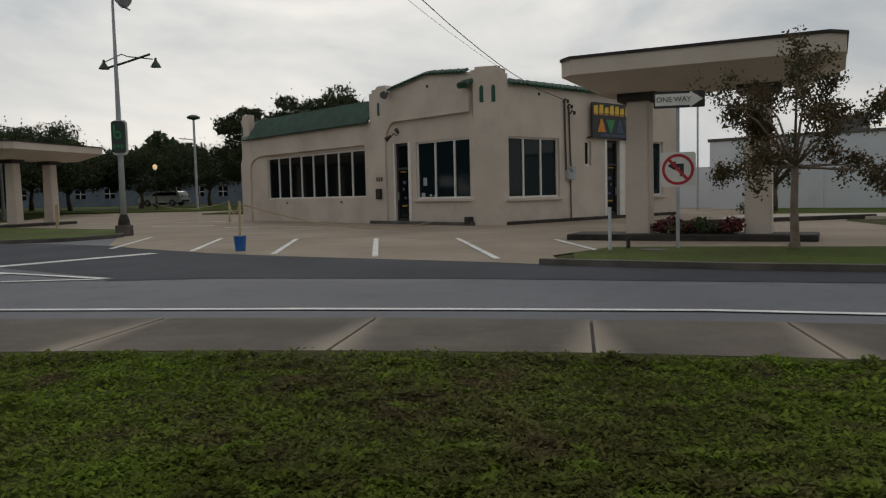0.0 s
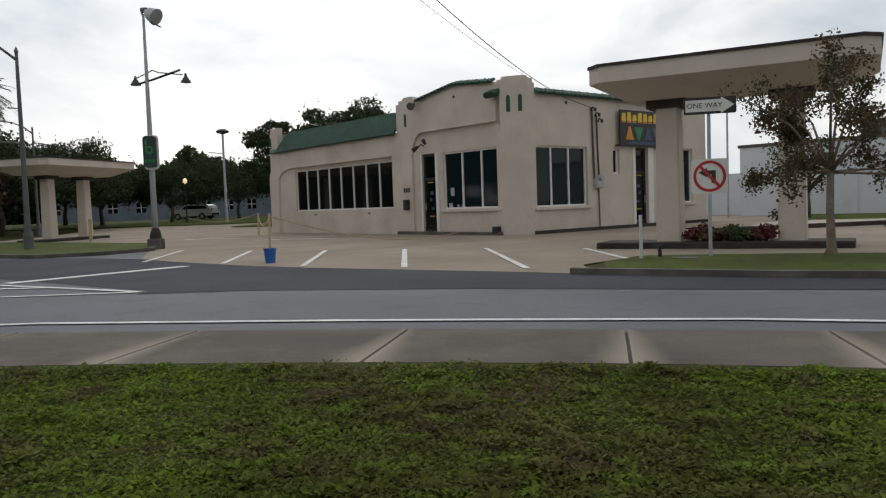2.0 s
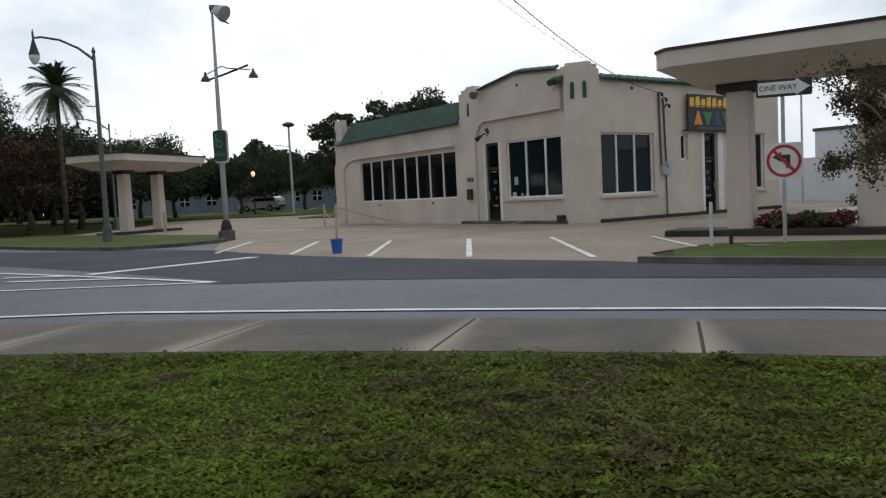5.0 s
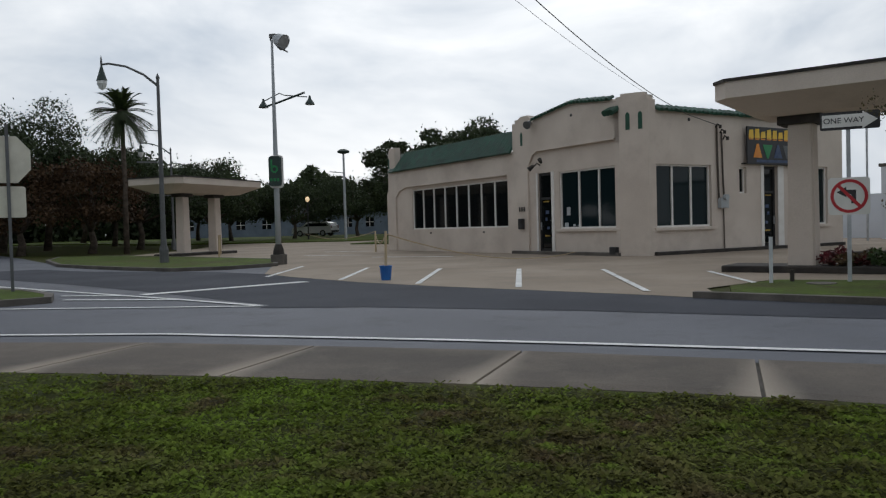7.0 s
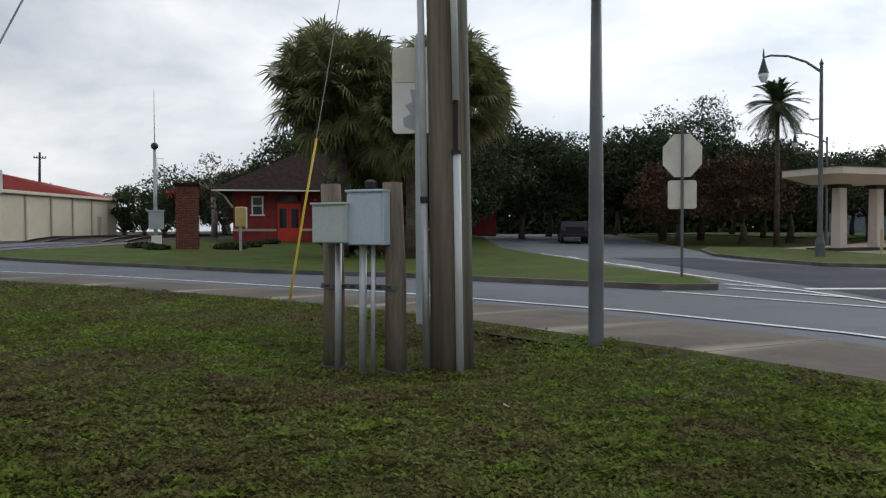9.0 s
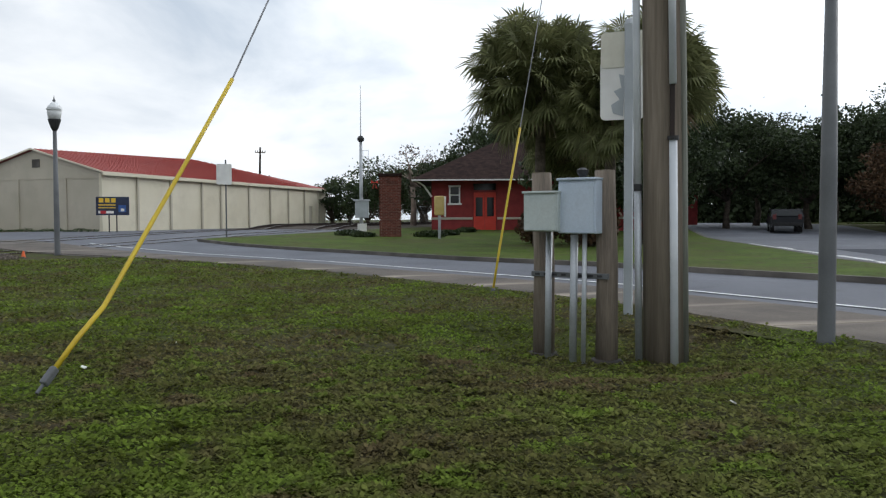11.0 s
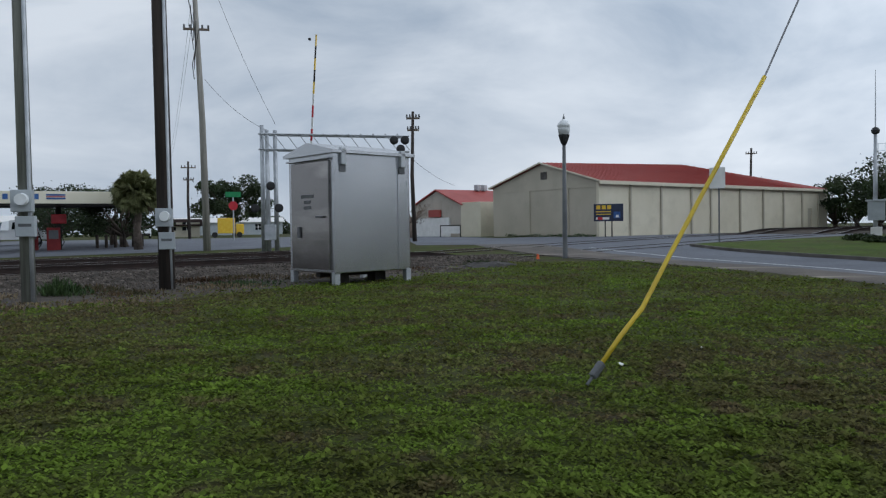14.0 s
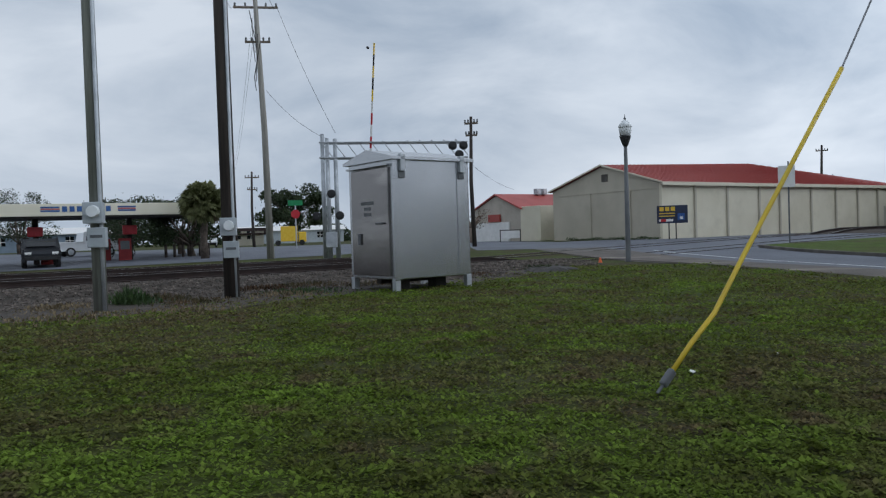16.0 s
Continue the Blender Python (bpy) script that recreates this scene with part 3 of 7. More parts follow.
tagged(link("kerb", ribbon(B(), [(1.5, 12.05), (4.0, 10.65), (5.64, 9.95), (14, 6.3), (40, -2.4)], 0.16, 0, h=0.11), "kerb"), "weathered concrete kerb along the road", "kerb", kind="structure")
lawn_r = [(11.4, 18.6), (40, 10), (60, 30), (20.4, 35.2), (15.2, 40.0), (14.4, 36), (13.0, 29.5), (17.5, 27.5), (16.5, 24.5)]
tagged(link("far_lawn", drape(B(), lawn_r, 0.06, 0.1), "far_lawn"), "green lawn before the white block wall", "ground", kind="structure")
tagged(link("pavement", drape(B(), [(7.6, 13.0), (14, 9.2), (40, 0.8), (40, 3.4), (14, 12), (11.4, 18.4), (9.0, 15.6)], 0.04, 0.06), "pale_walk"), "pale concrete pavement by the canopy", "pavement", kind="structure")
for pl in ([(-60, 66), (-20, 62), (-8, 66), (-10, 78), (-62, 80)], [(-17, 55), (-8, 52), (-7, 60), (-15, 62)]):
    tagged(link("far_lawn", drape(B(), pl, 0.1, 0.12), "far_lawn"), "green park lawn behind the lot", "ground", kind="structure")

# sidewalk slabs
def between(line, s):
    k = min(int(s), len(line) - 2)
    return Vector(line[k]).lerp(Vector(line[k + 1]), s - k)
def along(line, x):
    for a, b in zip(line, line[1:]):
        if a[0] <= x <= b[0]:
            u = (x - a[0]) / (b[0] - a[0])
            return a[1] + u * (b[1] - a[1])
sidewalk = thing("sidewalk", "stained grey concrete sidewalk slabs with dirty joints", "pavement", kind="structure")
joint_c = [-36.5, -30.5, -25.5, -21.0, -17.5, -14.6, -12.2, -10.2, -8.3, -6.4, -4.52, -2.66, -0.64, 1.23, 2.76, 4.6, 6.6, 8.8, 11.0, 13.5, 18, 24, 31]
for a, b in zip(joint_c, joint_c[1:]):
    bm = B()
    sk = -0.24 if a > -9 else 0.0
    g = 0.014
    pl = [(a + g, along(CURB, a + g) - 0.02), (b - g, along(CURB, b - g) - 0.02), (b - g + sk, along(VERGE, b - g + sk)), (a + g + sk, along(VERGE, a + g + sk))]
    dust = bm.verts.layers.float.new("dust")
    nx, ny, top = 24, 10, {}
    c0, c1, c2, c3 = (Vector(q) for q in pl)
    width = b - a
    for i in range(nx + 1):
        for j in range(ny + 1):
            u, w = i / nx, j / ny
            q = c0.lerp(c1, u).lerp(c3.lerp(c2, u), w)
            rim = 0.012 if i in (0, nx) or j in (0, ny) else 0.0
            vtx = bm.verts.new((q.x, q.y, rise(q.x, q.y) + 0.055 - rim))
            near = min(u, 1 - u) * width
            vtx[dust] = max(0.0, 1 - near / (0.07 + 0.21 * w)) * (0.45 + 0.55 * w)
            top[i, j] = vtx
    for i in range(nx):
        for j in range(ny):
            bm.faces.new((top[i, j], top[i + 1, j], top[i + 1, j + 1], top[i, j + 1]))
    rim = [ed for ed in bm.edges if ed.is_boundary]
    for v in bmesh.ops.extrude_edge_only(bm, edges=rim)["geom"]:
        if isinstance(v, bmesh.types.BMVert):
            v.co.z -= 0.09
    part("slab", bm, "walk", sidewalk)
tagged(link("joint_dirt", drape(B(), [(x, y - 0.03) for x, y in CURB[:-1]] + [(x, y) for x, y in VERGE[-2::-1]], 0.016), "kerb"), "dark dirt in the sidewalk joints", "pavement", kind="structure")

# the turf swells up against the edge of the slabs
LIP = ((-0.004, 0.05), (-0.05, 0.046), (-0.14, 0.03), (-0.26, 0.012), (-0.42, -0.01))
bm, rows = B(), []
for k in range(221):
    x = -20 + 0.15 * k
    v = along(VERGE, x)
    w = 0.5 + 0.5 * noise.noise(Vector((x * 3, 0, 4)))
    rows.append([bm.verts.new((x, v + d, rise(x, v) + z * (0.6 + 0.4 * w))) for d, z in LIP])
for a, b in zip(rows, rows[1:]):
    for j in range(len(LIP) - 1):
        bm.faces.new((a[j], a[j + 1], b[j + 1], b[j]))
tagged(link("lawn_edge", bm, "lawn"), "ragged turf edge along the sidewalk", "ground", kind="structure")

# ---------- the corner building ----------
TH = 41.4
bld = thing("corner_building", "cream stucco mission-style former filling station with green tiled roof edges", "building", pose(1.21, 26.95, 0, 0, 0, TH))
LA, LB, VB, T = 17.1, 11.3, -0.75, 0.3


def grid_wall(bm, axis, off, thick, u0, u1, z0, z1, holes):
    """A wall along x or y with rectangular openings cut right through it."""
    us = sorted({u0, u1, *[h[0] for h in holes], *[h[1] for h in holes]})
    zs = sorted({z0, z1, *[h[2] for h in holes], *[h[3] for h in holes]})
    put = (lambda u, z: (u, off, z)) if axis == "x" else (lambda u, z: (off, u, z))
    vs = {(u, z): bm.verts.new(put(u, z)) for u in us for z in zs}
    faces = []
    for a, b in zip(us, us[1:]):
        for c, d in zip(zs, zs[1:]):
            mu, mz = (a + b) / 2, (c + d) / 2
            if not any(h[0] < mu < h[1] and h[2] < mz < h[3] for h in holes):
                faces.append(bm.faces.new((vs[a, c], vs[b, c], vs[b, d], vs[a, d])))
    out = bmesh.ops.extrude_face_region(bm, geom=faces, use_keep_orig=True)
    step = Vector((0, thick, 0)) if axis == "x" else Vector((thick, 0, 0))
    bmesh.ops.translate(bm, vec=step, verts=[v for v in out["geom"] if isinstance(v, bmesh.types.BMVert)])
    bmesh.ops.delete(bm, geom=[v for v in bm.verts if not v.link_faces], context="VERTS")
    return bm


A_HOLES = [(6.52, 14.6, 1.08, 3.05), (3.71, 4.53, 0.0, 3.13), (0.14, 3.26, 0.98, 3.1)]
B_HOLES = [(0.72, 3.5, 0.95, 3.08), (4.99, 5.38, 2.1, 3.04), (6.34, 7.16, 0.05, 3.1), (9.35, 10.3, 0.89, 3.13)]
part("wall", grid_wall(B(), "y", 0.0, T, 0.0, LA, 0.0, 4.1, A_HOLES), "stucco", bld)
part("wall", grid_wall(B(), "x", VB, T, 0.5, LB, 0.0, 4.1, B_HOLES), "stucco", bld)
part("wall", box(B(), (LB - T / 2, 8, 2.3), (T, 17.2, 4.6)), "stucco", bld)
part("wall", box(B(), (LB / 2, LA - T / 2, 2.05), (LB - 2 * T - 0.02, T, 4.1)), "stucco", bld)
part("roof", box(B(), (LB / 2, LA / 2 - 0.3, 4.02), (LB - 0.7, LA - 0.7, 0.16)), "kerb", bld, "flat grey roof behind the parapet")
part("floor", box(B(), (LB / 2, LA / 2 - 0.3, 0.02), (LB - 0.7, LA - 0.7, 0.08)), "kerb", bld)
# added unseen partition, coloured black for the shade of the interior
part("inner_wall", box(B(), (4.2, LA / 2, 2.0), (0.12, LA - 0.8, 3.9)), "rust_black", bld, "black partition added for the dimness inside")
# raised outer skin that frames the recessed bays
SK = -0.09
skin = [(LA, 0), (LA + 0.05, 2.9), (LA - 0.12, 3.15), (LA - 0.2, 5.05), (LA - 0.35, 5.3), (LA - 0.95, 5.3), (LA - 0.95, 4.15), (6.0, 4.12), (6.0, 5.2), (5.82, 5.2), (5.82, 5.33), (5.6, 5.33), (5.45, 5.43), (5.0, 5.43), (4.85, 5.28), (4.66, 5.2), (2.9, 5.5), (2.3, 5.56), (0.3, 5.34), (0.22, 5.3), (0.22, 5.02), (0.0, 5.02),
        (0.0, 3.6), (0.08, 3.82), (0.3, 3.96), (4.5, 3.96), (4.75, 3.85), (4.95, 3.56), (5.06, 3.2), (5.06, 0), (6.4, 0), (6.4, 3.17), (15.14, 3.2), (15.8, 3.05), (16.2, 2.75), (16.24, 0)]
part("facade", slab(B(), skin, SK, 0.22, "yz"), "stucco", bld, "cream stucco facade with stepped and curved parapet")
# chamfered corner pier with two slots
pier = [(SK, 0.0), (0.42, VB - 0.09), (0.75, VB - 0.09), (0.75, VB + 0.3), (0.35, 0.22), (SK, 0.22)]
bm = slab(B(), pier, 0, 5.2)
slab(bm, [(x * 0.9 + 0.03, y * 0.9 - 0.03) for x, y in pier], 5.2, 5.36)
slab(bm, [(x * 0.66 + 0.1, y * 0.66 - 0.1) for x, y in pier], 5.36, 5.46)
part("corner_pier", bm, "stucco", bld, "chamfered corner pier with stepped cap")
d = Vector((0.42 - SK, VB - 0.09, 0)).normalized()
nrm = Vector((d.y, -d.x, 0))
for s in (0.3, 0.72):
    c = Vector((SK, 0, 0)) + d * s
    m = Matrix.Translation(c) @ Matrix(((d.x, -nrm.x, 0, 0), (d.y, -nrm.y, 0, 0), (0, 0, 1, 0), (0, 0, 0, 1)))
    bm = B()
    slab(bm, [(-0.07, 4.24), (0.07, 4.24), (0.07, 4.74), (0.04, 4.8), (0, 4.82), (-0.04, 4.8), (-0.07, 4.74)], -0.012, 0.03, "xz")
    bmesh.ops.transform(bm, matrix=m, verts=bm.verts)
    part("slot", bm, "green_trim", bld, "dark green arched slot")
for y0 in (5.4, 16.85):
    bm = slab(B(), [(y0 - 0.07, 4.28), (y0 + 0.07, 4.28), (y0 + 0.07, 4.72), (y0, 4.82), (y0 - 0.07, 4.72)], SK - 0.012, SK + 0.02, "yz")
    part("slot", bm, "green_trim", bld, "dark green arched slot")
# ledges over the bays
part("ledge", box(B(), (SK - 0.02, 2.35, 3.985), (0.1, 4.3, 0.05), 0.01), "stucco", bld)
part("ledge", box(B(), (SK - 0.02, 10.8, 3.215), (0.1, 8.7, 0.05), 0.01), "stucco", bld)
# facade on the other street
bm = grid_wall(B(), "x", VB - 0.05, 0.05, 0.72, LB, 0.0, 4.1, B_HOLES)
part("facade", bm, "stucco", bld)
bm = B()
slab(bm, [(0.72, 4.1), (LB, 4.1), (LB, 5.0), (LB - 0.2, 5.1), (LB - 0.8, 5.1), (LB - 0.8, 4.9), (0.72, 4.9)], VB - 0.05, VB + 0.25, "xz")
part("parapet", bm, "stucco", bld)
# kerb at the foot of the walls
part("plinth", box(B(), (SK - 0.08, 3.0, 0.07), (0.16, 6.0, 0.14), 0.02), "kerb", bld, "dark grubby plinth")
part("plinth", box(B(), (5.9, VB - 0.14, 0.07), (10.6, 0.16, 0.14), 0.02), "rust_black", bld, "dark grubby plinth")


def window(name, axis, off, u0, u1, z0, z1, n, glassm, sill=True, sign=-1):
    """A glazed opening: frame, mullions, a pane each and a sill."""
    def bx(bm, u, z, su, sz, o, so, bev=0.0):
        c, s = ((u, off + o, z), (su, so, sz)) if axis == "x" else ((off + o, u, z), (so, su, sz))
        return box(bm, c, s, bev)
    w = part(name, bx(bx(bx(bx(B(), (u0 + u1) / 2, z1 - 0.03, u1 - u0, 0.06, 0.09, 0.08), (u0 + u1) / 2, z0 + 0.03, u1 - u0, 0.06, 0.09, 0.08), u0 + 0.03, (z0 + z1) / 2, 0.06, z1 - z0 - 0.12, 0.09, 0.08), u1 - 0.03, (z0 + z1) / 2, 0.06, z1 - z0 - 0.12, 0.09, 0.08), "white_frame", bld, "white-framed shop window with dark panes")
    step = (u1 - u0) / n
    for k in range(n):
        part("pane", bx(B(), u0 + step * (k + 0.5), (z0 + z1) / 2, step - 0.07, z1 - z0 - 0.1, 0.11, 0.012), glassm, w)
        if k:
            part("mullion", bx(B(), u0 + step * k, (z0 + z1) / 2, 0.065, z1 - z0 - 0.12, 0.09, 0.075), "white_frame", w)
    if sill:
        part("sill", bx(B(), (u0 + u1) / 2, z0 - 0.06, u1 - u0 + 0.16, 0.1, -0.03 if axis == "y" else -0.09, 0.14, 0.015), "stucco", w)
    return w


window("window", "y", 0, *A_HOLES[0], 8, "dark_glass", False)
window("window", "y", 0, *A_HOLES[2], 3, "teal_glass")
window("window", "x", VB, *B_HOLES[0], 3, "teal_glass")
window("window", "x", VB, *B_HOLES[3], 1, "teal_glass")
window("window", "x", VB, *B_HOLES[1], 1, "dark_glass", False)


for y, z, h in ((2.86, 1.62, 0.3), (2.98, 1.12, 0.16), (2.55, 1.1, 0.08), (2.3, 1.09, 0.07)):
    part("notice", box(B(), (0.095, y, z), (0.012, 0.2 if h > 0.1 else 0.12, h)), "grey_paint", bld, "pale paper notice in the window")


def shop_door(axis, off, u0, u1, z1):
    def bx(bm, u, z, su, sz, o, so, mi=0):
        c, s = ((u, off + o, z), (su, so, sz)) if axis == "x" else ((off + o, u, z), (so, su, sz))
        return box(bm, c, s, 0, None, mi)
    um = (u0 + u1) / 2
    d = part("door", bx(bx(bx(bx(bx(B(), um, z1 - 0.05, u1 - u0, 0.1, 0.1, 0.06), um, 2.15, u1 - u0, 0.09, 0.1, 0.06), um, 0.14, u1 - u0, 0.2, 0.1, 0.06), u0 + 0.05, z1 / 2, 0.1, z1 - 0.05, 0.1, 0.055), u1 - 0.05, z1 / 2, 0.1, z1 - 0.05, 0.1, 0.055), "black", bld, "tall dark glazed door with transom and stickers")
    part("pane", bx(B(), um, 1.2, u1 - u0 - 0.2, 1.85, 0.11, 0.012), "dark_glass", d)
    part("pane", bx(B(), um, 2.6, u1 - u0 - 0.2, 0.85, 0.11, 0.012), "dark_glass", d)
    part("handle", bx(B(), u1 - 0.1, 1.1, 0.03, 0.3, 0.05, 0.04), "galv", d)
    part("sticker", bx(B(), um, 0.72, 0.3, 0.06, 0.098, 0.006), "notice_yellow", d, "yellow notice strip")
    part("sticker", bx(B(), um, 2.03, 0.34, 0.045, 0.066, 0.006), "notice_yellow", d, "yellow notice strip")
    for du, z, w, h in ((-0.06, 1.02, 0.16, 0.1), (0.05, 1.36, 0.12, 0.12), (-0.02, 1.62, 0.2, 0.13)):
        part("sticker", bx(B(), um + du, z, w, h, 0.098, 0.006), "notice_blue", d, "small blue notice")


shop_door("y", 0, *A_HOLES[1][:2], 3.13)
shop_door("x", VB, *B_HOLES[2][:2], 3.1)
for axis, u0, u1 in (("y", 3.55, 3.71), ("y", 4.53, 4.62), ("x", 6.18, 6.34), ("x", 7.16, 7.5)):
    c, s = ((-0.012, (u0 + u1) / 2, 1.57), (0.03, u1 - u0, 3.14)) if axis == "y" else (((u0 + u1) / 2, VB - 0.062, 1.57), (u1 - u0, 0.03, 3.14))
    part("door_trim", box(B(), c, s), "white_frame", bld)


def barrel_tiles(name, p0, p1, out, drop, width, rows=1):
    """Rows of half-round clay tiles laid from the line p0-p1 outwards and down; each tile is a piece."""
    p0, p1, out = Vector(p0), Vector(p1), Vector(out)
    n = int((p1 - p0).length / width)
    bm = B()
    ax = (p1 - p0) / n
    for r in range(rows):
        for k in range(n):
            a = p0 + ax * (k + 0.5) + (out + Vector((0, 0, -drop))) * (r / rows) + Vector((0, 0, 0.012 * (k % 2)))
            b = a + (out + Vector((0, 0, -drop))) * (1.12 / rows) + Vector((0, 0, -0.02))
            u = ax.normalized()
            w = u.cross((b - a).normalized())
            w = w if w.z > 0 else -w
            ring = []
            for p, rad in ((a, width * 0.44), (b, width * 0.5)):
                ring.append([bm.verts.new(p + u * rad * math.cos(q) + w * rad * math.sin(q)) for q in (math.pi * j / 6 for j in range(7))])
            for j in range(6):
                bm.faces.new((ring[0][j], ring[0][j + 1], ring[1][j + 1], ring[1][j]))
            bm.faces.new(ring[1])
    return part(name, bm, "green_tile", bld, "glazed green barrel roof tiles")


# pent roof over the long wing
bm = B()
slab(bm, [(-0.22, 4.08), (-0.2, 4.03), (0.5, 4.9), (0.5, 5.02)], 6.02, LA - 0.3, "xz")
part("pent_roof", bm, "green_tile", bld, "dark green sloping tile roof over the wing")
t = barrel_tiles("roof_tiles", (0.5, 6.0, 5.0), (0.5, LA - 0.95, 5.0), (-0.72, 0, 0), 0.93, 0.19, 4)
t["kind"] = "stuff"
barrel_tiles("roof_tiles", (0.06, 4.62, 5.28), (0.06, 2.4, 5.6), (-0.24, 0, 0), 0.1, 0.2)["kind"] = "stuff"
barrel_tiles("roof_tiles", (0.06, 2.4, 5.6), (0.06, 0.3, 5.4), (-0.24, 0, 0), 0.1, 0.2)["kind"] = "stuff"
barrel_tiles("roof_tiles", (0.8, VB + 0.2, 5.02), (LB - 0.9, VB + 0.2, 5.02), (0, -0.36, 0), 0.16, 0.22)["kind"] = "stuff"
for p in ((SK, 0.28, 5.0),):
    bm = B()
    for k in range(3):
        rod(bm, Vector(p) + Vector((0.1, -0.2 + k * 0.16, 0.02)), Vector(p) + Vector((-0.28, -0.2 + k * 0.16, -0.16)), 0.1, 0.11, 10)
    part("spout_tiles", bm, "green_tile", bld, "green tile rain spout")
bm = tube(B(), [(SK, 4.75, 5.1), (-0.2, 4.72, 5.12), (-0.26, 4.7, 5.05)], 0.025)
rod(bm, (-0.2, 4.72, 5.1), (-0.42, 4.6, 4.98), 0.09, 0.16, 14)
part("spot_lamp", bm, "lamp_grey", bld, "round grey spot lamp on the parapet")
bm = B()
for x, z in ((3.72, 4.52), (3.95, 4.34), (4.1, 4.12)):
    tube(bm, [(x, VB - 0.08, z - 0.12), (x, VB - 0.16, z), (x + 0.05, VB - 0.24, z - 0.08)], 0.03, 6)
    rod(bm, (x + 0.05, VB - 0.24, z - 0.16), (x + 0.05, VB - 0.24, z - 0.04), 0.05, n=8)
part("weatherhead", bm, "rust_black", bld, "dark service weatherheads and insulators")
part("vent_hole", rod(B(), (SK - 0.01, 2.4, 5.08), (SK + 0.05, 2.4, 5.08), 0.06, n=10), "black", bld)
part("vent_hole", rod(B(), (2.4, VB - 0.07, 4.62), (2.4, VB, 4.62), 0.06, n=10), "black", bld)
# small fittings on the walls
bm = B()
box(bm, (SK - 0.08, 5.42, 1.2), (0.16, 0.26, 0.42), 0.03)
part("mailbox", bm, "black", bld, "black wall mailbox")
for k in range(3):
    part("number_bar", box(B(), (SK - 0.01, 5.3 + 0.15 * k, 1.78), (0.02, 0.08, 0.17)), "black", bld, "dark bar in place of a numeral")
bm = B()
tube(bm, [(SK, 4.25, 3.42), (-0.25, 4.25, 3.5), (-0.35, 4.3, 3.38)], 0.025)
rod(bm, (-0.35, 4.3, 3.42), (-0.5, 4.45, 3.26), 0.05, 0.1)
rod(bm, (-0.2, 4.05, 3.5), (-0.36, 3.95, 3.62), 0.05, 0.08)
part("wall_lamp", bm, "rust_black", bld, "dark twin floodlight over the door")
for y in (8.3, 12.8, 5.35):
    part("wall_vent", box(B(), (-0.02, y, 0.9 if y > 6 else 0.16), (0.05, 0.12 if y > 6 else 0.3, 0.08 if y > 6 else 0.2), 0.01), "kerb", bld)
part("meter_box", box(B(), (SK - 0.08, 0.25, 0.2), (0.18, 0.3, 0.26), 0.02), "black", bld, "small dark wall box")
bm = B()
tube(bm, [(3.75, VB - 0.1, 4.5), (3.78, VB - 0.1, 3.0), (3.82, VB - 0.1, 1.9)], 0.035)
tube(bm, [(4.0, VB - 0.1, 4.25), (4.05, VB - 0.1, 2.6), (4.1, VB - 0.1, 1.9)], 0.03)
tube(bm, [(4.05, VB - 0.1, 1.55), (4.08, VB - 0.1, 0.1)], 0.025)
part("conduit", bm, "walk", bld, "weathered conduits on the wall")
bm = B()
box(bm, (4.0, VB - 0.14, 1.75), (0.42, 0.16, 0.36), 0.02)
rod(bm, (3.98, VB - 0.2, 1.95), (3.98, VB - 0.34, 1.95), 0.1, n=16)
part("electric_meter", bm, "grey_paint", bld, "grey electric meter on the wall")
# banner sign beside the door
sg = thing("banner_sign", "dark banner sign with yellow heading and coloured pictures on the wall", "sign", bld.matrix_basis @ pose(6.75, VB - 0.22, 3.82))
part("board", box(B(), (0, 0, 0), (3.1, 0.06, 1.36), 0.01), "sign_black", sg)
for k in range(9):
    x, w, h = -1.34 + 0.335 * k, 0.27, 0.3 + 0.05 * math.sin(k * 2.3)
    part("heading_bar", slab(B(), [(x - w / 2, 0.27), (x + w / 2, 0.25 + 0.02 * (k % 3)), (x + w * 0.42, 0.27 + h), (x - w * 0.36, 0.25 + h)], -0.042, -0.034, "xz"), "sign_yellow", sg, "yellow bar in place of a heading")
    part("heading_shade", box(B(), (x, -0.034, 0.23), (0.24, 0.008, 0.05)), "sign_orange", sg, "orange bar under the heading")
for x, w, m_, up in ((-0.98, 0.5, "sign_orange", 1), (-0.42, 0.56, "sign_green", -1), (0.18, 0.5, "notice_blue", 1), (0.72, 0.5, "lamp_grey", -1), (1.2, 0.44, "sign_orange", 1)):
    part("picture", slab(B(), [(x - w / 2, -0.2 - 0.24 * up), (x + w / 2, -0.2 - 0.24 * up), (x + 0.05, -0.2 + 0.26 * up), (x - 0.05, -0.2 + 0.26 * up)], -0.042, -0.034, "xz"), m_, sg)
part("picture", box(B(), (0.2, -0.034, -0.56), (2.5, 0.008, 0.1)), "notice_blue", sg)
part("bracket", box(B(), (0, 0.09, 0.0), (0.2, 0.14, 1.2)), "rust_black", sg)
part("bracket", tube(B(), [(-1.7, 0.1, -0.66), (-1.4, 0.02, -0.64), (1.5, 0.02, -0.68)], 0.03), "rust_black", sg)


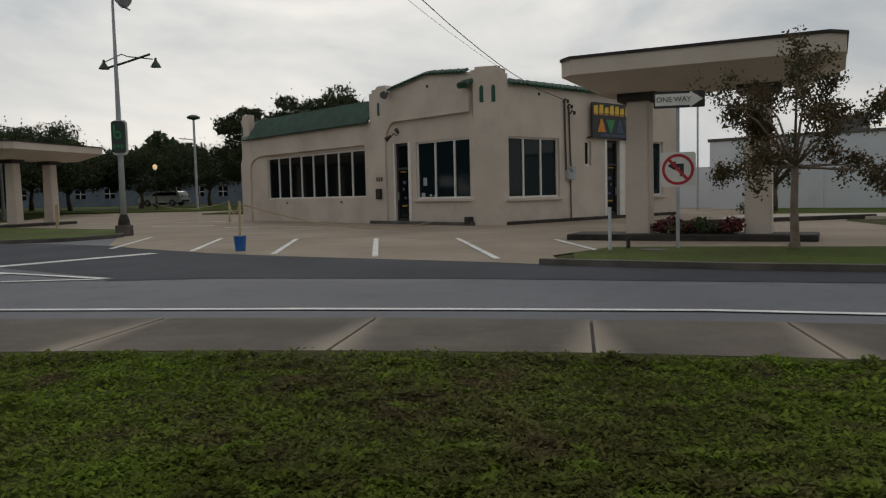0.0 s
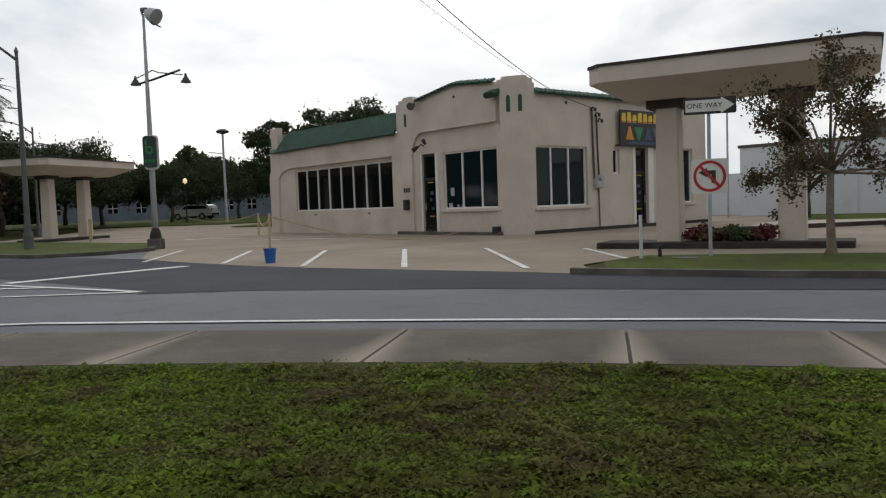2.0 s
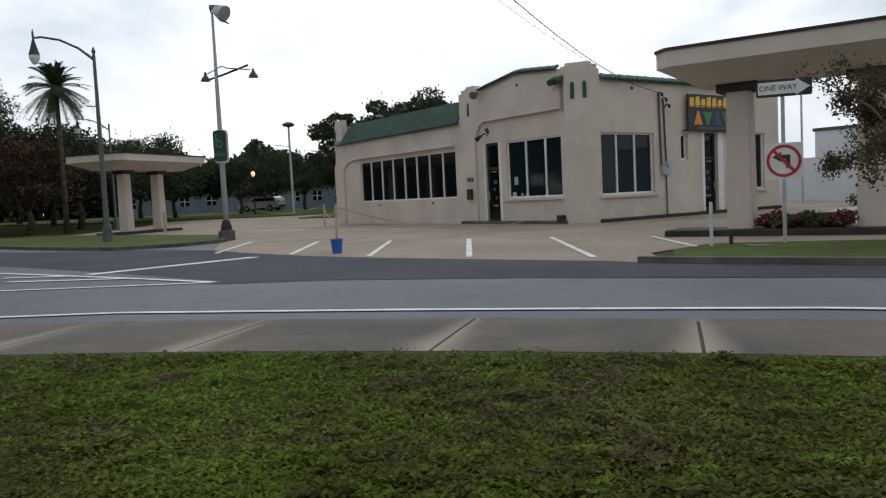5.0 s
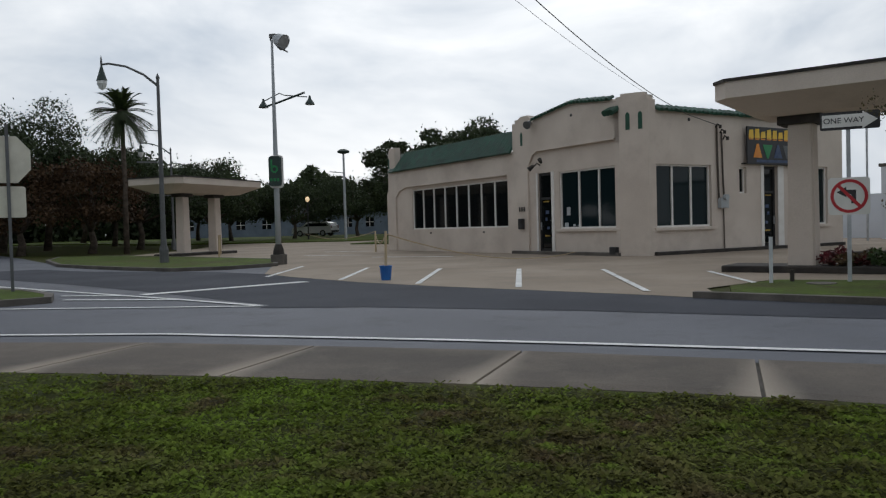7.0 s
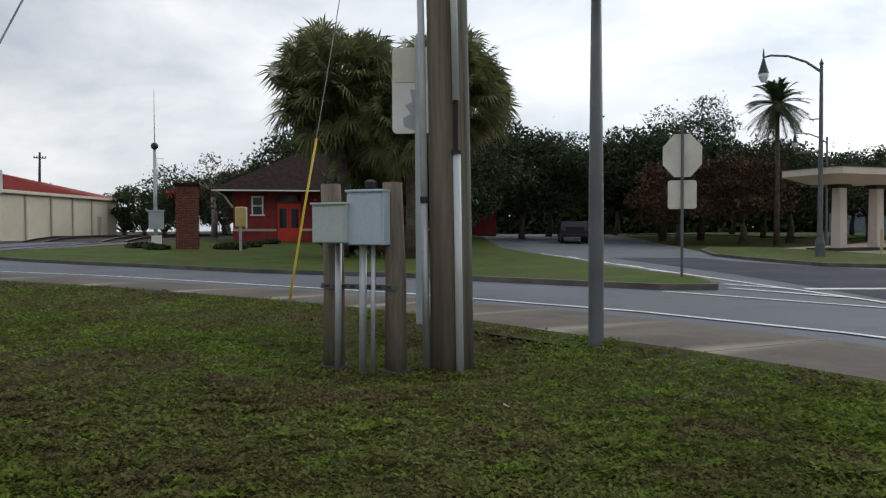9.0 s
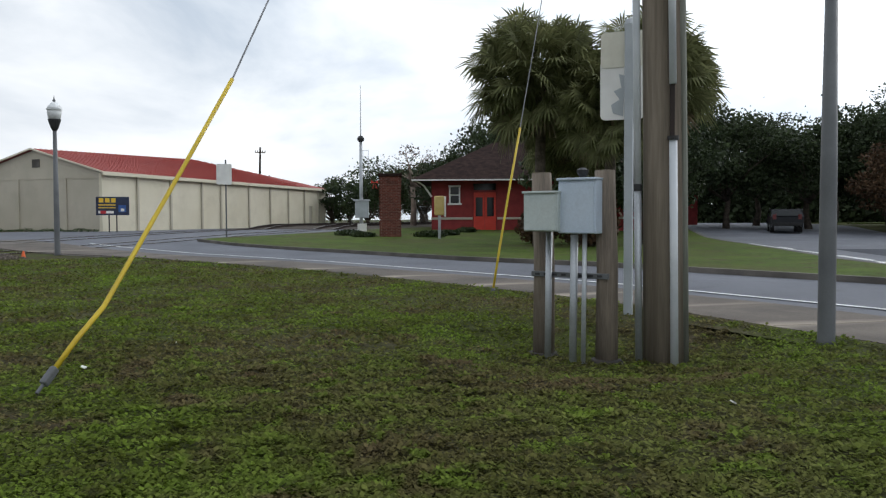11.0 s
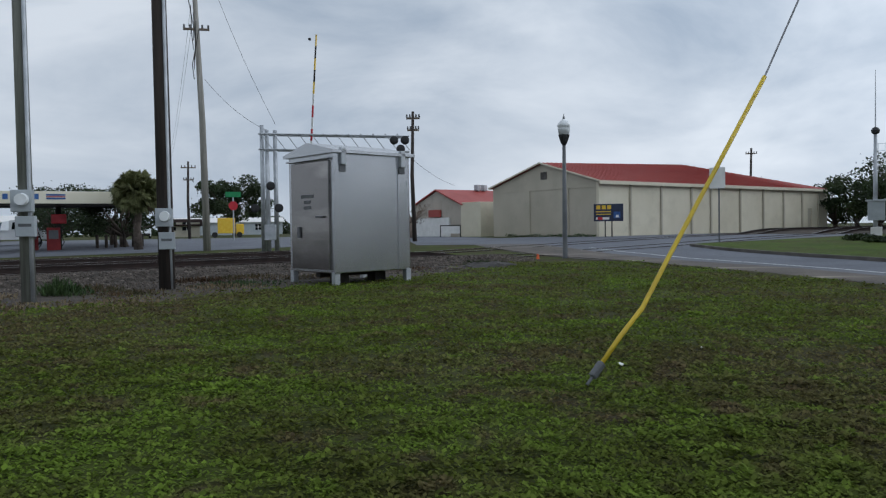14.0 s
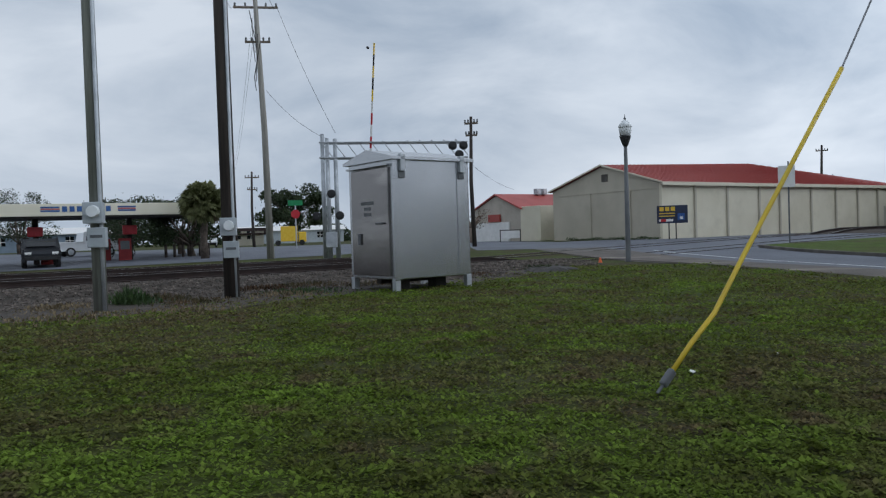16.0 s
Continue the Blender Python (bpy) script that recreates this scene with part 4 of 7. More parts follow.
# ---------- canopies ----------
def canopy(m, label, x0=-1.15, x1=4.35, hw=1.55, under=3.27, edge=3.6, top=3.93):
    c = thing("canopy", label, "canopy", m, group="filling station canopies")
    part("plinth", box(B(), (1.3, 0, 0.08), (5.2, 1.15, 0.17), 0.03), "rust_black", c, "low black kerb round the pillars")
    for x in (0.25, 2.75):
        bm = B()
        vs = [[bm.verts.new((x + sx * r, sy * r, z)) for sx, sy in ((-1, -1), (1, -1), (1, 1), (-1, 1))] for r, z in ((0.27, 0.15), (0.24, 3.1))]
        for j in range(4):
            bm.faces.new((vs[0][j], vs[0][(j + 1) % 4], vs[1][(j + 1) % 4], vs[1][j]))
        bm.faces.new(vs[1])
        bmesh.ops.bevel(bm, geom=[ed for ed in bm.edges if abs(ed.verts[0].co.z - ed.verts[1].co.z) > 1], offset=0.03, segments=2, affect="EDGES")
        part("pillar", bm, "stucco", c)
        part("pillar_head", box(B(), (x, 0, 3.19), (0.85, 0.7, 0.2), 0.02), "rust_black", c, "dark beam over the pillar")
    # roof: vertical fascia and a soffit that slopes in to the pillars
    y0, y1, ch = -hw, hw, 0.3
    rim = [(x0 + ch, y0), (x1 - ch, y0), (x1, y0 + ch), (x1, y1 - ch), (x1 - ch, y1), (x0 + ch, y1), (x0, y1 - ch), (x0, y0 + ch)]
    cx = (x0 + x1) / 2
    inner = [(cx + (x - cx) * 0.78, y * 0.42) for x, y in rim]
    bm = B()
    rings = [[bm.verts.new((x, y, z)) for x, y in ring] for ring, z in ((inner, under), (rim, edge), (rim, top))]
    for a, b in zip(rings, rings[1:]):
        for j in range(8):
            bm.faces.new((a[j], a[(j + 1) % 8], b[(j + 1) % 8], b[j]))
    bm.faces.new(rings[0])
    bm.faces.new(rings[2])
    part("roof_slab", bm, "stucco", c, "cream stucco canopy slab with sloping soffit")
    part("roof_edge", slab(B(), [(cx + (x - cx) * 1.012, y * 1.02) for x, y in rim], top, top + 0.06), "rust_black", c, "dark rolled roofing edge")
    return c


ca = math.degrees(math.atan2(16.31 - 17.66, 6.89 - 4.24))
canopy(pose(4.24, 17.66, 0, 0, 0, ca), "cream stucco canopy on two square pillars with planting bed")
canopy(pose(-20.75, 37.4, 0, 0, 0, 77), "cream stucco canopy on two square pillars by grass island", -1.9, 4.9, 1.8, 3.27, 3.66, 3.98)


# ---------- plants ----------
def leaf_quads(C, S, rng, flat=0.0):
    """Small pointed leaves at the points C with the lengths S, turned at random."""
    n = len(C)
    d = rng.normal(size=(n, 3))
    d[:, 2] *= 1 - flat
    d /= np.linalg.norm(d, axis=1)[:, None]
    w = np.cross(d, rng.normal(size=(n, 3)))
    w /= np.linalg.norm(w, axis=1)[:, None]
    S = np.asarray(S)[:, None]
    P = np.stack([C - d * S * 0.5, C + w * S * 0.27, C + d * S * 0.5, C - w * S * 0.27], 1).reshape(-1, 3)
    return P, np.arange(4 * n).reshape(n, 4)


def tree_mesh(h, r, seed, low=0.25, leaves=5000, size=0.3, clumps=34, squash=0.62, trunk_r=0.22, lean=0.0):
    """Trunk with limbs, and a crown of leaf clumps with an uneven outline and gaps."""
    rng = np.random.default_rng(seed)
    bm = B()
    fork = h * (low + 0.08)
    tube(bm, [(0, 0, -0.1), (0.05 * r, 0.02, fork * 0.5), (0.03 * r + lean, -0.03 * r, fork)], [trunk_r * 1.35, trunk_r, trunk_r * 0.8], 9)
    cen = []
    for k in range(clumps):
        q = rng.uniform(0, 2 * math.pi)
        rad = r * math.sqrt(rng.uniform(0.05, 1.0)) * rng.uniform(0.75, 1.05)
        zc = h * (low + (1 - low) * 0.5)
        top = math.sqrt(max(0.02, 1 - (rad / (1.12 * r)) ** 2))
        z = zc + (h * (1 - low) * 0.46) * top * rng.uniform(-0.75, 1.0)
        cen.append((rad * math.cos(q) + lean, rad * math.sin(q), z))
    for c in cen[:14]:
        mid = (c[0] * 0.45 + rng.normal() * 0.15, c[1] * 0.45 + rng.normal() * 0.15, fork + (c[2] - fork) * 0.5 + 0.15)
        tube(bm, [(lean, 0, fork * 0.93), mid, c], [trunk_r * 0.45, trunk_r * 0.26, trunk_r * 0.08], 6)
    cen = np.array(cen)
    pick = rng.integers(0, clumps, leaves)
    cr = rng.uniform(0.2, 0.36, clumps) * r
    off = rng.normal(size=(leaves, 3))
    off /= np.linalg.norm(off, axis=1)[:, None]
    off *= (rng.uniform(0.15, 1.0, leaves) ** 0.45)[:, None] * cr[pick][:, None]
    off[:, 2] *= squash
    C = cen[pick] + off
    stray = rng.random(leaves) < 0.06
    C[stray] += rng.normal(size=(stray.sum(), 3)) * r * 0.09
    return bm, leaf_quads(C, rng.uniform(0.6, 1.3, leaves) * size, rng)


def tree(name, label, m, leaf, bark="bark", category="tree", group="", **kw):
    t = thing(name, label, category, m, group)
    bm, (P, F) = tree_mesh(**kw)
    part("trunk", bm, bark, t, smooth=True)
    quads("crown", P, F, leaf, t)
    return t


def fan_palm(m, h, r, seed, label, skirt=True):
    """A sabal palm: a stout trunk under a ball of fan-shaped fronds."""
    rng = np.random.default_rng(seed)
    t = thing("sabal_palm", label, "palm tree", m, "sabal palms")
    bm = B()
    tube(bm, [(0, 0, -0.1), (0.08, 0, h * 0.35), (0.0, 0.06, h * 0.7), (0, 0, h)], [0.26, 0.2, 0.19, 0.22], 12)
    part("trunk", bm, "bark", t, smooth=True)
    P, F, dry = [], [], []
    for k in range(230):
        q, el = rng.uniform(0, 2 * math.pi), math.asin(rng.uniform(-0.86, 0.96))
        u = Vector((math.cos(q) * math.cos(el), math.sin(q) * math.cos(el), math.sin(el)))
        reach = r * (rng.uniform(0.5, 0.74) if k % 5 else rng.uniform(0.15, 0.45))
        base, hub = Vector((0, 0, h + 0.1)), Vector((0, 0, h + 0.1)) + u * reach + Vector((0, 0, -0.12 * reach))
        side = u.cross(Vector((0, 0, 1)) if abs(u.z) < 0.9 else Vector((1, 0, 0))).normalized()
        roll = rng.uniform(-1.3, 1.3)
        side = (side * math.cos(roll) + u.cross(side) * math.sin(roll)).normalized()
        s = side * 0.025
        i = len(P)
        P += [base - s, base + s, hub + s, hub - s]
        F.append((i, i + 1, i + 2, i + 3))
        old = el < -0.85 and rng.random() < 0.45
        dry.append(old)
        up = side.cross(u).normalized()
        for j in range(23):
            a = (j - 11) / 11 * 2.25
            d = (u * math.cos(a) + side * math.sin(a)).normalized()
            ln = r * rng.uniform(0.27, 0.34) * (0.8 + 0.2 * math.cos(a))
            mid = hub + d * ln * 0.55 + up * 0.03
            tip = hub + d * ln + Vector((0, 0, -rng.uniform(0.1, 0.42) * ln))
            w = d.cross(up).normalized() * 0.043
            i = len(P)
            P += [hub, mid - w, tip, mid + w]
            F.append((i, i + 1, i + 2, i + 3))
            dry.append(old)
    quads("fronds", [tuple(p) for p in P], F, None, t, ("palm_leaf", "dry_palm"), [int(d) for d in dry])
    return t


def date_palm(m, h, seed):
    rng = np.random.default_rng(seed)
    t = thing("date_palm", "tall date palm with feathery drooping fronds behind the canopy", "palm tree", m)
    bm = B()
    tube(bm, [(0, 0, -0.1), (0.05, 0, h * 0.5), (0, 0, h)], [0.19, 0.13, 0.14], 12)
    lathe(bm, [(0.18, h - 0.5), (0.3, h - 0.15), (0.26, h + 0.2), (0.1, h + 0.4)], 12)
    part("trunk", bm, "bark", t, smooth=True)
    P, F = [], []
    for k in range(86):
        q, el = rng.uniform(0, 2 * math.pi), rng.uniform(-0.75, 1.4)
        u = Vector((math.cos(q) * math.cos(el), math.sin(q) * math.cos(el), math.sin(el)))
        L = rng.uniform(1.9, 2.35)
        side = u.cross(Vector((0, 0, 1))).normalized()
        pts = [Vector((0, 0, h + 0.15)) + u * L * s + Vector((0, 0, -0.36 * L * s * s)) for s in np.linspace(0, 1, 12)]
        for a, b in zip(pts, pts[1:]):
            w = side * 0.03
            i = len(P)
            P += [a - w, a + w, b + w * 0.7, b - w * 0.7]
            F.append((i, i + 1, i + 2, i + 3))
            for sg in (-1, 1):
                for f in (0.15, 0.4, 0.65, 0.9):
                    p = a.lerp(b, f)
                    d = (side * sg * 0.8 + (b - a).normalized() * 0.75 + Vector((0, 0, -0.15))).normalized()
                    wv = (b - a).normalized() * 0.025
                    i = len(P)
                    P += [p - wv, p + wv, p + d * 0.4]
                    F.append((i, i + 1, i + 2))
    quads("fronds", [tuple(p) for p in P], F, "oak_leaf_mid", t)
    return t


def shrub(label, m, r, h, leaf, n, size, seed, name="shrub", group=""):
    rng = np.random.default_rng(seed)
    t = thing(name, label, "plant", m, group)
    C = rng.normal(size=(n, 3))
    C /= np.linalg.norm(C, axis=1)[:, None]
    C *= (rng.uniform(0.2, 1, n) ** 0.5)[:, None]
    C *= 1 + 0.25 * np.sin(C[:, :1] * 7 + seed) * np.cos(C[:, 1:2] * 6)
    C = C * (r, r, h * 0.5) + (0, 0, h * 0.5)
    P, F = leaf_quads(C, rng.uniform(0.6, 1.3, n) * size, rng)
    quads("foliage", P, F, leaf, t)
    bm = B()
    for k in range(5):
        q = k * 1.3
        tube(bm, [(0, 0, -0.03), (0.3 * r * math.cos(q), 0.3 * r * math.sin(q), h * 0.6)], [0.02 * h + 0.006, 0.006], 5)
    part("stems", bm, "bark", t)
    return t


# live oaks and other trees beyond the side street and behind the lot
OAK = "dark live oak with dense spreading crown behind the street"
oaks = []
for k, (h, r, low) in enumerate(((9.5, 5.6, 0.17), (8.6, 5.0, 0.18), (7.4, 4.6, 0.2))):
    oaks.append(tree("oak_tree", OAK, on(*((-47, 33), (-38.5, 46), (-33, 53.5))[k]), "oak_leaf", h=h, r=r, low=low, seed=11 + k, leaves=15000, size=0.285, clumps=60, group="live oaks"))
for k, (x, y, rz, sc) in enumerate(((-53, 27, 40, 1.0), (-44.5, 37.5, 130, 0.92), (-42, 42.5, 250, 0.95), (-60, 40, 70, 1.0), (-52, 47, 10, 1.05), (-46, 55, 200, 0.95), (-40, 61, 90, 0.9),
                                   (-31, 61, 300, 0.82), (-27.5, 71, 30, 0.72), (-22, 74, 150, 0.7), (-17.5, 75.5, 210, 0.76), (-33, 69, 260, 0.8), (-38, 72, 120, 0.85), (-64, 31, 20, 1.1), (-70, 50, 180, 1.15), (-58, 62, 55, 1.1), (-13, 79, 80, 0.85), (-56, 22.5, 200, 0.8), (-48, 68, 15, 1.0))):
    o = copy_thing(oaks[k % 3], on(x, y, rz))
    o.scale = (sc, sc, sc)
tree("oak_tree", "tall open-crowned tree rising behind the tiled roof", on(-13.5, 84), "oak_leaf", h=12.2, r=5.4, low=0.3, seed=31, leaves=24000, size=0.34, clumps=40, group="live oaks")
tree("oak_tree", "mid-green tree at the edge of the lot", on(-14.2, 57.9), "oak_leaf", h=8.1, r=2.5, low=0.16, seed=35, leaves=11000, size=0.24, clumps=46)
tree("oak_tree", "large open-branched tree beside the street", on(-38.5, 50.5), "oak_leaf", h=11.0, r=4.6, low=0.3, seed=36, leaves=11000, size=0.2, clumps=46)
for k, (x, y, s) in enumerate(((-31.0, 44.8, 1.0), (-33.5, 41.5, 0.95))):
    t = tree("russet_tree", "rust-brown autumn tree with low dense crown", on(x, y), "rust_leaf", h=6.2 * s, r=3.6 * s, low=0.15, seed=41 + k, leaves=6500, size=0.24, clumps=40)
tree("oak_tree", "dark oak in the shade behind the palms", on(-34.5, 21.0), "oak_leaf", h=7.2, r=3.6, low=0.06, seed=51, leaves=7000, size=0.3, clumps=44, group="live oaks")
tree("oak_tree", "dark oak in the shade behind the palms", on(-38.5, 26.5), "oak_leaf", h=7.6, r=4.2, low=0.06, seed=52, leaves=7000, size=0.3, clumps=44, group="live oaks")


def far_woods():
    rng = np.random.default_rng(14)
    n = 70000
    yaw = np.radians(rng.uniform(13, 64, n))
    d = rng.uniform(104, 120, n)
    top = 7.2 + 1.1 * np.sin(yaw * 23) + 0.8 * np.sin(yaw * 57 + 1) + 0.5 * np.sin(yaw * 131)
    C = np.stack([-d * np.sin(yaw), d * np.cos(yaw), 0.3 + rng.random(n) * top], 1)
    P, F = leaf_quads(C, rng.uniform(0.45, 1.15, n), rng)
    tagged(quads("far_woods", P, F, "oak_leaf"), "dense dark woods closing the view behind the street", "trees", kind="stuff")


far_woods()


def low_woods():
    rng = np.random.default_rng(24)
    n = 14000
    yaw = np.radians(rng.uniform(112, 146, n))
    d = rng.uniform(160, 172, n)
    top = 3.4 + 1.1 * np.sin(yaw * 31) + 0.9 * np.sin(yaw * 83 + 1) + 0.6 * np.sin(yaw * 190)
    C = np.stack([-d * np.sin(yaw), d * np.cos(yaw), 0.3 + rng.random(n) ** 0.8 * top], 1)
    P, F = leaf_quads(C, rng.uniform(0.4, 1.0, n), rng)
    tagged(quads("low_woods", P, F, "oak_leaf"), "low dark tree line far beyond the filling station", "trees", kind="stuff")


low_woods()
date_palm(on(-27.9, 43.8), 8.6, 5)
fan_palm(on(-26.1, 13.2), 6.3, 3.15, 3, "broad sabal palm with shaggy green fan fronds on the median")
fan_palm(on(-25.7, 17.7), 6.7, 3.0, 4, "sabal palm with green fan fronds behind the pole")
fan_palm(on(-29.0, 16.2), 4.6, 2.4, 9, "shorter dark sabal palm in the palm clump")
fan_palm(on(-23.6, 14.6, 0), 4.9, 2.3, 19, "shaded sabal palm in the palm clump")
for k, (x, y, r, h) in enumerate(((-24.6, 14.6, 1.0, 1.9), (-26.8, 15.4, 1.2, 2.2), (-28.4, 14.4, 0.9, 1.4))):
    shrub("rusty brown ornamental grass clump under the palms", on(x, y, 0, 0.1), r, h, "rust_leaf", 1800, 0.22, 60 + k, "ornamental_grass", "grass clumps")
for k, (x, y, r, h) in enumerate(((-38.6, 9.0, 0.7, 0.3), (-36.8, 9.3, 0.6, 0.26), (-35.9, 12.4, 0.8, 0.34), (-37.5, 13.9, 0.7, 0.3), (-40.5, 16.2, 0.6, 0.3))):
    shrub("low dark green shrub by the brick pillar", on(x, y, 0, 0.08), r, h, "oak_leaf_mid", 900, 0.16, 70 + k, "shrub", "low shrubs")
for k, (x, y, h, r, lf) in enumerate(((-84, 24, 8.5, 5.5, "oak_leaf_mid"), (-90, 31, 9.5, 6, "rust_leaf"), (-77, 26, 6.0, 3.5, "rust_leaf"), (-72, 24.5, 6.5, 4, "oak_leaf"), (-70, 33, 8, 5, "oak_leaf"))):
    tree("background_tree", "greyish brown winter trees beyond the railway", on(x, y), lf, h=h, r=r, low=0.1, seed=80 + k, leaves=3000, size=0.34, clumps=30, group="trees beyond the railway")
for k, (x, y, h, r) in enumerate(((-74.7, 16.1, 4.2, 2.6), (-78.3, 18.7, 5.2, 3.0), (-72.0, 18.9, 4.6, 2.8), (-79.3, 22.5, 5.4, 3.0))):
    tree("background_tree", "dense dark trees behind the railway fence", on(x, y), "oak_leaf_mid", h=h, r=r, low=0.04, seed=140 + k, leaves=2600, size=0.3, clumps=30, group="trees beyond the railway")
tree("bare_tree", "nearly bare small tree behind the brick pillar", on(-60, 19.5), "rust_leaf", "pale_bark", h=6.8, r=2.4, low=0.4, seed=88, leaves=260, size=0.16, clumps=34)
tree("background_tree", "round dark tree beyond the crossing", on(-96.5, -54.4), "oak_leaf", h=8.4, r=4.8, low=0.15, seed=91, leaves=9000, size=0.4, clumps=34)
fan_palm(on(-38.0, -27.5), 3.2, 1.5, 12, "sabal palm with dense round crown beside the filling station")
for k, (x, y, h, r) in enumerate(((-41.5, -31, 4.0, 2.6), (-44.5, -34, 3.9, 2.6), (-46, -39.8, 4.2, 2.8), (-61, -66, 6.5, 3.4), (-54, -72, 5.4, 3.2), (-66, -58, 5.6, 2.6))):
    tree("background_tree", "dark green tree behind the filling station", on(x, y), "oak_leaf", h=h, r=r, low=0.08, seed=95 + k, leaves=6000, size=0.17, clumps=34, group="filling station trees")

# crape myrtle on the grass strip
t = thing("crape_myrtle", "young crape myrtle with thin bronze-green foliage on grass strip", "tree", on(5.86, 12.96, 0, 0.1))
rng = np.random.default_rng(7)
bm = B()
tube(bm, [(0, 0, -0.05), (0.02, 0, 0.12), (0.0, 0.0, 0.7), (0.01, 0, 1.42)], [0.13, 0.075, 0.062, 0.055], 10)
ends = []
for k in range(13):
    q = 2 * math.pi * k / 13 + rng.uniform(-0.2, 0.2)
    rad, z = rng.uniform(0.7, 1.8), rng.uniform(1.9, 3.45)
    if k % 4 == 0:
        rad, z = 1.5, rng.uniform(1.2, 1.9)
    e1 = Vector((rad * math.cos(q), rad * math.sin(q), z))
    mid = Vector((e1.x * 0.4, e1.y * 0.4, 1.42 + (z - 1.42) * 0.55))
    tube(bm, [(0, 0, 1.36), mid, e1], [0.028, 0.018, 0.006], 6)
    ends.append((mid, e1))
    for j in range(4):
        s = mid.lerp(e1, rng.uniform(0.1, 0.9))
        e2 = s + Vector(rng.normal(size=3)) * 0.33
        tube(bm, [s, e2], [0.009, 0.003], 4)
        ends.append((s, e2))
part("trunk", bm, "pale_bark", t, smooth=True)
C = []
for a_, b_ in ends:
    for j in range(int(90 + rng.integers(0, 260))):
        C.append(np.array(a_.lerp(b_, rng.uniform(0.5, 1.06))) + rng.normal(size=3) * 0.085)
C = np.array(C)
P, F = leaf_quads(C, rng.uniform(0.04, 0.085, len(C)), rng)
quads("crown", P, F, "crape_leaf", t)

# planting bed under the canopy
cm = pose(4.24, 17.66, 0, 0, 0, ca)
for k in range(9):
    x, y = 0.75 + 0.19 * k, -0.15 + 0.22 * math.sin(k * 2.1)
    lf, lb = (("red_plant", "red-leaved bedding plant in the canopy planter"), ("orange_plant", "orange-brown bedding plant in the canopy planter"), ("green_plant", "green bedding plant in the canopy planter"))[(0, 0, 1, 0, 1, 2, 1, 1, 0)[k]]
    shrub(lb, cm @ pose(x, y, 0.16), 0.24, 0.29 + 0.09 * math.sin(k * 1.7), lf, 300, 0.09, 120 + k, "bedding_plant", "bedding plants")


# ---------- lawn leaves near the camera ----------
GRAVEL = [(-25.5, -5.4), (-22, -4.9), (-17.6, -5.8), (-14.6, -7.5), (-11.6, -8.3), (-10.2, -9.9), (-8.2, -12.5), (-5.0, -17.0)]


def lawn_leaves():
    rng = np.random.default_rng(3)
    n = 320000
    rr = 2.3 + 25 * rng.random(n) ** 1.95
    aa = np.radians(rng.uniform(-42, 152, n))
    X, Y = -rr * np.sin(aa) - 0.3, rr * np.cos(aa) - 0.1
    keep, tone, mound, dip = np.zeros(n, bool), np.zeros(n), np.zeros(n), np.zeros(n)
    for i in range(n):
        x, y = float(X[i]), float(Y[i])
        if x < -25.4:
            continue
        v = along(VERGE, x)
        low = (along(GRAVEL, x) if x < -5 else -30) + 0.25 * math.sin(3 * x) + 0.1
        if y > v - 0.07 + 0.06 * noise.noise(Vector((x * 4, y, 2))):
            continue
        tone[i] = noise.noise(Vector((x * 0.55, y * 0.55, 0.3))) + 0.7 * noise.noise(Vector((x * 2.1, y * 2.1, 7.0)))
        mound[i] = max(0.0, noise.noise(Vector((x * 7, y * 7, 3.0))) + 0.5 * noise.noise(Vector((x * 2.4, y * 2.4, 5.0))))
        dip[i] = rise(x, y) + 0.042 * min(1.0, max(0.0, 1 + (y - v) / 0.36))
        thin = 1.0 if y > low else 0.55 * math.exp((y - low) / 0.7)
        keep[i] = rng.random() < thin * (0.85 + 0.6 * tone[i])
    X, Y, rr, tone, mound, dip = X[keep], Y[keep], rr[keep], tone[keep], mound[keep], dip[keep]
    m, per = len(X), 4
    near = np.repeat((rr / 4) ** 0.36, per)
    size = 0.0262 * near * rng.uniform(0.55, 1.4, m * per) * (1 + 0.45 * np.repeat(mound, per))
    ang = rng.uniform(0, 2 * np.pi, m * per)
    lift = rng.uniform(0.05, 0.72, m * per)
    C = np.stack([np.repeat(X, per) + rng.normal(size=m * per) * 0.03 * near, np.repeat(Y, per) + rng.normal(size=m * per) * 0.03 * near, rng.uniform(0.0, 0.008, m * per) + 0.042 * np.repeat(mound, per) + np.repeat(dip, per)], 1)
    d = np.stack([np.cos(ang) * np.cos(lift), np.sin(ang) * np.cos(lift), np.sin(lift)], 1)
    w = np.stack([-np.sin(ang), np.cos(ang), 0 * ang], 1)
    S = size[:, None]
    P = np.stack([C, C + d * S * 0.55 + w * S * 0.36, C + d * S, C + d * S * 0.55 - w * S * 0.36], 1).reshape(-1, 3)
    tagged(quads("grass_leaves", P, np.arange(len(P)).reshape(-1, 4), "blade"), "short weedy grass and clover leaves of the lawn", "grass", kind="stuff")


lawn_leaves()
for k, (x, y) in enumerate(((-7.9, 0.0), (-6.9, -0.7), (-4.2, 3.1))):
    bm = B()
    box(bm, (0, 0, 0.03), (0.045, 0.028, 0.008), 0.002, Euler((0.3, 0.2 * k, k)))
    tagged(link("paper_scrap", bm, "sign_white"), "small white scrap of litter on the lawn", "litter", "litter scraps").matrix_basis = pose(x, y, 0)


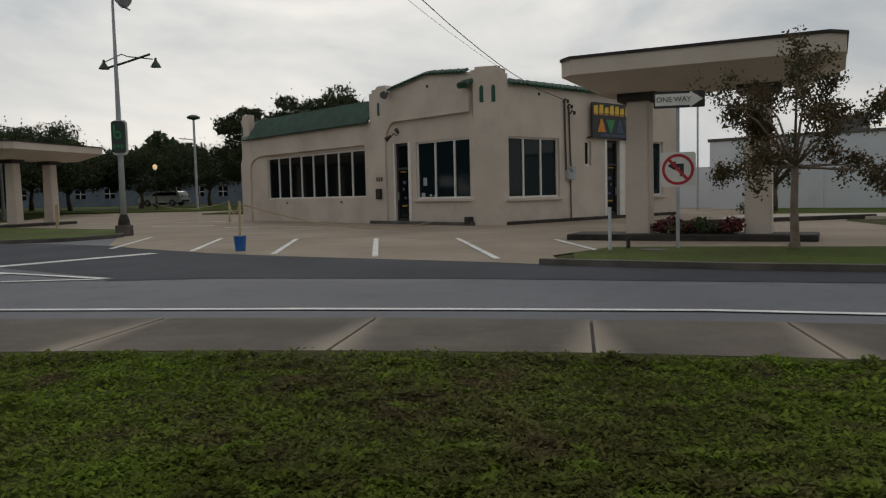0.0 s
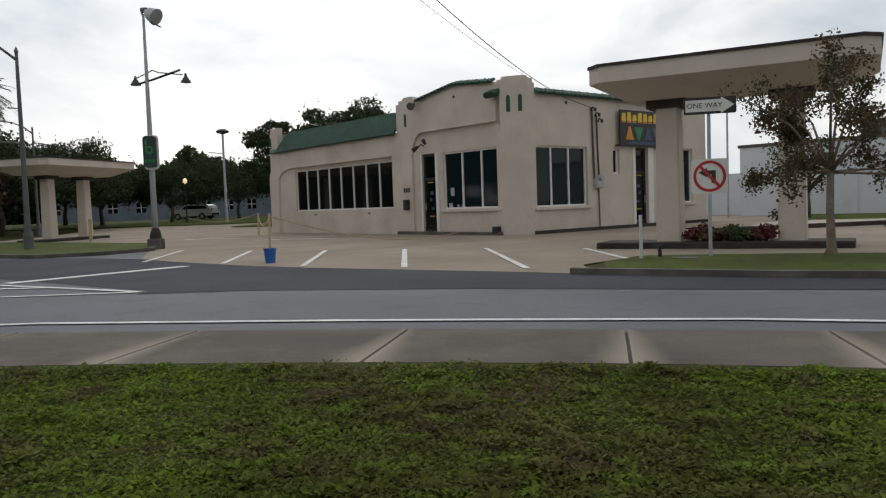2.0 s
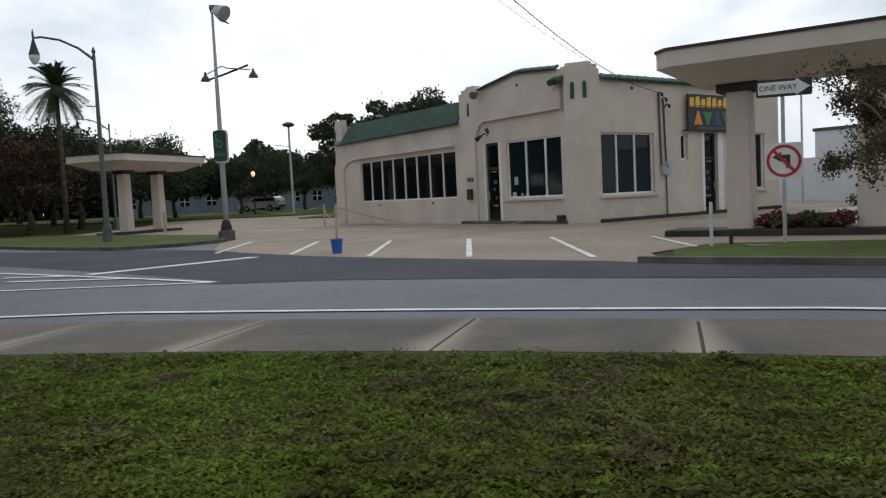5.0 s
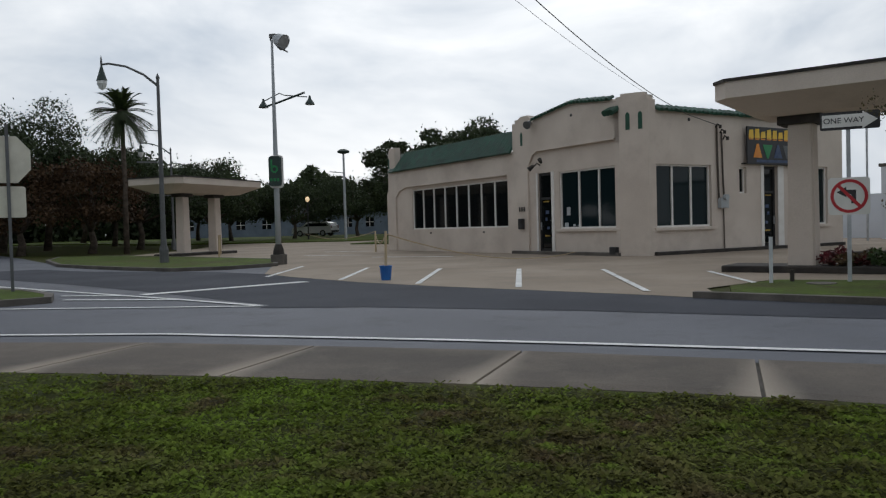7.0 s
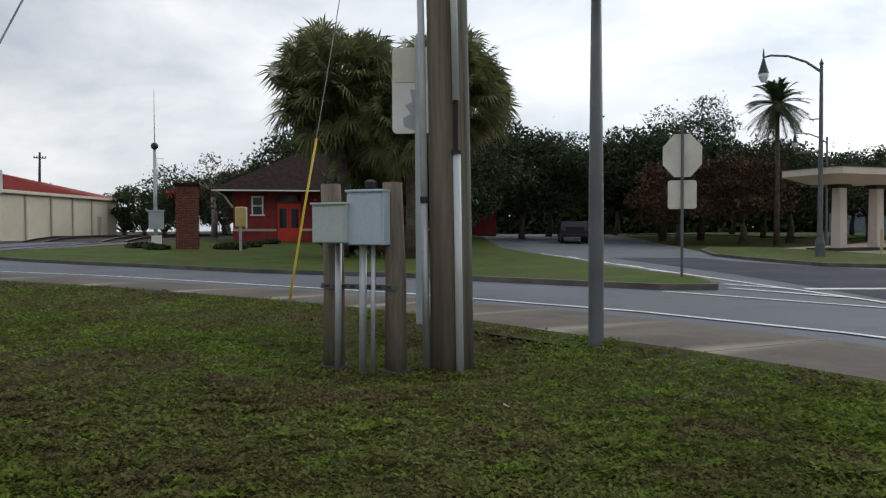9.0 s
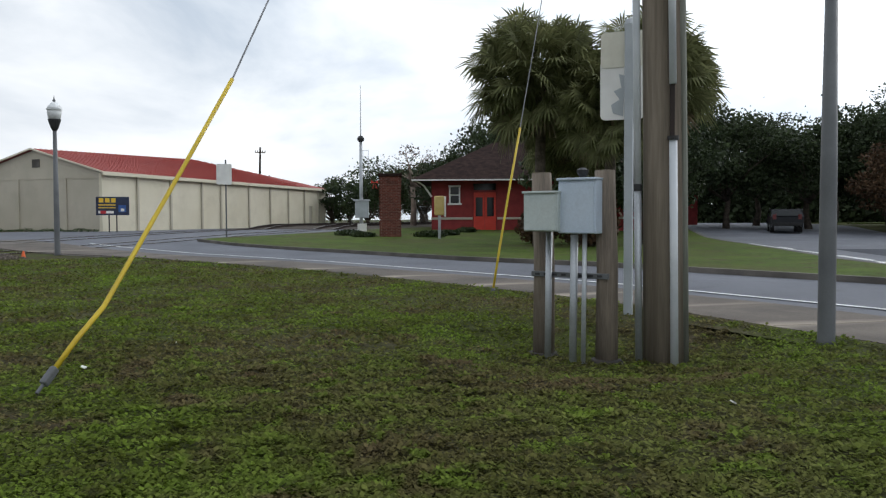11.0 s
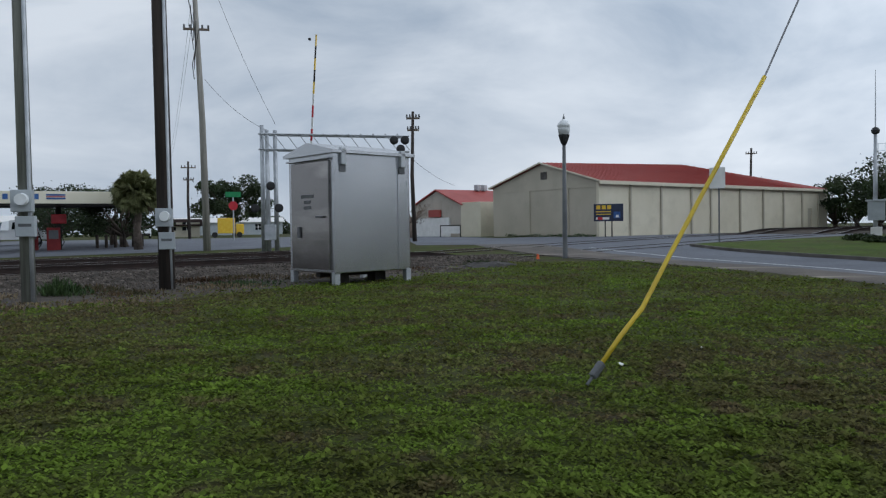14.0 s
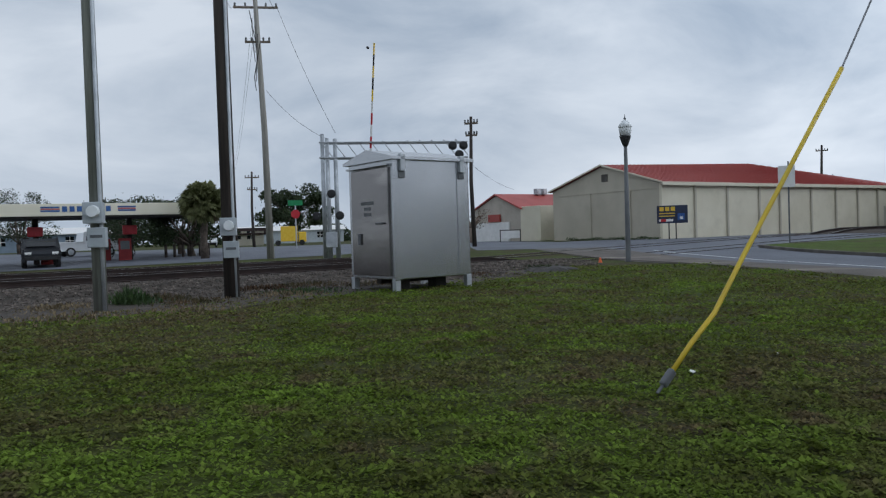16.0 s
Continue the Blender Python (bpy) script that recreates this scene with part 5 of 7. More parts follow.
# ---------- street furniture ----------
def text_mesh(body, size, name, mat, parent, m):
    cu = bpy.data.curves.new(name, "FONT")
    cu.body, cu.size, cu.align_x, cu.align_y, cu.extrude = body, size, "CENTER", "CENTER", 0.002
    tmp = bpy.data.objects.new(name, cu)
    me = bpy.data.meshes.new_from_object(tmp)
    me.materials.append(M[mat])
    ob = new(name, me)
    ob.parent, ob.matrix_basis = parent, m
    bpy.data.objects.remove(tmp)
    return ob


def rounded(w, h, r, n=4):
    pts = []
    for cx, cz, a0 in ((w / 2 - r, h / 2 - r, 0), (-w / 2 + r, h / 2 - r, 90), (-w / 2 + r, -h / 2 + r, 180), (w / 2 - r, -h / 2 + r, 270)):
        pts += [(cx + r * math.cos(radians(a0 + 90 * j / n)), cz + r * math.sin(radians(a0 + 90 * j / n))) for j in range(n + 1)]
    return pts


# no left turn and one way signs
s = thing("road_sign", "no-left-turn and one-way signs on a galvanised post", "road sign", on(4.12, 13.62, -12))
part("post", box(B(), (0, 0.03, 1.38), (0.06, 0.04, 2.9), 0.005), "galv", s)
pl = part("turn_plate", slab(B(), [(x, z + 1.48) for x, z in rounded(0.6, 0.6, 0.05)], -0.004, 0.002, "xz"), "sign_white", s, "white square plate with red ring")
bm = B()
for k in range(32):
    a0, a1 = 2 * math.pi * k / 32, 2 * math.pi * (k + 1) / 32
    slab(bm, [(0.27 * math.cos(a0), 1.48 + 0.27 * math.sin(a0)), (0.27 * math.cos(a1), 1.48 + 0.27 * math.sin(a1)), (0.222 * math.cos(a1), 1.48 + 0.222 * math.sin(a1)), (0.222 * math.cos(a0), 1.48 + 0.222 * math.sin(a0))], -0.01, -0.0045, "xz")
slab(bm, [(-0.178, 1.64), (-0.142, 1.675), (0.178, 1.32), (0.142, 1.285)], -0.0135, -0.0104, "xz")
part("ring", bm, "sign_red", pl)
part("arrow", slab(B(), [(0.03, 1.36), (0.1, 1.36), (0.1, 1.58), (-0.04, 1.58), (-0.04, 1.63), (-0.18, 1.545), (-0.04, 1.46), (-0.04, 1.51), (0.03, 1.51)], -0.0085, -0.0045, "xz"), "sign_black", pl)
pl = part("one_way_plate", slab(B(), [(x + 0.02, z + 2.69) for x, z in rounded(0.86, 0.29, 0.03)], -0.004, 0.002, "xz"), "sign_black", s, "black plate with white arrow")
part("arrow", slab(B(), [(-0.38, 2.59), (0.2, 2.59), (0.2, 2.55), (0.42, 2.69), (0.2, 2.83), (0.2, 2.79), (-0.38, 2.79)], -0.009, -0.0045, "xz"), "sign_white", pl)
text_mesh("ONE WAY", 0.125, "lettering", "sign_black", pl, pose(-0.07, -0.0125, 2.69, 90))
# stop sign seen from behind
s = thing("stop_sign", "back of octagonal road sign and small plate on grey post", "road sign", on(-11.13, 13.6, 39))
part("post", box(B(), (0, -0.035, 1.68), (0.06, 0.045, 3.4), 0.006), "lamp_grey", s)
part("octagon", slab(B(), [(0.435 * math.cos(radians(22.5 + 45 * k)), 2.70 + 0.495 * math.sin(radians(22.5 + 45 * k))) for k in range(8)], 0.0, 0.006, "xz"), "sign_back", s, "pale bare metal back of an octagon")
part("lower_plate", slab(B(), [(x, z + 1.87) for x, z in rounded(0.59, 0.61, 0.05)], 0.0, 0.006, "xz"), "sign_back", s)
# two posts on the lot's edge, the stub pipe and the rope barrier
tagged(link("white_post", rod(B(), (0, 0, -0.05), (0, 0, 0.85), 0.03, 0.03, 12), "pvc"), "short grey-white post by the kerb", "post").matrix_basis = on(2.92, 13.62)
tagged(link("stub_pipe", rod(B(), (0, 0, -0.02), (0, 0, 0.26), 0.035, n=10), "rust_black"), "short dark capped pipe in the grass", "pipe").matrix_basis = on(3.3, 13.85, 0, 0.03)
tagged(link("valve_cover", rod(B(), (0, 0, 0), (0, 0, 0.015), 0.22, n=20), "kerb"), "round concrete cover in the grass", "utility cover").matrix_basis = on(3.6, 13.3, 0, 0.1)


def bucket_post(x, y):
    b = thing("rope_bucket", "blue plastic bucket holding a pale rope post", "bucket", on(x, y, 0, 0.022))
    part("bucket", lathe(B(), [(0.105, 0), (0.135, 0.3), (0.145, 0.3), (0.145, 0.32), (0.12, 0.32), (0.11, 0.25), (0.0, 0.25)], 20), "blue_plastic", b, smooth=False)
    part("post", rod(B(), (0, 0, 0.2), (0.02, 0, 1.08), 0.03, 0.028, 8), "rope", b)
    return b


bucket_post(-4.4, 16.75)
for x, y in ((-10.2, 37.2), (-17.2, 34.6), (-19.3, 39.0)):
    tagged(link("rope_post", rod(B(), (0, 0, -0.02), (0, 0, 1.05), 0.045, 0.04, 8), "rope"), "pale wooden rope barrier post on the lot", "post", "rope posts").matrix_basis = on(x, y, 0, 0.02)
bm = B()
for a_, b_ in (((-4.38, 16.75), (-10.2, 37.2)), ((-10.2, 37.2), (-17.2, 46.0)), ((-4.38, 16.75), (-0.4, 28.4))):
    pts = [(a_[0] + (b_[0] - a_[0]) * q, a_[1] + (b_[1] - a_[1]) * q, 1.04 - 1.5 * q * (1 - q) - (0.9 * q if b_[0] > -1 else 0)) for q in np.linspace(0, 1, 12)]
    tube(bm, pts, 0.014, 5)
tagged(link("rope", bm, "rope"), "pale yellow rope slung between the posts", "rope")

# sign pole with flood light by the grass island
p = thing("sign_pole", "tall grey steel pole with flood light, cross arm and green sign", "pole", on(-10.43, 25.4))
bm = B()
box(bm, (0, 0, 0.17), (0.44, 0.44, 0.4), 0.03)
part("footing", bm, "kerb", p)
part("base", lathe(B(), [(0.2, 0.37), (0.17, 0.55), (0.11, 0.72)], 12), "rust_black", p, "rusted base collar")
bm = B()
tube(bm, [(0, 0, 0.37), (0, 0, 3.0), (0, 0, 5.7), (0, 0, 7.7)], [0.1, 0.09, 0.058, 0.04], 12)
part("pole", bm, "grey_paint", p, smooth=True)
bm = B()
tube(bm, [(-0.42, 0, 5.42), (0.2, 0, 5.58), (1.12, 0, 5.86)], 0.035, 6)
tube(bm, [(-0.4, 0, 5.62), (0.2, 0, 5.88), (0.4, 0, 5.8), (1.2, 0, 5.7)], 0.018, 6)
part("cross_arm", bm, "dark_green_metal", p)
for x, z in ((-0.38, 5.52), (1.29, 5.54)):
    part("lamp_shade", lathe(B(), [(0.03, 0.2), (0.05, 0.1), (0.15, -0.05), (0.17, -0.1)], 14, (x, 0, z)), "dark_green_metal", p)
bm = B()
box(bm, (0.05, -0.02, 7.82), (0.24, 0.16, 0.16), 0.03)
tube(bm, [(0, 0, 7.6), (-0.05, 0, 7.72), (0.02, 0, 7.84)], 0.03, 6)
part("flood_bracket", bm, "lamp_grey", p)
bm = B()
rod(bm, (0.12, -0.08, 7.74), (0.26, -0.12, 7.68), 0.1, 0.2, 16)
rod(bm, (0.26, -0.12, 7.68), (0.5, -0.2, 7.54), 0.2, 0.28, 16)
part("flood_light", bm, "galv", p, "large galvanised flood light")
part("flood_visor", box(B(), (0.46, -0.2, 7.31), (0.3, 0.26, 0.05), 0.01, Euler((0, 0.5, 0))), "lamp_grey", p)
bd = part("sign_board", slab(B(), [(x + 0.04, z + 3.22) for x, z in rounded(0.42, 1.02, 0.1)], -0.24, -0.13, "xz"), "dark_green_metal", p, "dark green sign with pale rounded mark")
part("border", slab(B(), [(x + 0.06, z + 3.2) for x, z in rounded(0.5, 1.12, 0.12)], -0.13, -0.1, "xz"), "sign_white", bd)
bm = B()
for k in range(20):
    a0, a1 = 2 * math.pi * k / 20, 2 * math.pi * (k + 1) / 20
    slab(bm, [(0.04 + q * math.cos(b_), 3.28 + q * math.sin(b_)) for q, b_ in ((0.13, a0), (0.13, a1), (0.07, a1), (0.07, a0))], -0.252, -0.241, "xz")
box(bm, (-0.06, -0.247, 3.46), (0.06, 0.01, 0.3))
part("mark", bm, "sign_green", bd, "bright green round mark")
bm = B()
for k in range(3):
    box(bm, (-0.08 + 0.12 * k, -0.246, 2.92), (0.08, 0.01, 0.1))
part("lettering_bars", bm, "sign_green", bd)


def street_lamp(x, y, rz, sc, label):
    p = thing("street_lamp", label, "street lamp", on(x, y, rz, 0.1) @ Matrix.Scale(sc, 4), "curved arm lamps")
    bm = B()
    lathe(bm, [(0.17, 0), (0.17, 0.5), (0.12, 0.7), (0.1, 1.0), (0.055, 7.0), (0.08, 7.05), (0.0, 7.25)], 12)
    part("pole", bm, "lamp_grey", p, smooth=False)
    part("arm", tube(B(), [(0, 0, 6.75), (-0.5, 0, 7.15), (-1.1, 0, 7.42), (-1.7, 0, 7.5), (-1.95, 0, 7.45)], [0.05, 0.045, 0.04, 0.04, 0.035], 8), "lamp_grey", p)
    part("finial", lathe(B(), [(0.0, 0.3), (0.03, 0.15), (0.04, 0.0), (0.03, -0.12)], 8, (-1.95, 0, 7.52)), "lamp_grey", p)
    part("lantern", lathe(B(), [(0.04, 0.25), (0.09, 0.05), (0.18, -0.25), (0.2, -0.3)], 14, (-1.95, 0, 7.15)), "dark_green_metal", p)
    part("globe", lathe(B(), [(0.17, 0), (0.18, -0.12), (0.1, -0.3), (0.0, -0.36)], 14, (-1.95, 0, 6.86)), "globe_white", p, "frosted teardrop globe")
    part("bracket", box(B(), (-0.45, 0, 3.85), (0.8, 0.04, 0.06)), "lamp_grey", p)
    part("bracket", box(B(), (-0.2, 0, 5.05), (0.4, 0.03, 0.04)), "lamp_grey", p)
    return p


street_lamp(-15.42, 26.6, 32, 0.97, "dark grey street lamp with curved arm and teardrop globe")
street_lamp(-27.1, 48.0, 35, 0.95, "dark street lamp with curved arm behind the canopy")


def post_lamp(x, y, fit_z, r0, label):
    p = thing("post_lamp", label, "street lamp", on(x, y), "post-top lamps")
    part("pole", lathe(B(), [(r0 * 1.3, -0.05), (r0, 0.05), (r0 * 0.95, 1.5), (r0 * 0.66, fit_z)], 16), "lamp_grey", p, smooth=True)
    part("fitter", lathe(B(), [(r0 * 0.7, 0), (0.1, 0.06), (0.12, 0.1), (0.19, 0.32), (0.2, 0.37)], 14, (0, 0, fit_z)), "black", p)
    part("globe", lathe(B(), [(0.18, 0.37), (0.22, 0.6), (0.21, 0.66), (0.24, 0.68), (0.2, 0.78), (0.09, 0.9), (0.04, 0.93)], 16, (0, 0, fit_z)), "globe_white", p, "frosted acorn globe", True)
    part("finial", lathe(B(), [(0.03, 0.93), (0.05, 0.97), (0.02, 1.02), (0.0, 1.15)], 8, (0, 0, fit_z)), "lamp_grey", p)


post_lamp(-28.35, -3.12, 4.02, 0.09, "dark grey post lamp with white acorn globe by the road")
post_lamp(-5.76, 5.5, 3.36, 0.075, "dark grey post lamp standing on the lawn edge")
for x, y, h in ((-24.8, 67.6, 3.50),):
    p = thing("park_lamp", "dark park lamp with lit white globe behind the lot", "street lamp", on(x, y))
    part("pole", lathe(B(), [(0.12, 0), (0.07, 0.3), (0.05, h)], 10), "black", p)
    part("globe", lathe(B(), [(0.05, h), (0.17, h + 0.14), (0.19, h + 0.3), (0.1, h + 0.46), (0, h + 0.5)], 14), "warm_lamp", p, "lit globe")
p = thing("flood_pole", "tall pale pole with round lamp head behind the lot", "street lamp", on(-20.6, 65.5))
part("pole", tube(B(), [(0, 0, 0), (0, 0, 7.6)], [0.13, 0.09], 10), "galv", p)
part("head", lathe(B(), [(0.1, 7.55), (0.5, 7.65), (0.55, 7.8), (0.3, 7.95), (0, 8.0)], 14), "dark_green_metal", p)
part("arm", tube(B(), [(0, 0, 5.9), (-1.3, 0, 6.05)], 0.04, 6), "galv", p)

# utility pole on the lawn with its conduits
p = thing("utility_pole", "weathered brown wooden utility pole with grey conduits on the lawn", "utility pole", on(-6.27, 4.12))
part("pole", tube(B(), [(0, 0, -0.1), (-0.01, -0.015, 1.8), (-0.025, -0.035, 3.2), (-0.1, -0.14, 10.5)], [0.183, 0.172, 0.165, 0.14], 22), "wood_pole", p, smooth=True)
part("conduit", tube(B(), [(0.205, -0.036, -0.05), (0.19, -0.056, 1.98)], 0.035, 12), "pvc", p, "white pvc riser pipe", True)
part("conduit", tube(B(), [(0.186, -0.06, 2.46), (0.175, -0.075, 3.5), (0.11, -0.16, 8.6)], 0.032, 12), "pvc", p, "white pvc riser pipe", True)
part("tag_strip", box(B(), (0.178, -0.058, 2.22), (0.03, 0.04, 0.5), 0.004, Euler((0, 0, -0.5))), "rail_rust", p, "rusty steel strip between the pipes")
part("strap", tube(B(), [(0.19, -0.056, 1.975), (0.19, -0.057, 2.01)], 0.05, 14), "black", p)
part("conduit", tube(B(), [(-0.06, -0.222, -0.05), (-0.07, -0.237, 1.55)], 0.033, 12), "galv", p, "grey steel conduit", True)
part("conduit", tube(B(), [(-0.07, -0.237, 1.59), (-0.085, -0.255, 3.2), (-0.16, -0.36, 8.6)], 0.033, 12), "pvc", p, "white pvc conduit", True)
part("coupling", tube(B(), [(-0.07, -0.237, 1.54), (-0.07, -0.238, 1.6)], 0.038, 12), "black", p)
part("moulding", tube(B(), [(0.11, 0.14, -0.05), (0.095, 0.12, 1.8), (0.02, 0.02, 8.6)], 0.042, 8), "grey_pole_wood", p, "grey wooden wire moulding", True)
# direction sign on a grey post behind the pole
p = thing("sign_post", "grey square post with the back of a white peeling sign", "road sign", on(-8.29, 5.1, 48))
part("post", box(B(), (0, 0, 1.68), (0.1, 0.1, 3.5), 0.01), "grey_paint", p)
part("cap", lathe(B(), [(0.06, 3.42), (0.05, 3.48), (0.0, 3.5)], 10), "galv", p)
part("upper_plate", slab(B(), [(x - 0.09, z + 3.15) for x, z in rounded(0.51, 0.42, 0.05)], 0.056, 0.062, "xz"), "sign_back", p, "grey streaked upper plate")
part("lower_plate", slab(B(), [(x - 0.09, z + 2.68) for x, z in rounded(0.52, 0.72, 0.06)], 0.064, 0.07, "xz"), "sign_white", p, "white plate with peeling grey film")
part("peeling", slab(B(), [(-0.2, 2.4), (-0.08, 2.36), (-0.06, 2.84), (-0.13, 2.86), (-0.1, 2.7), (-0.19, 2.66), (-0.12, 2.56), (-0.22, 2.5)], 0.057, 0.062, "xz"), "grey_paint", p)


# meter boxes on wooden stakes
def stake(x, y, h, r, label):
    s_ = thing("wooden_stake", label, "post", on(x, y), "meter stakes")
    part("shaft", tube(B(), [(0, 0, -0.05), (0.01, 0, h * 0.5), (-0.01, -0.02, h)], [r * 1.06, r, r * 0.95], 12), "stake_wood", s_, smooth=True)
    part("cut_top", lathe(B(), [(r * 0.93, h - 0.005), (r * 0.9, h + 0.008), (r * 0.3, h + 0.012)], 12, (-0.01, -0.02, 0)), "wood_pole", s_, "sawn stake top")
    part("soil_collar", lathe(B(), [(r * 1.7, -0.01), (r * 1.4, 0.025), (r * 1.05, 0.03)], 14), "rust_black", s_)


stake(-6.99, 3.285, 1.72, 0.1, "grey weathered round wooden stake behind the meter boxes")
stake(-6.45, 3.635, 1.72, 0.097, "grey weathered round wooden stake behind the meter boxes")
RZ = 36.0
mb = thing("meter_box", "pale grey-green steel utility box on a wooden stake", "utility box", pose(-6.73, 3.16, 1.205, 0, 0, RZ))
part("body", box(B(), (0, 0, 0), (0.34, 0.2, 0.35), 0.012), "pale_box", mb)
part("lid", box(B(), (0, -0.012, 0.178), (0.35, 0.226, 0.02), 0.005), "pale_box", mb)
part("cover", box(B(), (0, -0.105, -0.01), (0.31, 0.012, 0.31), 0.004), "pale_box", mb)
mb = thing("meter_box", "blue-grey steel utility box with small dark knob on top", "utility box", pose(-6.53, 3.43, 1.25, 0, 0, RZ))
part("body", box(B(), (0, 0, 0), (0.36, 0.25, 0.48), 0.012), "blue_grey_box", mb)
part("lid", box(B(), (0, -0.012, 0.245), (0.375, 0.28, 0.022), 0.006), "blue_grey_box", mb)
part("cover", box(B(), (-0.005, -0.132, -0.012), (0.335, 0.014, 0.44), 0.004), "blue_grey_box", mb)
part("knob", lathe(B(), [(0.03, 0.25), (0.035, 0.28), (0.05, 0.295), (0.055, 0.33), (0.02, 0.35)], 10), "black", mb)
part("hasp", box(B(), (-0.165, -0.12, -0.17), (0.03, 0.03, 0.06)), "galv", mb)
for x, y, z, r in ((-6.55, 3.36, 1.02, 0.035), (-6.47, 3.42, 1.02, 0.022), (-6.80, 3.24, 1.05, 0.032)):
    bm = tube(B(), [(x + 0.01, y - 0.02, -0.2), (x, y, z)], r, 10)
    tagged(link("conduit_riser", bm, "galv", smooth=True), "galvanised conduit rising into a utility box", "conduit", "conduit risers")
rail = thing("strut_rail", "dark slotted steel strut between the wooden stakes", "bracket", pose(-6.66, 3.37, 0.63, 0, 0, 33))
part("channel", box(B(), (0, 0, 0), (0.78, 0.03, 0.05), 0.004), "lamp_grey", rail)
for k in range(8):
    part("slot_rim", box(B(), (-0.32 + 0.09 * k, -0.018, 0), (0.05, 0.004, 0.02)), "black", rail)


# guy wires with yellow guards
def guy(base, pts, up, label):
    g_ = thing("guy_wire", label, "guy wire", pose(*base), "guy wires")
    b = Vector(base)
    loc = [Vector(q) - b for q in pts]
    part("guard", tube(B(), loc, 0.019, 10), "yellow_plastic", g_, "yellow plastic guard", True)
    part("wire", tube(B(), [loc[-1], Vector(up) - b], 0.008, 6), "steel_cable", g_)
    bm = B()
    d = (loc[1] - loc[0]).normalized()
    rod(bm, loc[0] - d * 0.2, loc[0] + d * 0.02, 0.012)
    box(bm, loc[0] - d * 0.06, (0.05, 0.06, 0.14), 0.015, d.to_track_quat("Z", "Y").to_euler())
    part("anchor_eye", bm, "lamp_grey", g_)


guy((-6.13, -0.88, 0), [(-6.2, -0.82, 0.15), (-6.35, -0.69, 0.33), (-6.56, -0.53, 0.52), (-6.89, -0.32, 0.9), (-7.31, 0.09, 1.64), (-7.62, 0.5, 2.4)], (-9.68, 3.05, 8.0), "steel guy wire in a bright yellow guard on the lawn")
guy((-11.4, 4.72, 0), [(-11.4, 4.74, 0.06), (-11.46, 4.86, 0.6), (-11.58, 5.08, 1.5), (-11.72, 5.36, 2.6)], (-12.1, 6.1, 5.6), "steel guy wire in a yellow guard by the road")
# service wires to the corner building
for pts, r_ in (([Vector((2.4, 25.6, 5.0)).lerp(Vector((-5.7, 3.6, 8.5)), q) + Vector((0, 0, -2.67 * q * (1 - q))) for q in np.linspace(0, 1, 16)], 0.012),
                ([Vector((2.2, 25.8, 5.1)).lerp(Vector((-6.9, 3.2, 8.6)), q) + Vector((0, 0, -2.3 * q * (1 - q))) for q in np.linspace(0, 1, 16)], 0.005),
                ([Vector((2.4, 25.6, 5.0)), Vector((3.4, 27.2, 4.7)), Vector((4.62, 28.68, 4.46))], 0.012)):
    tagged(link("service_wire", tube(B(), pts, r_, 5), "black"), "black overhead service wire to the building", "cable", "service wires")


# ---------- railway ----------
RD = Vector((-0.7965, 0.6046, 0)).normalized()
RN = Vector((RD.y, -RD.x, 0))
RN = RN if RN.y < 0 else -RN
R0 = Vector((-15.0, -16.65, 0))
ROAD_A, ROAD_B = 16.5, 45.0


def bed(s):
    """1 on the ballast bed, 0 where the road crosses the tracks and the rails lie flush."""
    return min(max(ROAD_A - s, s - ROAD_B, 0) / 1.6, 1.0)


def track(off, n_ties):
    t = thing("railway_track", "rusty steel railway track on dark ties and gravel", "railway track", kind="structure")
    o = R0 + RN * off
    for s in (-0.72, 0.72):
        bm = B()
        prof = [(-0.07, 0), (0.07, 0), (0.07, 0.02), (0.012, 0.04), (0.012, 0.12), (0.036, 0.13), (0.036, 0.165), (-0.036, 0.165), (-0.036, 0.13), (-0.012, 0.12), (-0.012, 0.04), (-0.07, 0.02)]
        rows = []
        for k in range(84):
            q = o + RD * (-62 + 2 * k) + RN * s
            z = rise(q.x, q.y) - 0.125 + 0.325 * bed(-62 + 2 * k)
            rows.append([bm.verts.new((q.x + RN.x * u, q.y + RN.y * u, z + w)) for u, w in prof])
        for a_, b_ in zip(rows, rows[1:]):
            for j in range(12):
                bm.faces.new((a_[j], a_[(j + 1) % 12], b_[(j + 1) % 12], b_[j])).material_index = 1 if j == 6 else 0
        part("rail", bm, ("rail_rust", "rail_top"), t)
    bm0 = box(B(), (0, 0, 0), (0.23, 2.55, 0.16), 0.01)
    me = None
    for k in range(n_ties):
        q = o + RD * (-14 + 0.6 * k)
        if bed(-14 + 0.6 * k) < 1:
            continue
        if me is None:
            ob = part("tie", bm0, "tie_wood", t)
            me = ob.data
        else:
            ob = new("tie", me)
            ob.parent = t
        ob.matrix_basis = pose(q.x, q.y, rise(q.x, q.y) + 0.13, 0, 0, math.degrees(math.atan2(RD.y, RD.x)) + 0.8 * math.sin(k * 3.1))


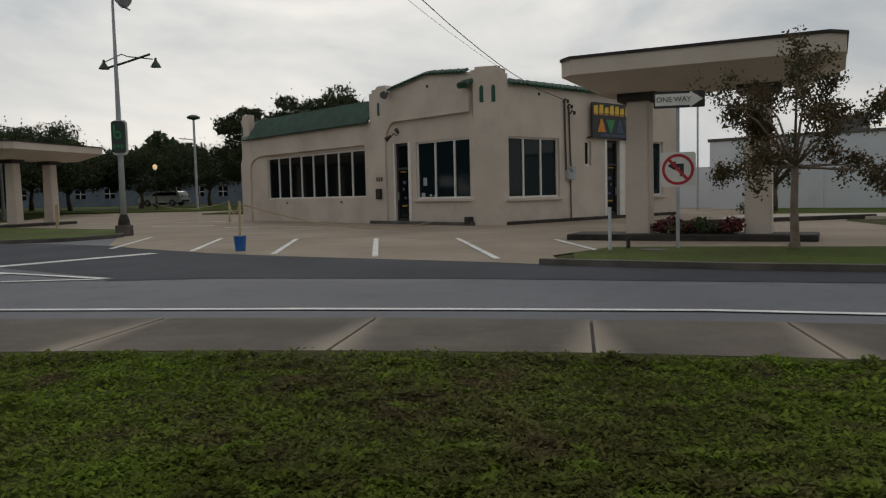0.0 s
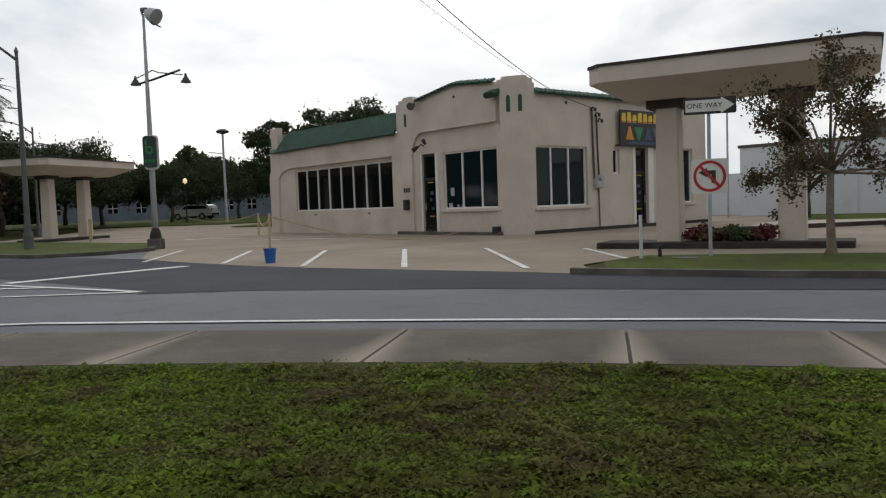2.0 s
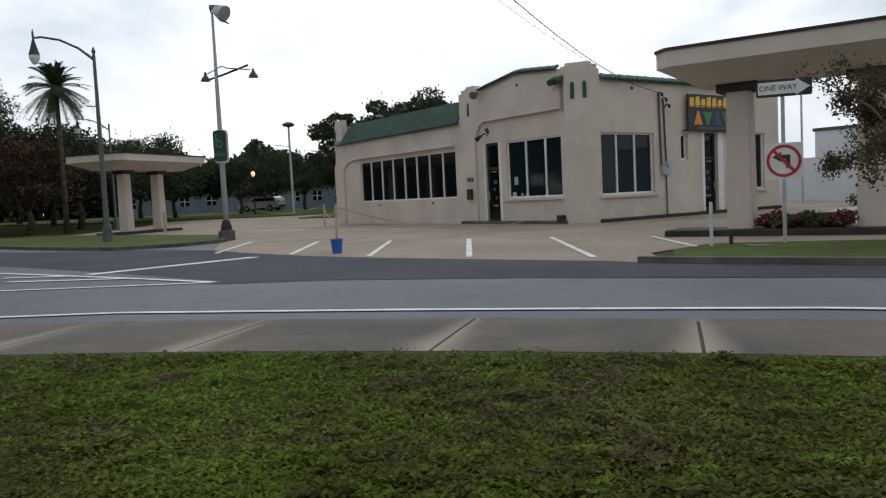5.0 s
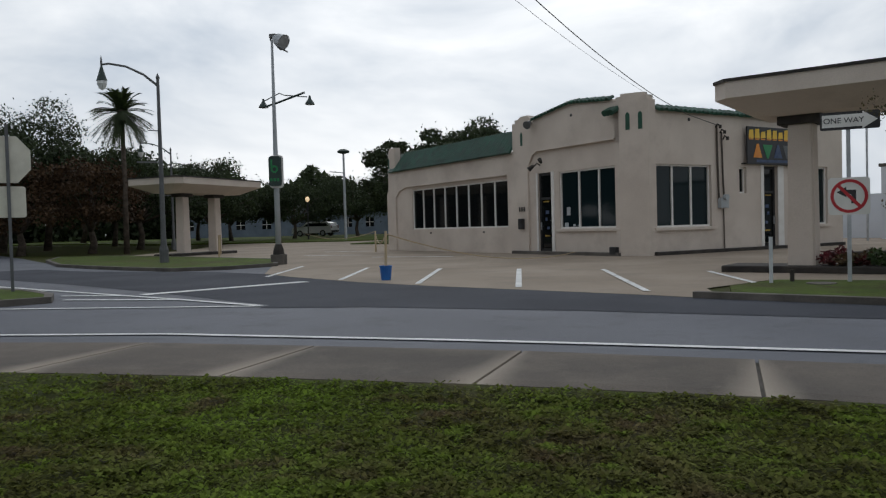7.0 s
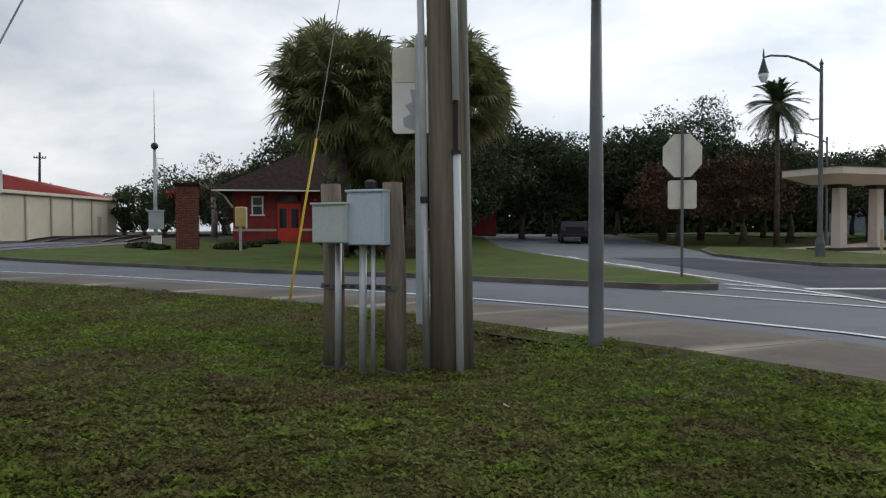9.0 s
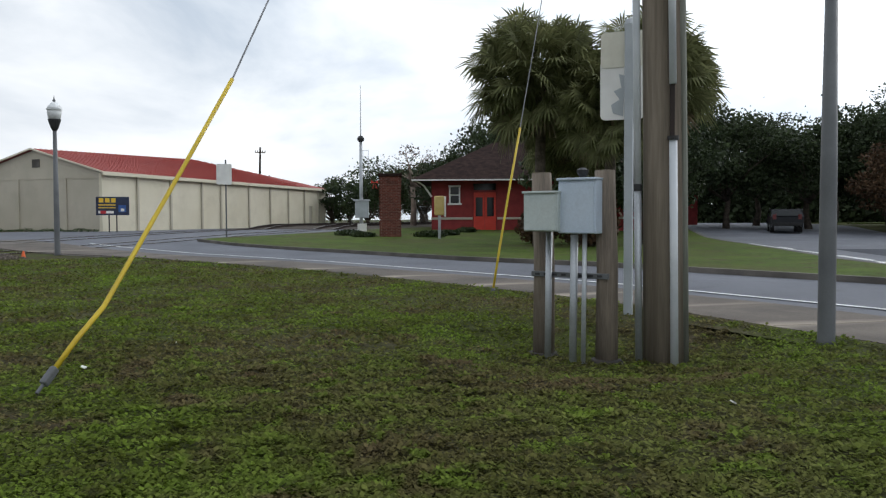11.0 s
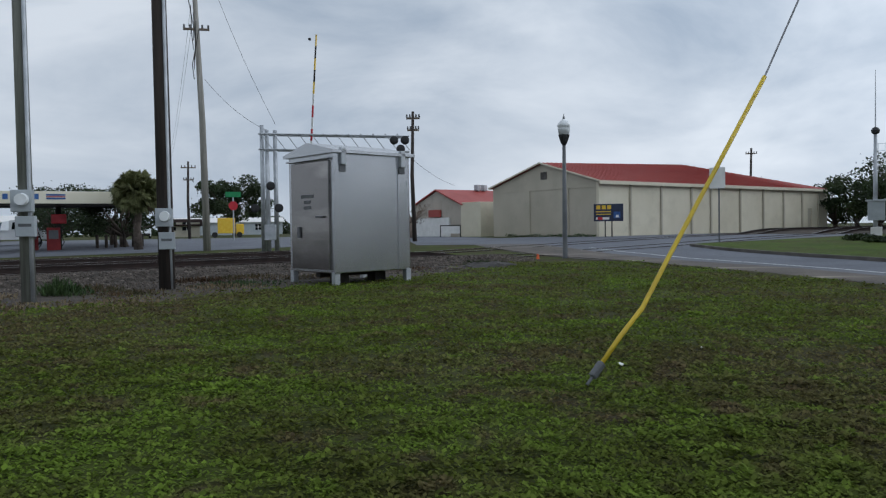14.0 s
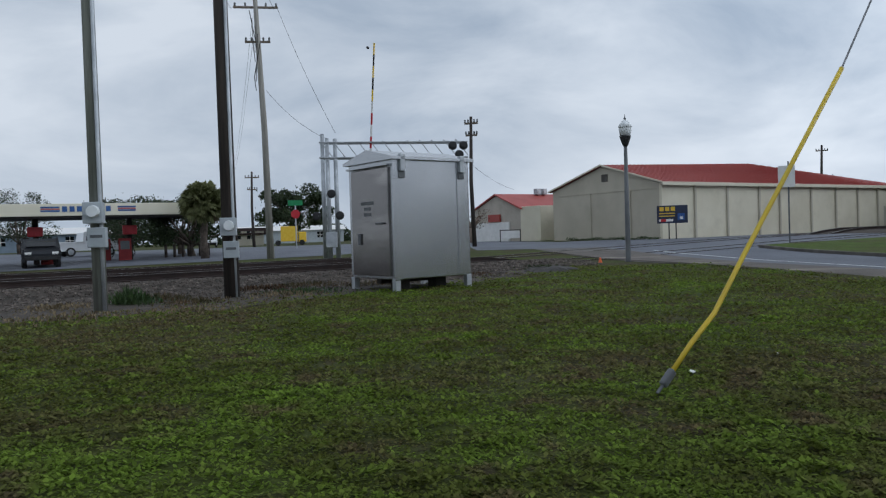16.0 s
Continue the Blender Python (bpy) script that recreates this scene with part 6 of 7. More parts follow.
track(0.0, 130)
track(5.0, 130)
bm = B()
for a0, a1 in ((-62.0, ROAD_A), (ROAD_B, 105.0)):
    rows, n = [], 24
    for k in range(n + 1):
        sk = a0 + (a1 - a0) * k / n
        q, up = R0 + RD * sk, bed(sk)
        near = -3.6 if sk < 0 else -2.6
        rows.append([bm.verts.new((q.x + RN.x * u, q.y + RN.y * u, rise(q.x, q.y) + 0.015 + w * up)) for u, w in ((near, 0.0), (-2.0, 0.085), (-1.5, 0.175), (1.4, 0.175), (3.6, 0.175), (6.5, 0.175), (7.4, 0.065), (9.5, 0.0))])
    for a_, b_ in zip(rows, rows[1:]):
        for j in range(7):
            bm.faces.new((a_[j], a_[j + 1], b_[j + 1], b_[j]))
tagged(link("ballast", bm, "ballast"), "brown gravel ballast bed under the tracks", "gravel", kind="structure")
edge = [(-5.0, -17.0), (-8.2, -12.5), (-10.2, -9.9), (-11.6, -8.3), (-14.6, -7.5), (-17.6, -5.8), (-22, -4.9), (-25.5, -5.4), (-29, -7.5), (-34, -9.0), (-20, -16.0), (-8, -26)]
tagged(link("gravel_verge", drape(B(), edge, 0.008), "ballast"), "dirty gravel verge between lawn and tracks", "gravel", kind="structure")


def stones():
    rng = np.random.default_rng(8)
    P, F = [], []
    base = np.array([(1, 0, 0), (-1, 0, 0), (0, 1, 0), (0, -1, 0), (0, 0, 1), (0, 0, -0.6)], float)
    tri = [(0, 2, 4), (2, 1, 4), (1, 3, 4), (3, 0, 4), (2, 0, 5), (1, 2, 5), (3, 1, 5), (0, 3, 5)]
    for k in range(9000):
        s = rng.uniform(-10, 17)
        u = rng.uniform(-5.6, -1.2) if s < 12 else rng.uniform(-3.4, -1.2)
        q = R0 + RD * float(s) + RN * float(u)
        z = rise(q.x, q.y) + (0.02 if u < -3.4 else 0.02 + 0.17 * min(1, max(0, (u + 3.4) / 1.9)))
        v = base * rng.uniform(0.6, 1.2, (6, 3)) * rng.uniform(0.02, 0.055) * (1, 1, 0.75)
        a0 = rng.uniform(0, 6.28)
        R = np.array([[math.cos(a0), -math.sin(a0), 0], [math.sin(a0), math.cos(a0), 0], [0, 0, 1]])
        i = len(P)
        P += [tuple(p) for p in v @ R.T + (q.x, q.y, z)]
        F += [tuple(i + j for j in f) for f in tri]
    tagged(quads("gravel_stones", P, F, "stone"), "loose grey and brown ballast stones", "gravel", kind="stuff")


stones()


def weeds(x, y, r, h, leaf, n, seed):
    """A loose straggle of upright blades and small leaves, thinning outwards."""
    rng = np.random.default_rng(seed)
    P, F = [], []
    for k in range(n):
        px, py = rng.normal(size=2) * r * (0.6, 0.45)
        d = math.hypot(px, py) / r
        ln = h * rng.uniform(0.35, 1.0) * max(0.25, 1 - 0.5 * d)
        a0, tilt, w = rng.uniform(0, 6.28), rng.uniform(0.1, 1.1), rng.uniform(0.008, 0.022)
        tip = (px + math.cos(a0) * ln * math.sin(tilt), py + math.sin(a0) * ln * math.sin(tilt), ln * math.cos(tilt))
        mid = (px * 0.4 + tip[0] * 0.6, py * 0.4 + tip[1] * 0.6, tip[2] * 0.68)
        sx, sy = -math.sin(a0) * w, math.cos(a0) * w
        i = len(P)
        P += [(px, py, -0.01), (mid[0] + sx, mid[1] + sy, mid[2]), tip, (mid[0] - sx, mid[1] - sy, mid[2])]
        F.append((i, i + 1, i + 2, i + 3))
    ob = tagged(quads("weeds", P, F, leaf), "scrubby weeds growing in the gravel", "weeds", "gravel weeds")
    ob.matrix_basis = on(x, y, seed * 47)


for k, (x, y, r, h, lf) in enumerate(((-11.9, -11.9, 0.9, 0.14, "dry_palm"), (-13.6, -11.0, 0.7, 0.22, "crape_leaf"), (-16.2, -10.2, 0.8, 0.2, "rust_leaf"), (-9.0, -13.0, 0.9, 0.16, "crape_leaf"), (-13.0, -9.7, 0.8, 0.14, "crape_leaf"), (-15.4, -8.8, 0.9, 0.16, "green_plant"), (-17.6, -8.2, 0.9, 0.14, "crape_leaf"), (-21, -6.9, 1.0, 0.18, "rust_leaf"), (-24.5, -5.6, 1.1, 0.2, "oak_leaf_mid"), (-12.7, -11.0, 0.45, 0.5, "green_plant"), (-10.2, -10.1, 1.20, 0.16, "dry_palm"), (-14.6, -8.8, 1.00, 0.14, "dry_palm"), (-11.4, -8.8, 1.10, 0.13, "dry_palm"), (-17.3, -9.7, 0.90, 0.20, "crape_leaf"))):
    weeds(x, y, r, h, lf, 420, 150 + k)

# equipment cabinet
cb = thing("signal_cabinet", "large bare aluminium railway equipment cabinet on short legs", "equipment cabinet", pose(-15.28, -6.58, 0, 0, 0, 146.0))
W, D_ = 2.0, 1.75
part("body", box(B(), (W / 2, D_ / 2, 1.5), (W, D_, 2.5), 0.02), "aluminium", cb)
bm = B()
slab(bm, [(-0.1, 2.72), (-0.1, 2.78), (D_ / 2, 2.99), (D_ + 0.1, 2.78), (D_ + 0.1, 2.72)], -0.08, W + 0.08, "yz")
part("roof", bm, "aluminium", cb, "shallow gabled aluminium roof")
for x in (0.06, W - 0.06):
    for y in (0.06, D_ - 0.06):
        part("leg", box(B(), (x, y, 0.12), (0.13, 0.13, 0.3), 0.01), "galv", cb)
part("floor_beam", box(B(), (W / 2, D_ / 2, 0.2), (W - 0.3, 0.16, 0.12), 0.01), "rust_black", cb)
for x, y in ((0.45, 0.5), (1.5, 0.6)):
    part("cable_duct", box(B(), (x, y, 0.12), (0.3, 0.3, 0.28), 0.02), "rust_black", cb, "dark cable duct under the cabinet")
dr = part("door", box(B(), (-0.025, D_ / 2 - 0.02, 1.45), (0.05, D_ - 0.3, 2.25), 0.01), "aluminium_door", cb, "scuffed aluminium door with painted reflection bands")
part("hood", box(B(), (-0.07, D_ / 2 - 0.02, 2.62), (0.14, D_ - 0.2, 0.04), 0.006), "aluminium", dr)
part("handle", box(B(), (-0.09, 0.42, 1.42), (0.06, 0.22, 0.04), 0.008), "lamp_grey", dr)
part("lock", box(B(), (-0.07, D_ - 0.5, 1.1), (0.04, 0.1, 0.24), 0.008), "lamp_grey", dr)
bm = B()
for k, (z, w) in enumerate(((1.86, 0.5), (1.74, 0.24), (1.62, 0.28))):
    box(bm, (-0.054, D_ / 2 + 0.05, z), (0.008, w, 0.07))
part("stencil_bars", bm, "lamp_grey", dr, "dark stencilled bars in place of unreadable text")
part("corner_post", box(B(), (0.06, -0.012, 1.5), (0.16, 0.03, 2.52), 0.006), "aluminium", cb)
for x in (0.2, W - 0.24):
    part("lifting_lug", box(B(), (x, -0.05, 2.66), (0.12, 0.1, 0.36), 0.01), "galv", cb)
    part("lug_plate", box(B(), (x, -0.02, 2.42), (0.16, 0.05, 0.16), 0.01), "lamp_grey", cb)
part("seam", box(B(), (W - 0.32, -0.008, 1.5), (0.04, 0.02, 2.48)), "aluminium", cb)

# meter poles beside the track
for (x, y, mat, r, lab, zs) in ((-11.36, -10.48, "grey_pole_wood", 0.115, "grey-green utility pole with meter boxes by the tracks", (1.72, 1.3)), (-14.2, -9.75, "dark_pole_wood", 0.16, "black creosoted utility pole with meter boxes by the tracks", (1.46, 1.0))):
    p = thing("meter_pole", lab, "utility pole", on(x, y, 118))
    part("pole", tube(B(), [(0, 0, -0.1), (-0.03, 0.03, 5), (-0.06, 0.05, 10.5)], [r, r * 0.92, r * 0.8], 14), mat, p, smooth=True)
    part("conduit", tube(B(), [(0.09, -0.1, -0.02), (0.08, -0.1, zs[1]), (0.06, -0.09, 9.0)], 0.035, 8), "galv", p, smooth=True)
    bx = part("meter_box", box(B(), (0.0, -r - 0.1, zs[0] - 0.02), (0.32, 0.2, 0.36), 0.012), "grey_paint", p)
    part("meter_dial", rod(B(), (0.02, -r - 0.2, zs[0]), (0.02, -r - 0.31, zs[0]), 0.105, 0.095, 18), "globe_white", bx, "round glass meter")
    bx = part("switch_box", box(B(), (0.04, -r - 0.08, zs[1] - 0.02), (0.3, 0.16, 0.34), 0.012), "grey_paint", p)
    part("label_bars", box(B(), (0.04, -r - 0.163, zs[1]), (0.2, 0.006, 0.05)), "lamp_grey", bx)


def power_pole(x, y, h, r, mat, arms, label, rz=0):
    p = thing("power_pole", label, "utility pole", on(x, y, rz), "power poles")
    part("pole", tube(B(), [(0, 0, -0.1), (-0.1, 0, h * 0.5), (-0.35 if h > 10 else 0, 0, h)], [r, r * 0.8, r * 0.6], 12), mat, p, smooth=True)
    lean = -0.35 if h > 10 else 0.0
    for z, w in arms:
        part("cross_arm", box(B(), (lean * z / h, 0, z), (w, 0.1, 0.11), 0.01), "stake_wood", p)
        for s in (-1, -0.5, 0.5, 1):
            part("insulator", lathe(B(), [(0.03, 0), (0.06, 0.05), (0.04, 0.1), (0.06, 0.14), (0.02, 0.2)], 8, (lean * z / h + s * w * 0.46, 0, z + 0.05)), "lamp_grey", p)
    return p


power_pole(-36.43, -22.29, 13.6, 0.2, "pale_pole_wood", ((13.2, 2.3), (11.4, 1.3)), "tall leaning grey power pole with cross arms by the crossing", 118)
power_pole(-44.75, -13.5, 7.7, 0.14, "dark_pole_wood", ((7.3, 0.8), (6.6, 0.7)), "dark wooden power pole beside the crossing", 100)
power_pole(-68.2, -43.4, 7.6, 0.16, "dark_pole_wood", ((7.0, 1.4), (5.8, 1.0)), "distant dark power pole beyond the filling station", 118)
power_pole(-92, 11.5, 9.0, 0.18, "dark_pole_wood", ((8.4, 1.2), (5.6, 2.2)), "distant power pole behind the warehouse", 90)
for a_, b_, sg in (((-35.7, -23.7, 13.3), (-11.4, -10.5, 10.3), 1.0), ((-36.8, -21.6, 13.3), (-33.0, -16.6, 6.0), 0.5), ((-36.4, -22.2, 9.0), (-32.8, -16.9, 5.7), 0.6), ((-36.8, -21.8, 13.3), (-14.2, -9.8, 10.2), 1.2), ((-44.75, -13.5, 5.2), (-61.5, -15.0, 4.6), 0.4), ((-36.2, -22.8, 12.6), (-90, -60, 11), 2.0), ((-36.2, -22.8, 11.5), (-90, -60, 10), 2.0)):
    bm = tube(B(), [Vector(a_).lerp(Vector(b_), q) + Vector((0, 0, -4 * sg * q * (1 - q) * 0.5)) for q in np.linspace(0, 1, 10)], 0.01, 4)
    tagged(link("power_line", bm, "black"), "thin dark power line strung between poles", "cable", "power lines")
for k in range(5):
    z0 = 12.8 - 0.5 * k
    bm = tube(B(), [(-36.15 + 0.25 * k, -22.9 + 0.3 * k, z0 + 0.4), (-36.3 + 0.2 * math.sin(k * 2), -22.7, z0 - 1.1), (-36.25, -22.7, z0 - 1.8)], 0.02, 4)
    tagged(link("power_line", bm, "black"), "short dark jumper cable on the power pole", "cable", "power lines")

# crossing signals: cantilever, flashers and raised gate
cs = thing("crossing_signal", "railway crossing cantilever with lattice arm and dark flashers", "railway signal", on(-32.75, -16.85, math.degrees(math.atan2(5.8, -2.3))))
zb = rise(-32.75, -16.85)
for x, y, h in ((-0.3, 0.25, 5.9), (-0.05, -0.1, 5.65), (0.3, 0.1, 5.65)):
    part("mast", tube(B(), [(x, y, -0.1), (x, y, h)], [0.11, 0.09], 10), "galv", cs, smooth=True)
bm = B()
for z in (5.45, 4.75):
    for y in (-0.25, 0.25):
        tube(bm, [(-0.4, y, z), (6.4, y, z - 0.12)], 0.04, 6)
for k in range(12):
    x = -0.3 + 0.56 * k
    tube(bm, [(x, -0.25, 5.45), (x + 0.56, -0.25, 4.7)], 0.02, 5)
    tube(bm, [(x, -0.25, 5.45), (x, 0.25, 5.4)], 0.018, 5)
part("lattice_arm", bm, "galv", cs)
for x, z in ((5.7, 5.15), (6.2, 5.15), (-0.6, 2.1), (0.45, 2.1), (0.1, 3.1), (6.0, 4.75)):
    bm = B()
    lathe(bm, [(0.2, 0), (0.2, 0.03), (0.1, 0.05)], 16)
    rod(bm, (0, 0, 0.02), (0, 0, 0.24), 0.09, 0.11, 12)
    bmesh.ops.transform(bm, matrix=pose(x, -0.3, z, 90), verts=bm.verts)
    part("flasher", bm, "black", cs, "round black flasher hood")
part("relay_box", box(B(), (0.05, -0.3, 1.0), (0.5, 0.35, 0.7), 0.02), "galv", cs)
gt = thing("crossing_gate", "raised red and white railway crossing gate arm", "railway gate", on(-33.5, -15.2))
part("mast", tube(B(), [(0, 0, -0.05), (0, 0, 3.4)], 0.09, 10), "galv", gt, smooth=True)
for k in range(13):
    z = 3.0 + 0.54 * k
    part("arm_band", box(B(), (-0.02 * k, 0.03 * k, z + 0.27), (0.05, 0.1 - 0.003 * k, 0.54), 0.005, Euler((-0.05, -0.04, 0))), ("sign_red", "sign_white")[k % 2] if k < 8 else ("sign_yellow", "rust_black")[k % 2], gt)
for z in (4.6, 9.8):
    part("arm_lamp", box(B(), (-0.12, 0.1, z), (0.16, 0.1, 0.1), 0.02), "black", gt)
tagged(link("marker_cone", lathe(B(), [(0.07, 0), (0.065, 0.02), (0.025, 0.19), (0, 0.2)], 12), "orange"), "small orange marker on the grass edge", "marker").matrix_basis = on(-27.6, -4.0)
bm = lathe(B(), [(1.0, -0.03), (0.85, 0.05), (0.62, 0.1), (0.35, 0.08), (0.05, 0.12)], 22)
for v in bm.verts:
    v.co.x *= 1.2 + 0.5 * noise.noise(v.co * 2.2)
    v.co.y *= 0.8 + 0.5 * noise.noise(v.co * 2.6 + Vector((5, 0, 0)))
    v.co.z += 0.09 * noise.noise(v.co * 4.5) if v.co.z > 0 else 0
tagged(link("mud_mound", bm, "rust_black"), "dark lumpy mud beside the crossing", "ground").matrix_basis = on(-22.9, -4.9)

# ---------- warehouse ----------
wh = thing("warehouse", "long beige metal warehouse with red metal roof beyond the tracks", "building", on(-50.49, -3.02, 142.3))
LW, DW, HE, HR = 30.0, 10.0, 3.5, 4.95
part("wall", grid_wall(B(), "x", 0.0, 0.2, 0.0, LW, -0.3, HE, [(26.6, 27.3, -0.3, 1.9)]), "beige_metal", wh)
part("door", box(B(), (26.95, 0.1, 0.85), (0.66, 0.06, 2.05)), "tan_metal", wh)
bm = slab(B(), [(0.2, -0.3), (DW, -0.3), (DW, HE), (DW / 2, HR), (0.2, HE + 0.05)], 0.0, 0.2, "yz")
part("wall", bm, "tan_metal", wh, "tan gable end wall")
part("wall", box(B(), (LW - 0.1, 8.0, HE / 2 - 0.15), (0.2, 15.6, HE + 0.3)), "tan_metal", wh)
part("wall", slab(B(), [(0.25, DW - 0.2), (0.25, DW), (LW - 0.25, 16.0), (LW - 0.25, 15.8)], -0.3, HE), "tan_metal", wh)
RIDGE = 20.4
bm = B()
low, high = ([[bm.verts.new((x, y, z + dz)) for x, y, z in ((-0.2, -0.25, HE + 0.06), (LW + 0.2, -0.25, HE + 0.06), (LW + 0.2, 16.25, HE + 0.06), (-0.2, DW + 0.25, HE + 0.06), (-0.2, DW / 2, HR + 0.1), (RIDGE, 8.0, 5.92))] for dz in (-0.08, 0.0)])
for f in ((0, 1, 5, 4), (1, 2, 5), (2, 3, 4, 5)):
    bm.faces.new([high[k] for k in f])
    bm.faces.new([low[k] for k in f[::-1]])
for a, b in ((0, 1), (1, 2), (2, 3), (3, 4), (4, 0)):
    bm.faces.new((low[a], low[b], high[b], high[a]))
part("roof", bm, "red_metal", wh, "ribbed red metal roof hipped at its far end")
rib = part("roof_rib", slab(B(), [(0, 0), (0, 0.04), (DW / 2 + 0.25, HR - HE + 0.08), (DW / 2 + 0.25, HR - HE + 0.04)], 0, 0.035, "yz"), "red_metal", wh)
for k in range(60):
    x = 0.1 + 0.5 * k
    ob = rib if k == 0 else new("roof_rib", rib.data)
    full = (1 + 3.0 / 5.25 * x / RIDGE) if x < RIDGE else 8.25 / 5.25 * (LW + 0.2 - x) / (LW + 0.2 - RIDGE)
    ob.parent, ob.matrix_basis = wh, pose(x, -0.25, HE + 0.06) @ Matrix.Diagonal((1, full, full, 1))
part("fascia", box(B(), (LW / 2, -0.27, HE - 0.05), (LW + 0.4, 0.05, 0.22)), "beige_metal", wh)
bm = B()
for k in (0, 1):
    y0, y1 = (-0.27, DW / 2) if k == 0 else (DW + 0.27, DW / 2)
    slab(bm, [(y0, HE - 0.02), (y0, HE + 0.08), (y1, HR + 0.13), (y1, HR + 0.03)], -0.26, -0.21, "yz")
part("rake_trim", bm, "beige_metal", wh)
for x in (3.1, 6.4, 9.9, 12.3, 16.2, 19.5, 22.6, 25.6, 28.4):
    part("downpipe", box(B(), (x, -0.06, 1.65), (0.16, 0.1, 3.5), 0.01), "tan_metal", wh)
for y in (2.6, 6.2):
    part("gable_rib", box(B(), (-0.05, y, 1.5), (0.08, 0.14, 3.4), 0.01), "tan_metal", wh)
part("gable_vent", box(B(), (-0.03, DW / 2 - 0.2, 4.15), (0.06, 0.55, 0.5), 0.01), "kerb", wh)
part("gable_seam", box(B(), (-0.02, DW / 2, HE - 0.3), (0.03, DW - 0.4, 0.05)), "tan_metal", wh)
sg = thing("billboard", "dark yard sign with yellow and white bars before the warehouse", "sign", on(-48.4, -2.35, 92))
part("board", box(B(), (0, 0, 1.5), (1.75, 0.05, 1.05), 0.008), "sign_navy", sg)
for x, z, w, h, m_ in ((-0.6, 1.82, 0.24, 0.24, "sign_yellow"), (-0.28, 1.82, 0.24, 0.24, "sign_yellow"), (0.04, 1.82, 0.24, 0.24, "sign_yellow"), (-0.3, 1.56, 0.9, 0.06, "sign_yellow"), (-0.3, 1.4, 0.9, 0.05, "sign_yellow"), (-0.35, 1.15, 0.8, 0.14, "sign_white"), (-0.5, 1.15, 0.3, 0.16, "sign_red"), (0.5, 1.35, 0.4, 0.4, "sign_blue"), (0.52, 1.28, 0.18, 0.16, "sign_white")):
    part("print_bar", box(B(), (x, -0.032 if m_ != "sign_red" else -0.038, z), (w, 0.008, h)), m_, sg)
for x in (-0.2, 0.2):
    part("leg", box(B(), (x, 0.05, 0.45), (0.07, 0.05, 1.1)), "rust_black", sg)
for k in range(10):
    x, y = -50.2 - 0.55 * k * 0.9, -3.6 - 0.75 * k * 0.85
    shrub("weeds along the foot of the warehouse wall", on(x, y), 0.45, 0.16 + 0.08 * math.sin(k * 2.3), "green_plant", 120, 0.1, 170 + k, "weeds", "warehouse weeds")
p = thing("road_sign", "back of a white rectangular sign on a dark post", "road sign", on(-39.6, 3.15, 85))
part("post", box(B(), (0, 0, 1.85), (0.07, 0.06, 3.9), 0.005), "lamp_grey", p)
part("plate", slab(B(), [(x - 0.08, z + 3.1) for x, z in rounded(0.72, 1.0, 0.05)], -0.05, -0.044, "xz"), "sign_white", p)

# smaller red-roofed building and its yard
b2 = thing("shed_building", "white and grey block building with red metal roof", "building", on(-60.6, -14.3, 142.3))
part("wall", slab(B(), [(0, -0.3), (6.2, -0.3), (6.2, 2.6), (3.1, 3.75), (0, 2.6)], 0.0, 12.0, "yz"), "pale_walk", b2, "weathered grey gable wall")
bm = slab(B(), [(-0.25, 2.5), (-0.25, 2.6), (3.1, 3.9), (3.1, 3.8)], -0.2, 12.2, "yz")
slab(bm, [(6.45, 2.5), (6.45, 2.6), (3.1, 3.9), (3.1, 3.8)], -0.2, 12.2, "yz")
part("roof", bm, "red_metal", b2)
part("annex", box(B(), (3.0, -1.2, 1.25), (6.0, 2.4, 2.9), 0.01), "beige_metal", b2)
part("roll_door", box(B(), (2.6, -2.43, 0.85), (2.3, 0.08, 2.2)), "tan_metal", b2)
part("white_wall", box(B(), (-0.1, 3.6, 0.6), (0.14, 4.6, 1.9)), "sign_white", b2, "white painted lower wall")
part("red_awning", box(B(), (-0.15, 3.2, 1.9), (0.2, 1.5, 0.6)), "red_metal", b2)
bm = B()
for x in (4.2, 4.9):
    box(bm, (x, 2.8, 4.1), (0.4, 0.5, 0.5), 0.03)
part("roof_vent", bm, "galv", b2)
ys = thing("yard_sign", "white blank yard sign in a dark frame", "sign", on(-56.6, -14.2, 104))
part("board", box(B(), (0, 0, 0.55), (1.4, 0.05, 0.55), 0.006), "sign_white", ys)
for x in (-0.74, 0.74):
    part("leg", box(B(), (x, 0, 0.4), (0.07, 0.07, 1.0)), "rust_black", ys)
part("top_bar", box(B(), (0, 0, 0.88), (1.5, 0.07, 0.07)), "rust_black", ys)
tree("bare_tree", "reddish bare shrub before the white wall", on(-55.4, -16.8), "rust_leaf", "pale_bark", h=2.9, r=1.5, low=0.3, seed=201, leaves=500, size=0.12, clumps=26)

# ---------- depot ----------
dp = thing("depot", "red-painted brick railway depot with brown hipped roof", "building", on(-44.52, 15.56, 68.4))
LD, DD, HD = 13.0, 8.0, 3.15
DH = [(1.05, 1.72, 1.68, 2.75), (2.5, 3.9, 0.0, 2.95)]
part("wall", grid_wall(B(), "x", 0.0, 0.3, 0.0, LD, -0.2, HD, DH), "red_brick_paint", dp)
bm = box(B(), (0.15, DD / 2 + 0.15, 1.47), (0.3, DD - 0.3, 3.35))
box(bm, (LD - 0.15, DD / 2 + 0.15, 1.47), (0.3, DD - 0.3, 3.35))
part("wall", bm, "red_brick_paint", dp)
part("wall", box(B(), (LD / 2, DD - 0.14, 1.47), (LD - 0.62, 0.28, 3.35)), "red_brick_paint", dp)
